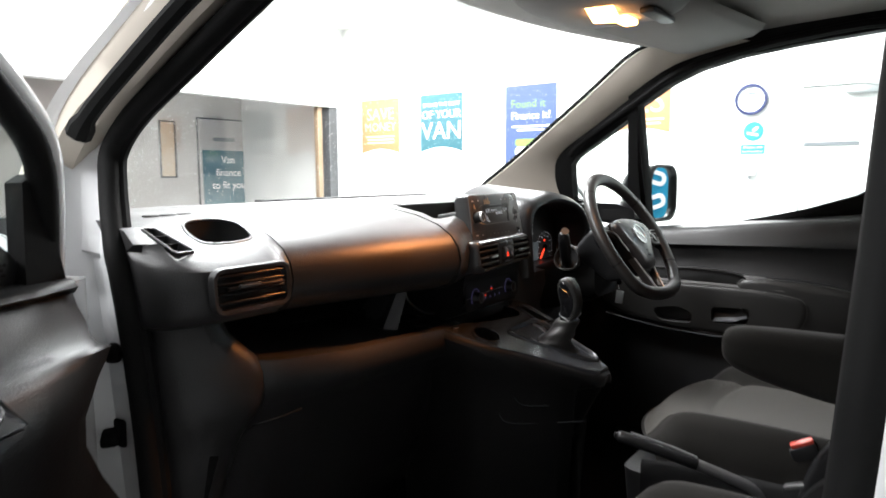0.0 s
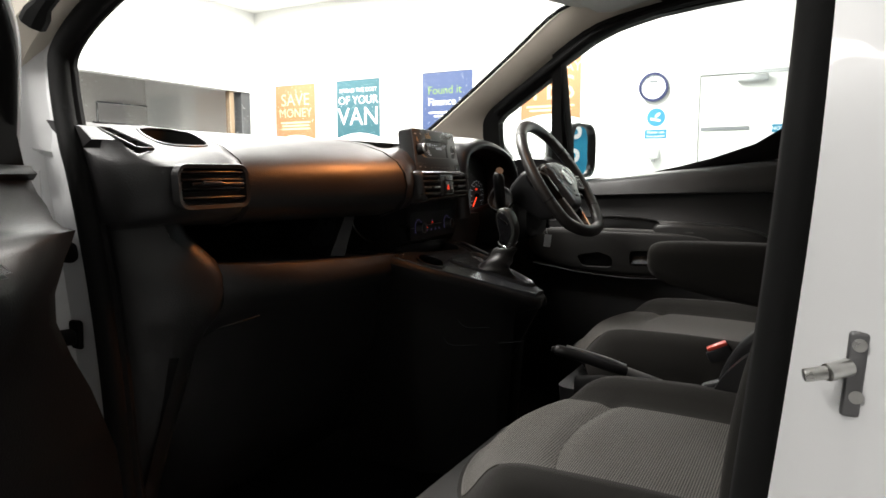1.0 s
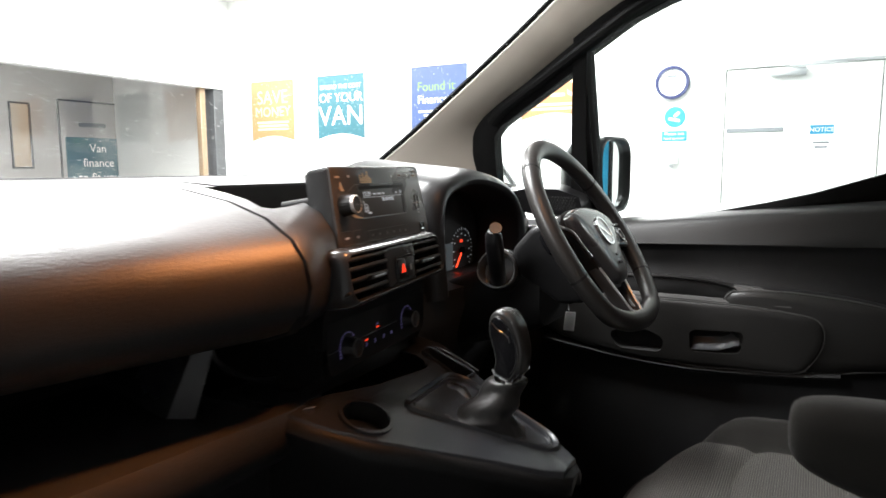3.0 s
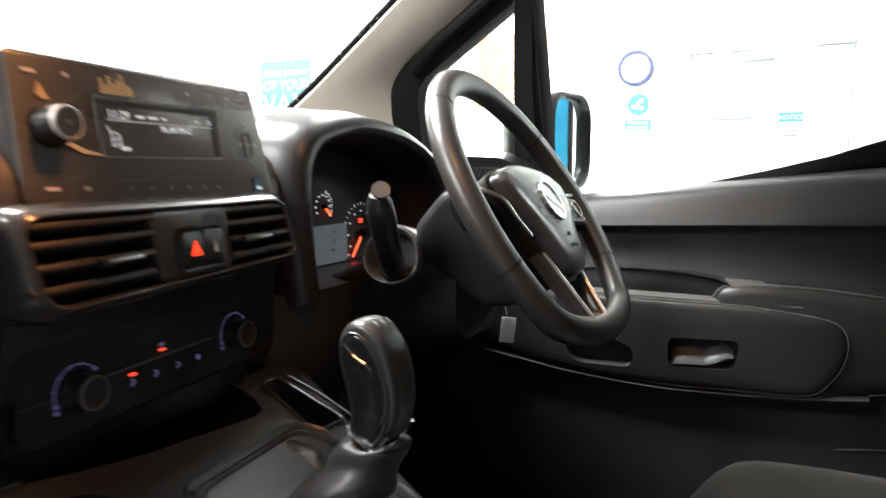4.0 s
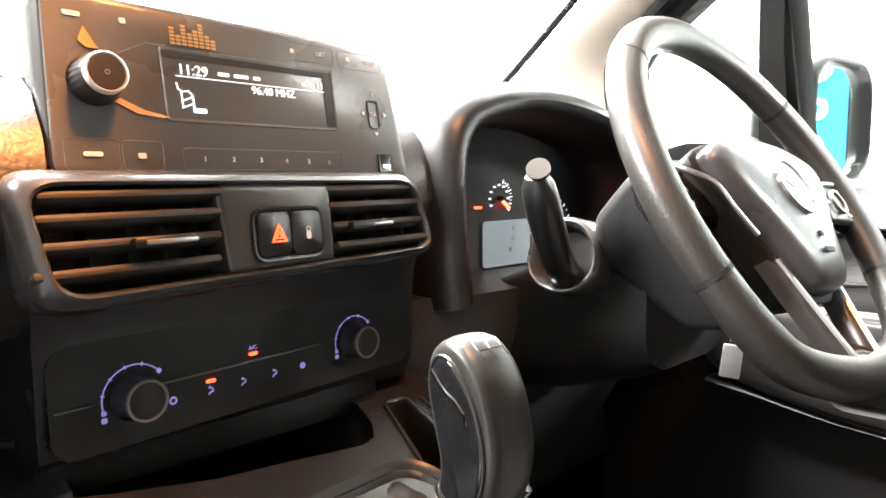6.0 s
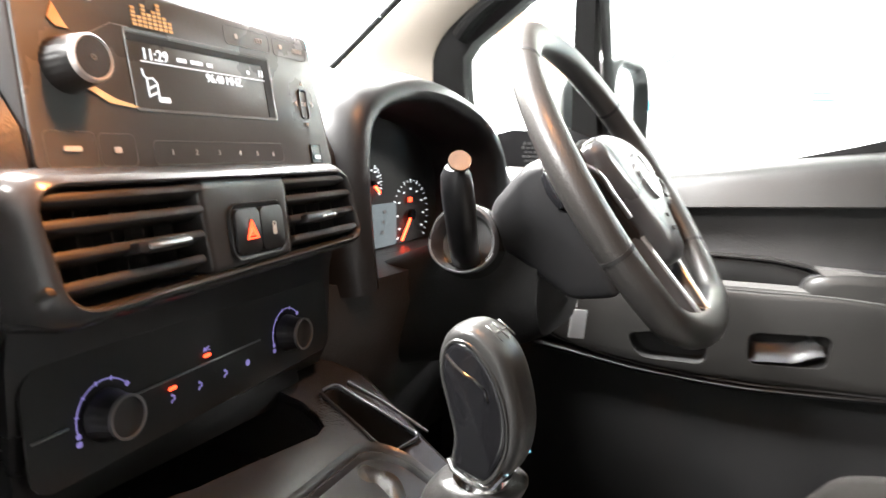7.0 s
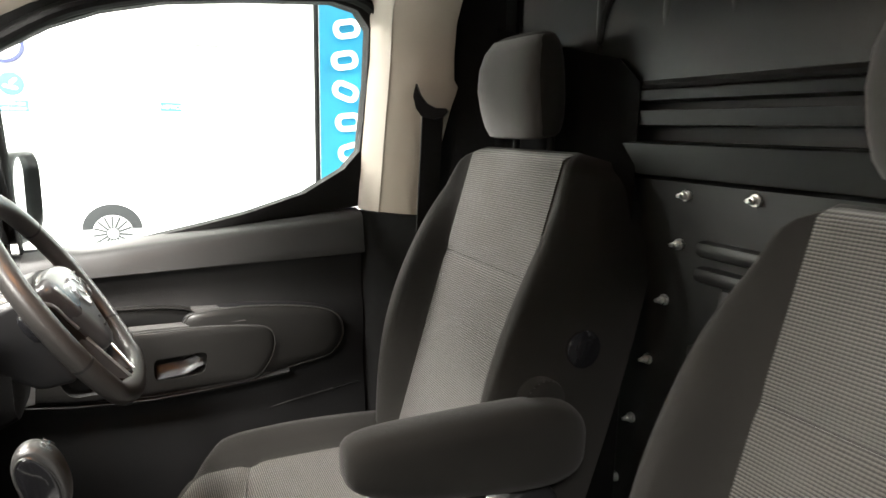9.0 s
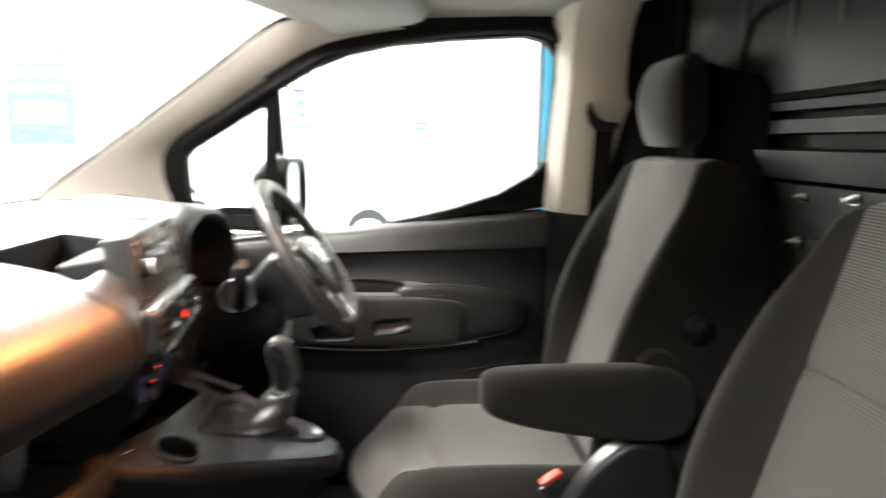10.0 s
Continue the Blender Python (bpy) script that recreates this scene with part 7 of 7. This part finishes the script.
part("armrest_ledge", loft([[(0.735, y, z - 0.003), (0.735, y, z + 0.006), (0.7135, y, z + 0.0042), (0.7085, y, z + 0.001), (0.7085, y, z - 0.003)] for y, z in ((0.58, 0.984), (0.50, 0.989), (0.42, 0.990), (0.30, 0.9905), (0.193, 0.990), (0.12, 0.9845))]), M_LIT_EDGE, dd, "satin armrest ledge, pale with painted-in window light", sharp=50)
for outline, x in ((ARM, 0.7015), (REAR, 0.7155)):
    part("panel_seam", tube([(x, v.x, v.y) for v in spline([(y, z, 0) for y, z in outline], 4, True)], 0.0011, 6, closed=True, up=(1, 0, 0)), M_LIT_EDGE, dd, "thin panel edge, pale as a painted highlight")
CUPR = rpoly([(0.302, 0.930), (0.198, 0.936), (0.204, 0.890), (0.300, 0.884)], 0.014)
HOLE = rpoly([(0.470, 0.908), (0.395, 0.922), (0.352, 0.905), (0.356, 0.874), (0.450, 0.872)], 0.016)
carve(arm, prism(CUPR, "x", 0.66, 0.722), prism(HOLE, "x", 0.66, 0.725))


# the cups are near black inside, shade given by colour
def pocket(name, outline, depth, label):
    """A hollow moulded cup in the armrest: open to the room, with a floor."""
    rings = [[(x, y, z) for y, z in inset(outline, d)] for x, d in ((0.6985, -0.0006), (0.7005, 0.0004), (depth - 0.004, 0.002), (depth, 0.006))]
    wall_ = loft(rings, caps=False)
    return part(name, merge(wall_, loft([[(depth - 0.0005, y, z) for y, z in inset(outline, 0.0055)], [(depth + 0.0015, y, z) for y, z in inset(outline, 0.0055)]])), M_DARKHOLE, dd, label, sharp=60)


rc = pocket("release_cup", CUPR, 0.7205, "shade-dark release recess")
pocket("pull_hole", HOLE, 0.7235, "shade-dark hole of the door pull")
rows = []
for k in range(13):
    u = k / 12
    y = 0.297 - 0.090 * u
    rise = 0.016 * smooth01((u - 0.55) / 0.45) + 0.003 * u
    rows.append([(0.6965 + 0.0205 * w, y, 0.8885 + rise + 0.024 * w ** 1.6 + 0.002 * math.sin(math.pi * u)) for w in (0.0, 0.25, 0.5, 0.75, 1.0)])
lever = loft(rows, closed=False)
bmesh.ops.solidify(lever, geom=lever.faces[:], thickness=0.003)
part("release_lever", lever, M_RELEASE, rc, "dull silver scooped release lever", sharp=60)
part("pocket_lip", loft([[(0.730, y, z + 0.004), (0.706, y, z + 0.004), (0.702, y, z - 0.001), (0.704, y, z - 0.006), (0.730, y, z - 0.010)] for y, z in ((0.62, 0.872), (0.56, 0.866), (0.46, 0.853), (0.36, 0.847), (0.30, 0.846), (0.20, 0.851), (0.11, 0.858), (0.03, 0.868))]), M_DOORTRIM, dd, "rounded pocket lip", sharp=60)
for za, zb in ((0.763, 0.807),):
    part("trim_seam", tube(spline([(0.738, -0.14, zb), (0.733, 0.0, (za + zb) / 2 + 0.004), (0.737, 0.14, za)], 4), 0.0016, 6), M_SMOOTH, dd)

# window: black frame, bar, glass
MAIN = [(0.530, 1.508), (0.437, 1.560), (0.354, 1.592), (0.246, 1.616), (0.110, 1.631), (-0.068, 1.643), (-0.118, 1.632), (-0.146, 1.599), (-0.150, 1.492), (-0.146, 1.345), (-0.113, 1.304), (-0.026, 1.250), (0.093, 1.210), (0.180, 1.188), (0.30, 1.162), (0.42, 1.146), (0.525, 1.142)]
QUART = [(0.560, 1.474), (0.66, 1.415), (0.752, 1.360), (0.772, 1.338), (0.776, 1.30), (0.778, 1.226), (0.70, 1.205), (0.590, 1.190), (0.575, 1.33)]


OUTER = [(0.545, 1.535), (0.44, 1.590), (0.354, 1.618), (0.246, 1.640), (0.110, 1.655), (-0.080, 1.667), (-0.140, 1.658), (-0.172, 1.612), (-0.172, 1.492), (-0.168, 1.335), (-0.166, 1.26), (-0.164, 1.22), (0.093, 1.180), (0.180, 1.165), (0.30, 1.145), (0.42, 1.125), (0.525, 1.12)]
part("window_frame", loft([[dside(y, z, -0.012) for y, z in MAIN], [dside(y, z, -0.020) for y, z in [(a[0] * 0.4 + b[0] * 0.6, a[1] * 0.4 + b[1] * 0.6) for a, b in zip(MAIN, OUTER)]], [dside(y, z, -0.016) for y, z in OUTER], [dside(y, z, 0.03) for y, z in OUTER], [dside(y, z, 0.03) for y, z in MAIN]], loop=True, caps=False), M_RUBBER, dd, "black window frame", sharp=40)
QOUT = [(0.560, 1.528), (0.68, 1.452), (0.80, 1.385), (0.828, 1.35), (0.835, 1.30), (0.835, 1.19), (0.70, 1.15), (0.575, 1.14), (0.555, 1.33)]
part("quarter_frame", loft([[dside(y, z, -0.012) for y, z in QUART], [dside(y, z, -0.018) for y, z in [(a[0] * 0.4 + b[0] * 0.6, a[1] * 0.4 + b[1] * 0.6) for a, b in zip(QUART, QOUT)]], [dside(y, z, -0.014) for y, z in QOUT], [dside(y, z, 0.03) for y, z in QOUT], [dside(y, z, 0.03) for y, z in QUART]], loop=True, caps=False), M_RUBBER, dd, "black quarter-light frame", sharp=40)
part("divider_bar", loft([[dside(y, z, a) for y, z in ((0.530, 1.52), (0.562, 1.50), (0.578, 1.33), (0.592, 1.14), (0.545, 1.13), (0.545, 1.33))] for a in (-0.022, 0.02)]), M_RUBBER, dd, "black divider bar")
gl = part("window_pane", loft([[dside(y, z, 0.004) for y, z in MAIN], [dside(y, z, 0.008) for y, z in MAIN]]), M_DOORGLASS, dd, "clear door glass")
gq = part("quarter_pane", loft([[dside(y, z, 0.004) for y, z in QUART], [dside(y, z, 0.008) for y, z in QUART]]), M_DOORGLASS, dd, "clear quarter-light glass")
gl.visible_shadow = gq.visible_shadow = False
# tweeter cover at the foot of the quarter light
part("tweeter_cover", loft([[dside(y, z, -0.018) for y, z in ((0.70, 1.15), (0.60, 1.145), (0.54, 1.165), (0.545, 1.20), (0.60, 1.222), (0.68, 1.225), (0.76, 1.21))], [dside(y, z, -0.05) for y, z in ((0.69, 1.155), (0.60, 1.152), (0.555, 1.168), (0.56, 1.195), (0.61, 1.212), (0.68, 1.215), (0.75, 1.20))]]), M_SMOOTH, dd, "black tweeter cover", sharp=60)
part("tweeter_mesh", merge(*[cyl(dside(0.57 + 0.008 * i + 0.004 * (j % 2), 1.165 + 0.007 * j, -0.0505), dside(0.57 + 0.008 * i + 0.004 * (j % 2), 1.165 + 0.007 * j, -0.0515), 0.0028, n=6) for i in range(12) for j in range(5)]), M_DARKHOLE, dd, "fine tweeter mesh")
part("door_skin", loft([[(0.90, y, 1.13), (0.915, y, 0.9), (0.90, y, 0.45), (0.88, y, 0.45), (0.88, y, 1.13)] for y in (-0.17, 0.3, 0.8)]), M_WHITE, dd, "white outer skin")
# door mirror
def mirror_ring(k, dy, r=0.05, turn=0.161):
    return [(0.905 + u * k, 0.532 + dy - turn * u * k, 1.244 + v * k) for u, v in rrect(0.172, 0.182, r, 6)]


mr = part("mirror_housing", loft([mirror_ring(0.88, 0.010), mirror_ring(0.91, -0.014), mirror_ring(0.94, -0.017), mirror_ring(1.0, -0.015), mirror_ring(1.02, -0.004), mirror_ring(1.02, 0.03), mirror_ring(0.92, 0.07), mirror_ring(0.6, 0.10)]), M_SMOOTH, dd, "black door mirror housing", sharp=60)
part("mirror_pane", loft([mirror_ring(0.90, 0.0025, 0.045), mirror_ring(0.90, -0.0005, 0.045)]), M_MIRROR, mr, "mirror glass reflecting the showroom")
part("mirror_arm", tube([(0.80, 0.60, 1.16), (0.87, 0.59, 1.17), (0.93, 0.58, 1.18)], 0.022, 10), M_SMOOTH, dd)

# belt on the driver's centre pillar
bl = thing("seat_belt", "black seat belt hanging from its pillar anchor", "seat belt", (0.56, -0.25, 0.6))
part("anchor_cover", loft([[(0.548 - 0.016 * a, y + 0.010 * a, z) for y, z in ((-0.203, 1.483), (-0.212, 1.462), (-0.226, 1.446), (-0.245, 1.438), (-0.268, 1.438), (-0.273, 1.432), (-0.262, 1.421), (-0.240, 1.416), (-0.216, 1.420), (-0.203, 1.436), (-0.197, 1.460))] for a in (0.0, 0.8, 1.0)]), M_SMOOTH, bl, "black hooked anchor cover", sharp=50)
part("webbing", loft([[(0.548, -0.213, 1.425), (0.546, -0.258, 1.425), (0.543, -0.258, 1.425), (0.545, -0.213, 1.425)], [(0.568, -0.212, 1.20), (0.560, -0.254, 1.20), (0.557, -0.254, 1.20), (0.565, -0.212, 1.20)], [(0.585, -0.205, 0.75), (0.575, -0.248, 0.75), (0.572, -0.248, 0.75), (0.582, -0.205, 0.75)]]), M_RUBBER, bl, "black webbing")

# ---- overhead console, visors, mirror sensor ----
oc = thing("overhead_console", "grey overhead console with a lit warm reading lamp", "overhead console", (0, 0.40, 1.70))
part("housing", loft([[(0.0 + u, 0.40 + v, z) for u, v in rrect(w, d, 0.05, 6)] for z, w, d in ((1.712, 0.36, 0.34), (1.675, 0.33, 0.31), (1.628, 0.28, 0.26), (1.612, 0.22, 0.20))]), M_VISOR, oc, "pale grey moulded housing", sub=1, sharp=180)
part("lamp_lens", loft([[(x, y, z) for x, y, z in ((-0.076, 0.40, 1.622), (-0.034, 0.40, 1.600), (-0.030, 0.345, 1.596), (-0.070, 0.345, 1.617))], [(x - 0.006, y, z - 0.007) for x, y, z in ((-0.074, 0.396, 1.621), (-0.036, 0.396, 1.601), (-0.032, 0.349, 1.597), (-0.068, 0.349, 1.616))]]), M_DOME, oc, "glowing warm white lamp lens")
part("lamp_lens", rbox((0.03, 0.36, 1.607), (0.055, 0.03, 0.012), 0.004, 2), M_DOME, oc, "glowing warm white lamp lens")
part("microphone_grille", merge(*[cyl((-0.12 + 0.006 * i, 0.425 + 0.005 * j, 1.632), (-0.123 + 0.006 * i, 0.425 + 0.005 * j, 1.627), 0.002, n=6) for i in range(3) for j in range(4)]), M_DARKHOLE, oc)
part("switch", rbox((0.04, 0.30, 1.611), (0.12, 0.03, 0.012), 0.004, 2), M_DASH, oc)
area_lamp("reading_lamp", look((-0.03, 0.333, 1.583), (-0.42, 0.60, 1.06)), 0.07, 0.06, DOME_WATTS, (1.0, 0.35, 0.10), 56)
area_lamp("reading_lamp", look((0.06, 0.318, 1.592), (0.22, 0.50, 1.1)), 0.05, 0.03, 0.10, (1.0, 0.35, 0.10), 110)
oc.location += Vector((0.030, -0.042, 0.002))
for s, nm in ((1, "driver's"), (-1, "passenger's")):
    vs = thing("sun_visor", "pale grey folded-up sun visor under the headlining", "sun visor", (s * 0.40, 0.40, 1.66), "sun visors")
    part("flap", loft([[(s * x, y, z) for x, y, z in ((0.17, 0.50, 1.664), (0.60, 0.40, 1.640), (0.63, 0.36, 1.642), (0.62, 0.20, 1.668), (0.58, 0.17, 1.673), (0.20, 0.24, 1.682), (0.16, 0.30, 1.680))], [(s * x, y, z - 0.018) for x, y, z in ((0.18, 0.49, 1.666), (0.595, 0.39, 1.644), (0.62, 0.355, 1.646), (0.61, 0.205, 1.670), (0.575, 0.18, 1.675), (0.205, 0.25, 1.684), (0.17, 0.30, 1.682))]]), M_VISOR, vs, sharp=60)
    part("pivot", cyl((s * 0.60, 0.41, 1.655), (s * 0.62, 0.42, 1.665), 0.010, n=12), M_VISOR, vs)
sb = thing("screen_sensor", "pale grey sensor box at the top of the windscreen", "sensor box", (0, 0.68, 1.62))
part("cover", loft([[(u, y, z) for u, y, z in ((-0.07 * k, 0.69, 1.682), (0.07 * k, 0.69, 1.682), (0.06 * k, 0.755, 1.632), (-0.06 * k, 0.755, 1.632))] if k > 0.9 else [(u, y, z) for u, y, z in ((-0.06, 0.68, 1.668), (0.06, 0.68, 1.668), (0.05, 0.74, 1.622), (-0.05, 0.74, 1.622))] for k in (1.0, 0.8)]), M_FROST, sb, sharp=40)
sb.location.x += 0.075
sb.location.z += 0.012

# ---- open passenger door ----
PH, OPEN = Vector((-0.85, 0.74, 0.0)), 65
PM = Matrix.Translation(PH) @ pose(0, 0, 0, 0, 0, -OPEN)     # local -y runs along the door, +x is its inner side
pd = thing("passenger_door", "wide open white passenger door with black trim", "car door", (PH.x, PH.y, 0.5))


def pdp(name, bm, mat, label="", parent=None, sharp=45):
    return part(name, moved(bm, PM), mat, parent or pd, label, sharp=sharp)


pdp("door_skin", loft([[(-0.055, y, 1.17), (-0.065, y, 0.9), (-0.05, y, 0.45), (0.0, y, 0.45), (0.005, y, 1.17)] for y in (0.0, -0.5, -1.0)]), M_WHITE, "white outer skin")
# front edge of the trim: (height, along the door, proud of the hinge line)
EDGE = [(1.176, -0.018, 0.030), (1.160, -0.022, 0.050), (1.142, -0.030, 0.064), (1.126, -0.036, 0.080), (1.110, -0.048, 0.096), (1.101, -0.052, 0.110), (1.096, -0.042, 0.120), (1.082, -0.054, 0.122), (1.066, -0.074, 0.126), (1.048, -0.090, 0.130), (1.028, -0.108, 0.134), (0.995, -0.112, 0.136), (0.95, -0.092, 0.138), (0.90, -0.062, 0.14), (0.80, -0.015, 0.14), (0.65, 0.02, 0.13), (0.48, 0.03, 0.10)]
pdp("door_edge", loft([[(-0.05, 0.02, z), (0.025, 0.024, z), (0.040, 0.0, z), (0.045, -0.10, z), (-0.05, -0.12, z)] for z in (0.46, 0.8, 1.0, 1.06, 1.12, 1.17)]), M_WHITE, "white painted door edge")
BULGE = [0.0, 0.010, 0.008, 0.004, 0.0, 0.002, 0.008, 0.016, 0.022, 0.026, 0.026, 0.018, 0.008, 0.006, 0.010, 0.012, 0.0]
rows = []
for s in (0.0, 0.006, 0.025, 0.06, 0.11, 0.18, 0.28, 0.45, 0.80):
    k = smooth01(s / 0.14)
    fade = 1 - smooth01(s / 0.25)
    rows.append([(x - 0.012 * (1 - smooth01(s / 0.008)) + b * k, e * fade - 0.09 * (1 - fade) - s, z) for (z, e, x), b in zip(EDGE, BULGE)] + [(0.0, -0.09 - s, 0.48), (0.0, -0.09 - s, 1.176)])
pdp("door_trim", loft(rows), M_PTRIM, "black moulded door trim", sharp=50)
pdp("belt_strip", loft([[(0.02, y, 1.180), (0.052 + 0.006 * k, y, 1.176), (0.060 + 0.006 * k, y, 1.166), (0.054, y, 1.158), (0.02, y, 1.158)] for y, k in ((-0.03, 0.0), (-0.10, 1.0), (-0.4, 1.0), (-0.90, 1.0))]), M_SMOOTH, "black belt moulding")
WP = PM @ pose(0.152, -0.340, 1.088, -52, 0, 90)
sp = part("switch_panel", plate(WP, 0.19, 0.050, 0.006, 0.028, 6, 0.002), M_SMOOTH, pd, "window switch panel")
part("switch_rim", tube([WP @ Vector((u, -0.0065, v)) for u, v in rrect(0.178, 0.040, 0.019, 6)], 0.0026, 8, closed=True, up=(0.3, 0.3, 1)), M_SMOOTH, sp)
for cx in (0.026, -0.012):
    part("switch", moved(rbox((cx, -0.010, 0.0), (0.030, 0.012, 0.028), 0.005, 3, (12, 0, 0)), WP), M_SMOOTH, sp, "black window switch")
    part("switch_edge", moved(rbox((cx, -0.0165, 0.006), (0.029, 0.004, 0.007), 0.0018, 2), WP), M_SILVER, sp, "silver switch edge")
part("pocket_bulge", moved(loft([[(0.110 + k * 0.058, -0.415 + u, 0.912 + v) for u, v in rrect(w, h, 0.09, 6)] for k, w, h in ((0.0, 0.36, 0.29), (0.7, 0.34, 0.27), (0.95, 0.31, 0.24), (1.0, 0.27, 0.20))]), PM), M_PTRIM, pd, "rounded pocket moulding", sharp=70)
# sash and glass
sash = [(-0.035, 1.16), (-0.055, 1.26), (-0.08, 1.335), (-0.14, 1.395), (-0.24, 1.47), (-0.36, 1.555), (-0.52, 1.625), (-0.85, 1.645), (-0.94, 1.60), (-0.95, 1.18)]
sl = spline([(0.01 + 0.26 * (z - 1.18), y, z) for y, z in sash], 5)
pdp("sash", tube([(v.x - 0.004, v.y + 0.028, v.z + 0.016) for v in sl], 0.0145, 10), M_WHITE, "white window sash")
pdp("sash_seal", tube([(v.x + 0.006, v.y + 0.002, v.z + 0.000) for v in sl], 0.0175, 10), M_RUBBER, "black window seal")
pg = pdp("window_pane", loft([[(0.012 + 0.26 * (z - 1.18), y, z) for y, z in sash], [(0.016 + 0.26 * (z - 1.18), y, z) for y, z in sash]]), M_DOORGLASS, "rain-spotted door glass")
pg.visible_shadow = False
pdp("quarter_bar", tube([(0.02, -0.235, 1.18), (0.09, -0.245, 1.47)], 0.018, 8), M_RUBBER, "black divider bar")
TW = [(-0.046, 1.172), (-0.050, 1.178), (-0.075, 1.193), (-0.105, 1.219), (-0.140, 1.245), (-0.19, 1.260), (-0.25, 1.262), (-0.29, 1.24), (-0.30, 1.172)]
tc = pdp("tweeter_cover", loft([[(x + 0.22 * (z - 1.18), -0.17 + (y + 0.17) * k, 1.172 + (z - 1.172) * k) for y, z in TW] for x, k in ((0.006, 1.0), (0.020, 1.0), (0.026, 0.985), (0.028, 0.95))]), M_SMOOTH, "black tweeter cover", sharp=50)
part("tweeter_mesh", moved(merge(*[cyl((0.0285 + 0.22 * (0.012 + 0.0062 * j), -0.113 - 0.0068 * i - 0.0034 * (j % 2), 1.192 + 0.0062 * j), (0.0297 + 0.22 * (0.012 + 0.0062 * j), -0.113 - 0.0068 * i - 0.0034 * (j % 2), 1.192 + 0.0062 * j), 0.0024, n=6) for i in range(12) for j in range(8) if -0.113 - 0.0068 * i < -0.100 - 0.9 * 0.0062 * j]), PM), M_DARKHOLE, tc, "fine tweeter mesh")
part("sash_corner", moved(loft([[(x, y, z) for y, z in ((-0.03, 1.165), (-0.05, 1.25), (-0.07, 1.31), (-0.09, 1.30), (-0.095, 1.165))] for x in (0.02, 0.045)]), PM), M_RUBBER, pd)
ck = thing("door_check", "black door check strap and hinge on the pillar", "door hinge", (-0.775, 0.735, 0.92))
part("strap", rbox((-0.80, 0.722, 0.937), (0.06, 0.024, 0.016), 0.005, 2, (0, 0, 60)), M_RUBBER, ck)
part("bracket", rbox((-0.785, 0.722, 0.937), (0.012, 0.026, 0.042), 0.005, 2), M_RUBBER, ck)
part("hinge_bump", cyl((-0.782, 0.728, 1.055), (-0.797, 0.722, 1.055), 0.016, 0.013, n=20, bev=0.004), M_RUBBER, ck, "round rubber stop")
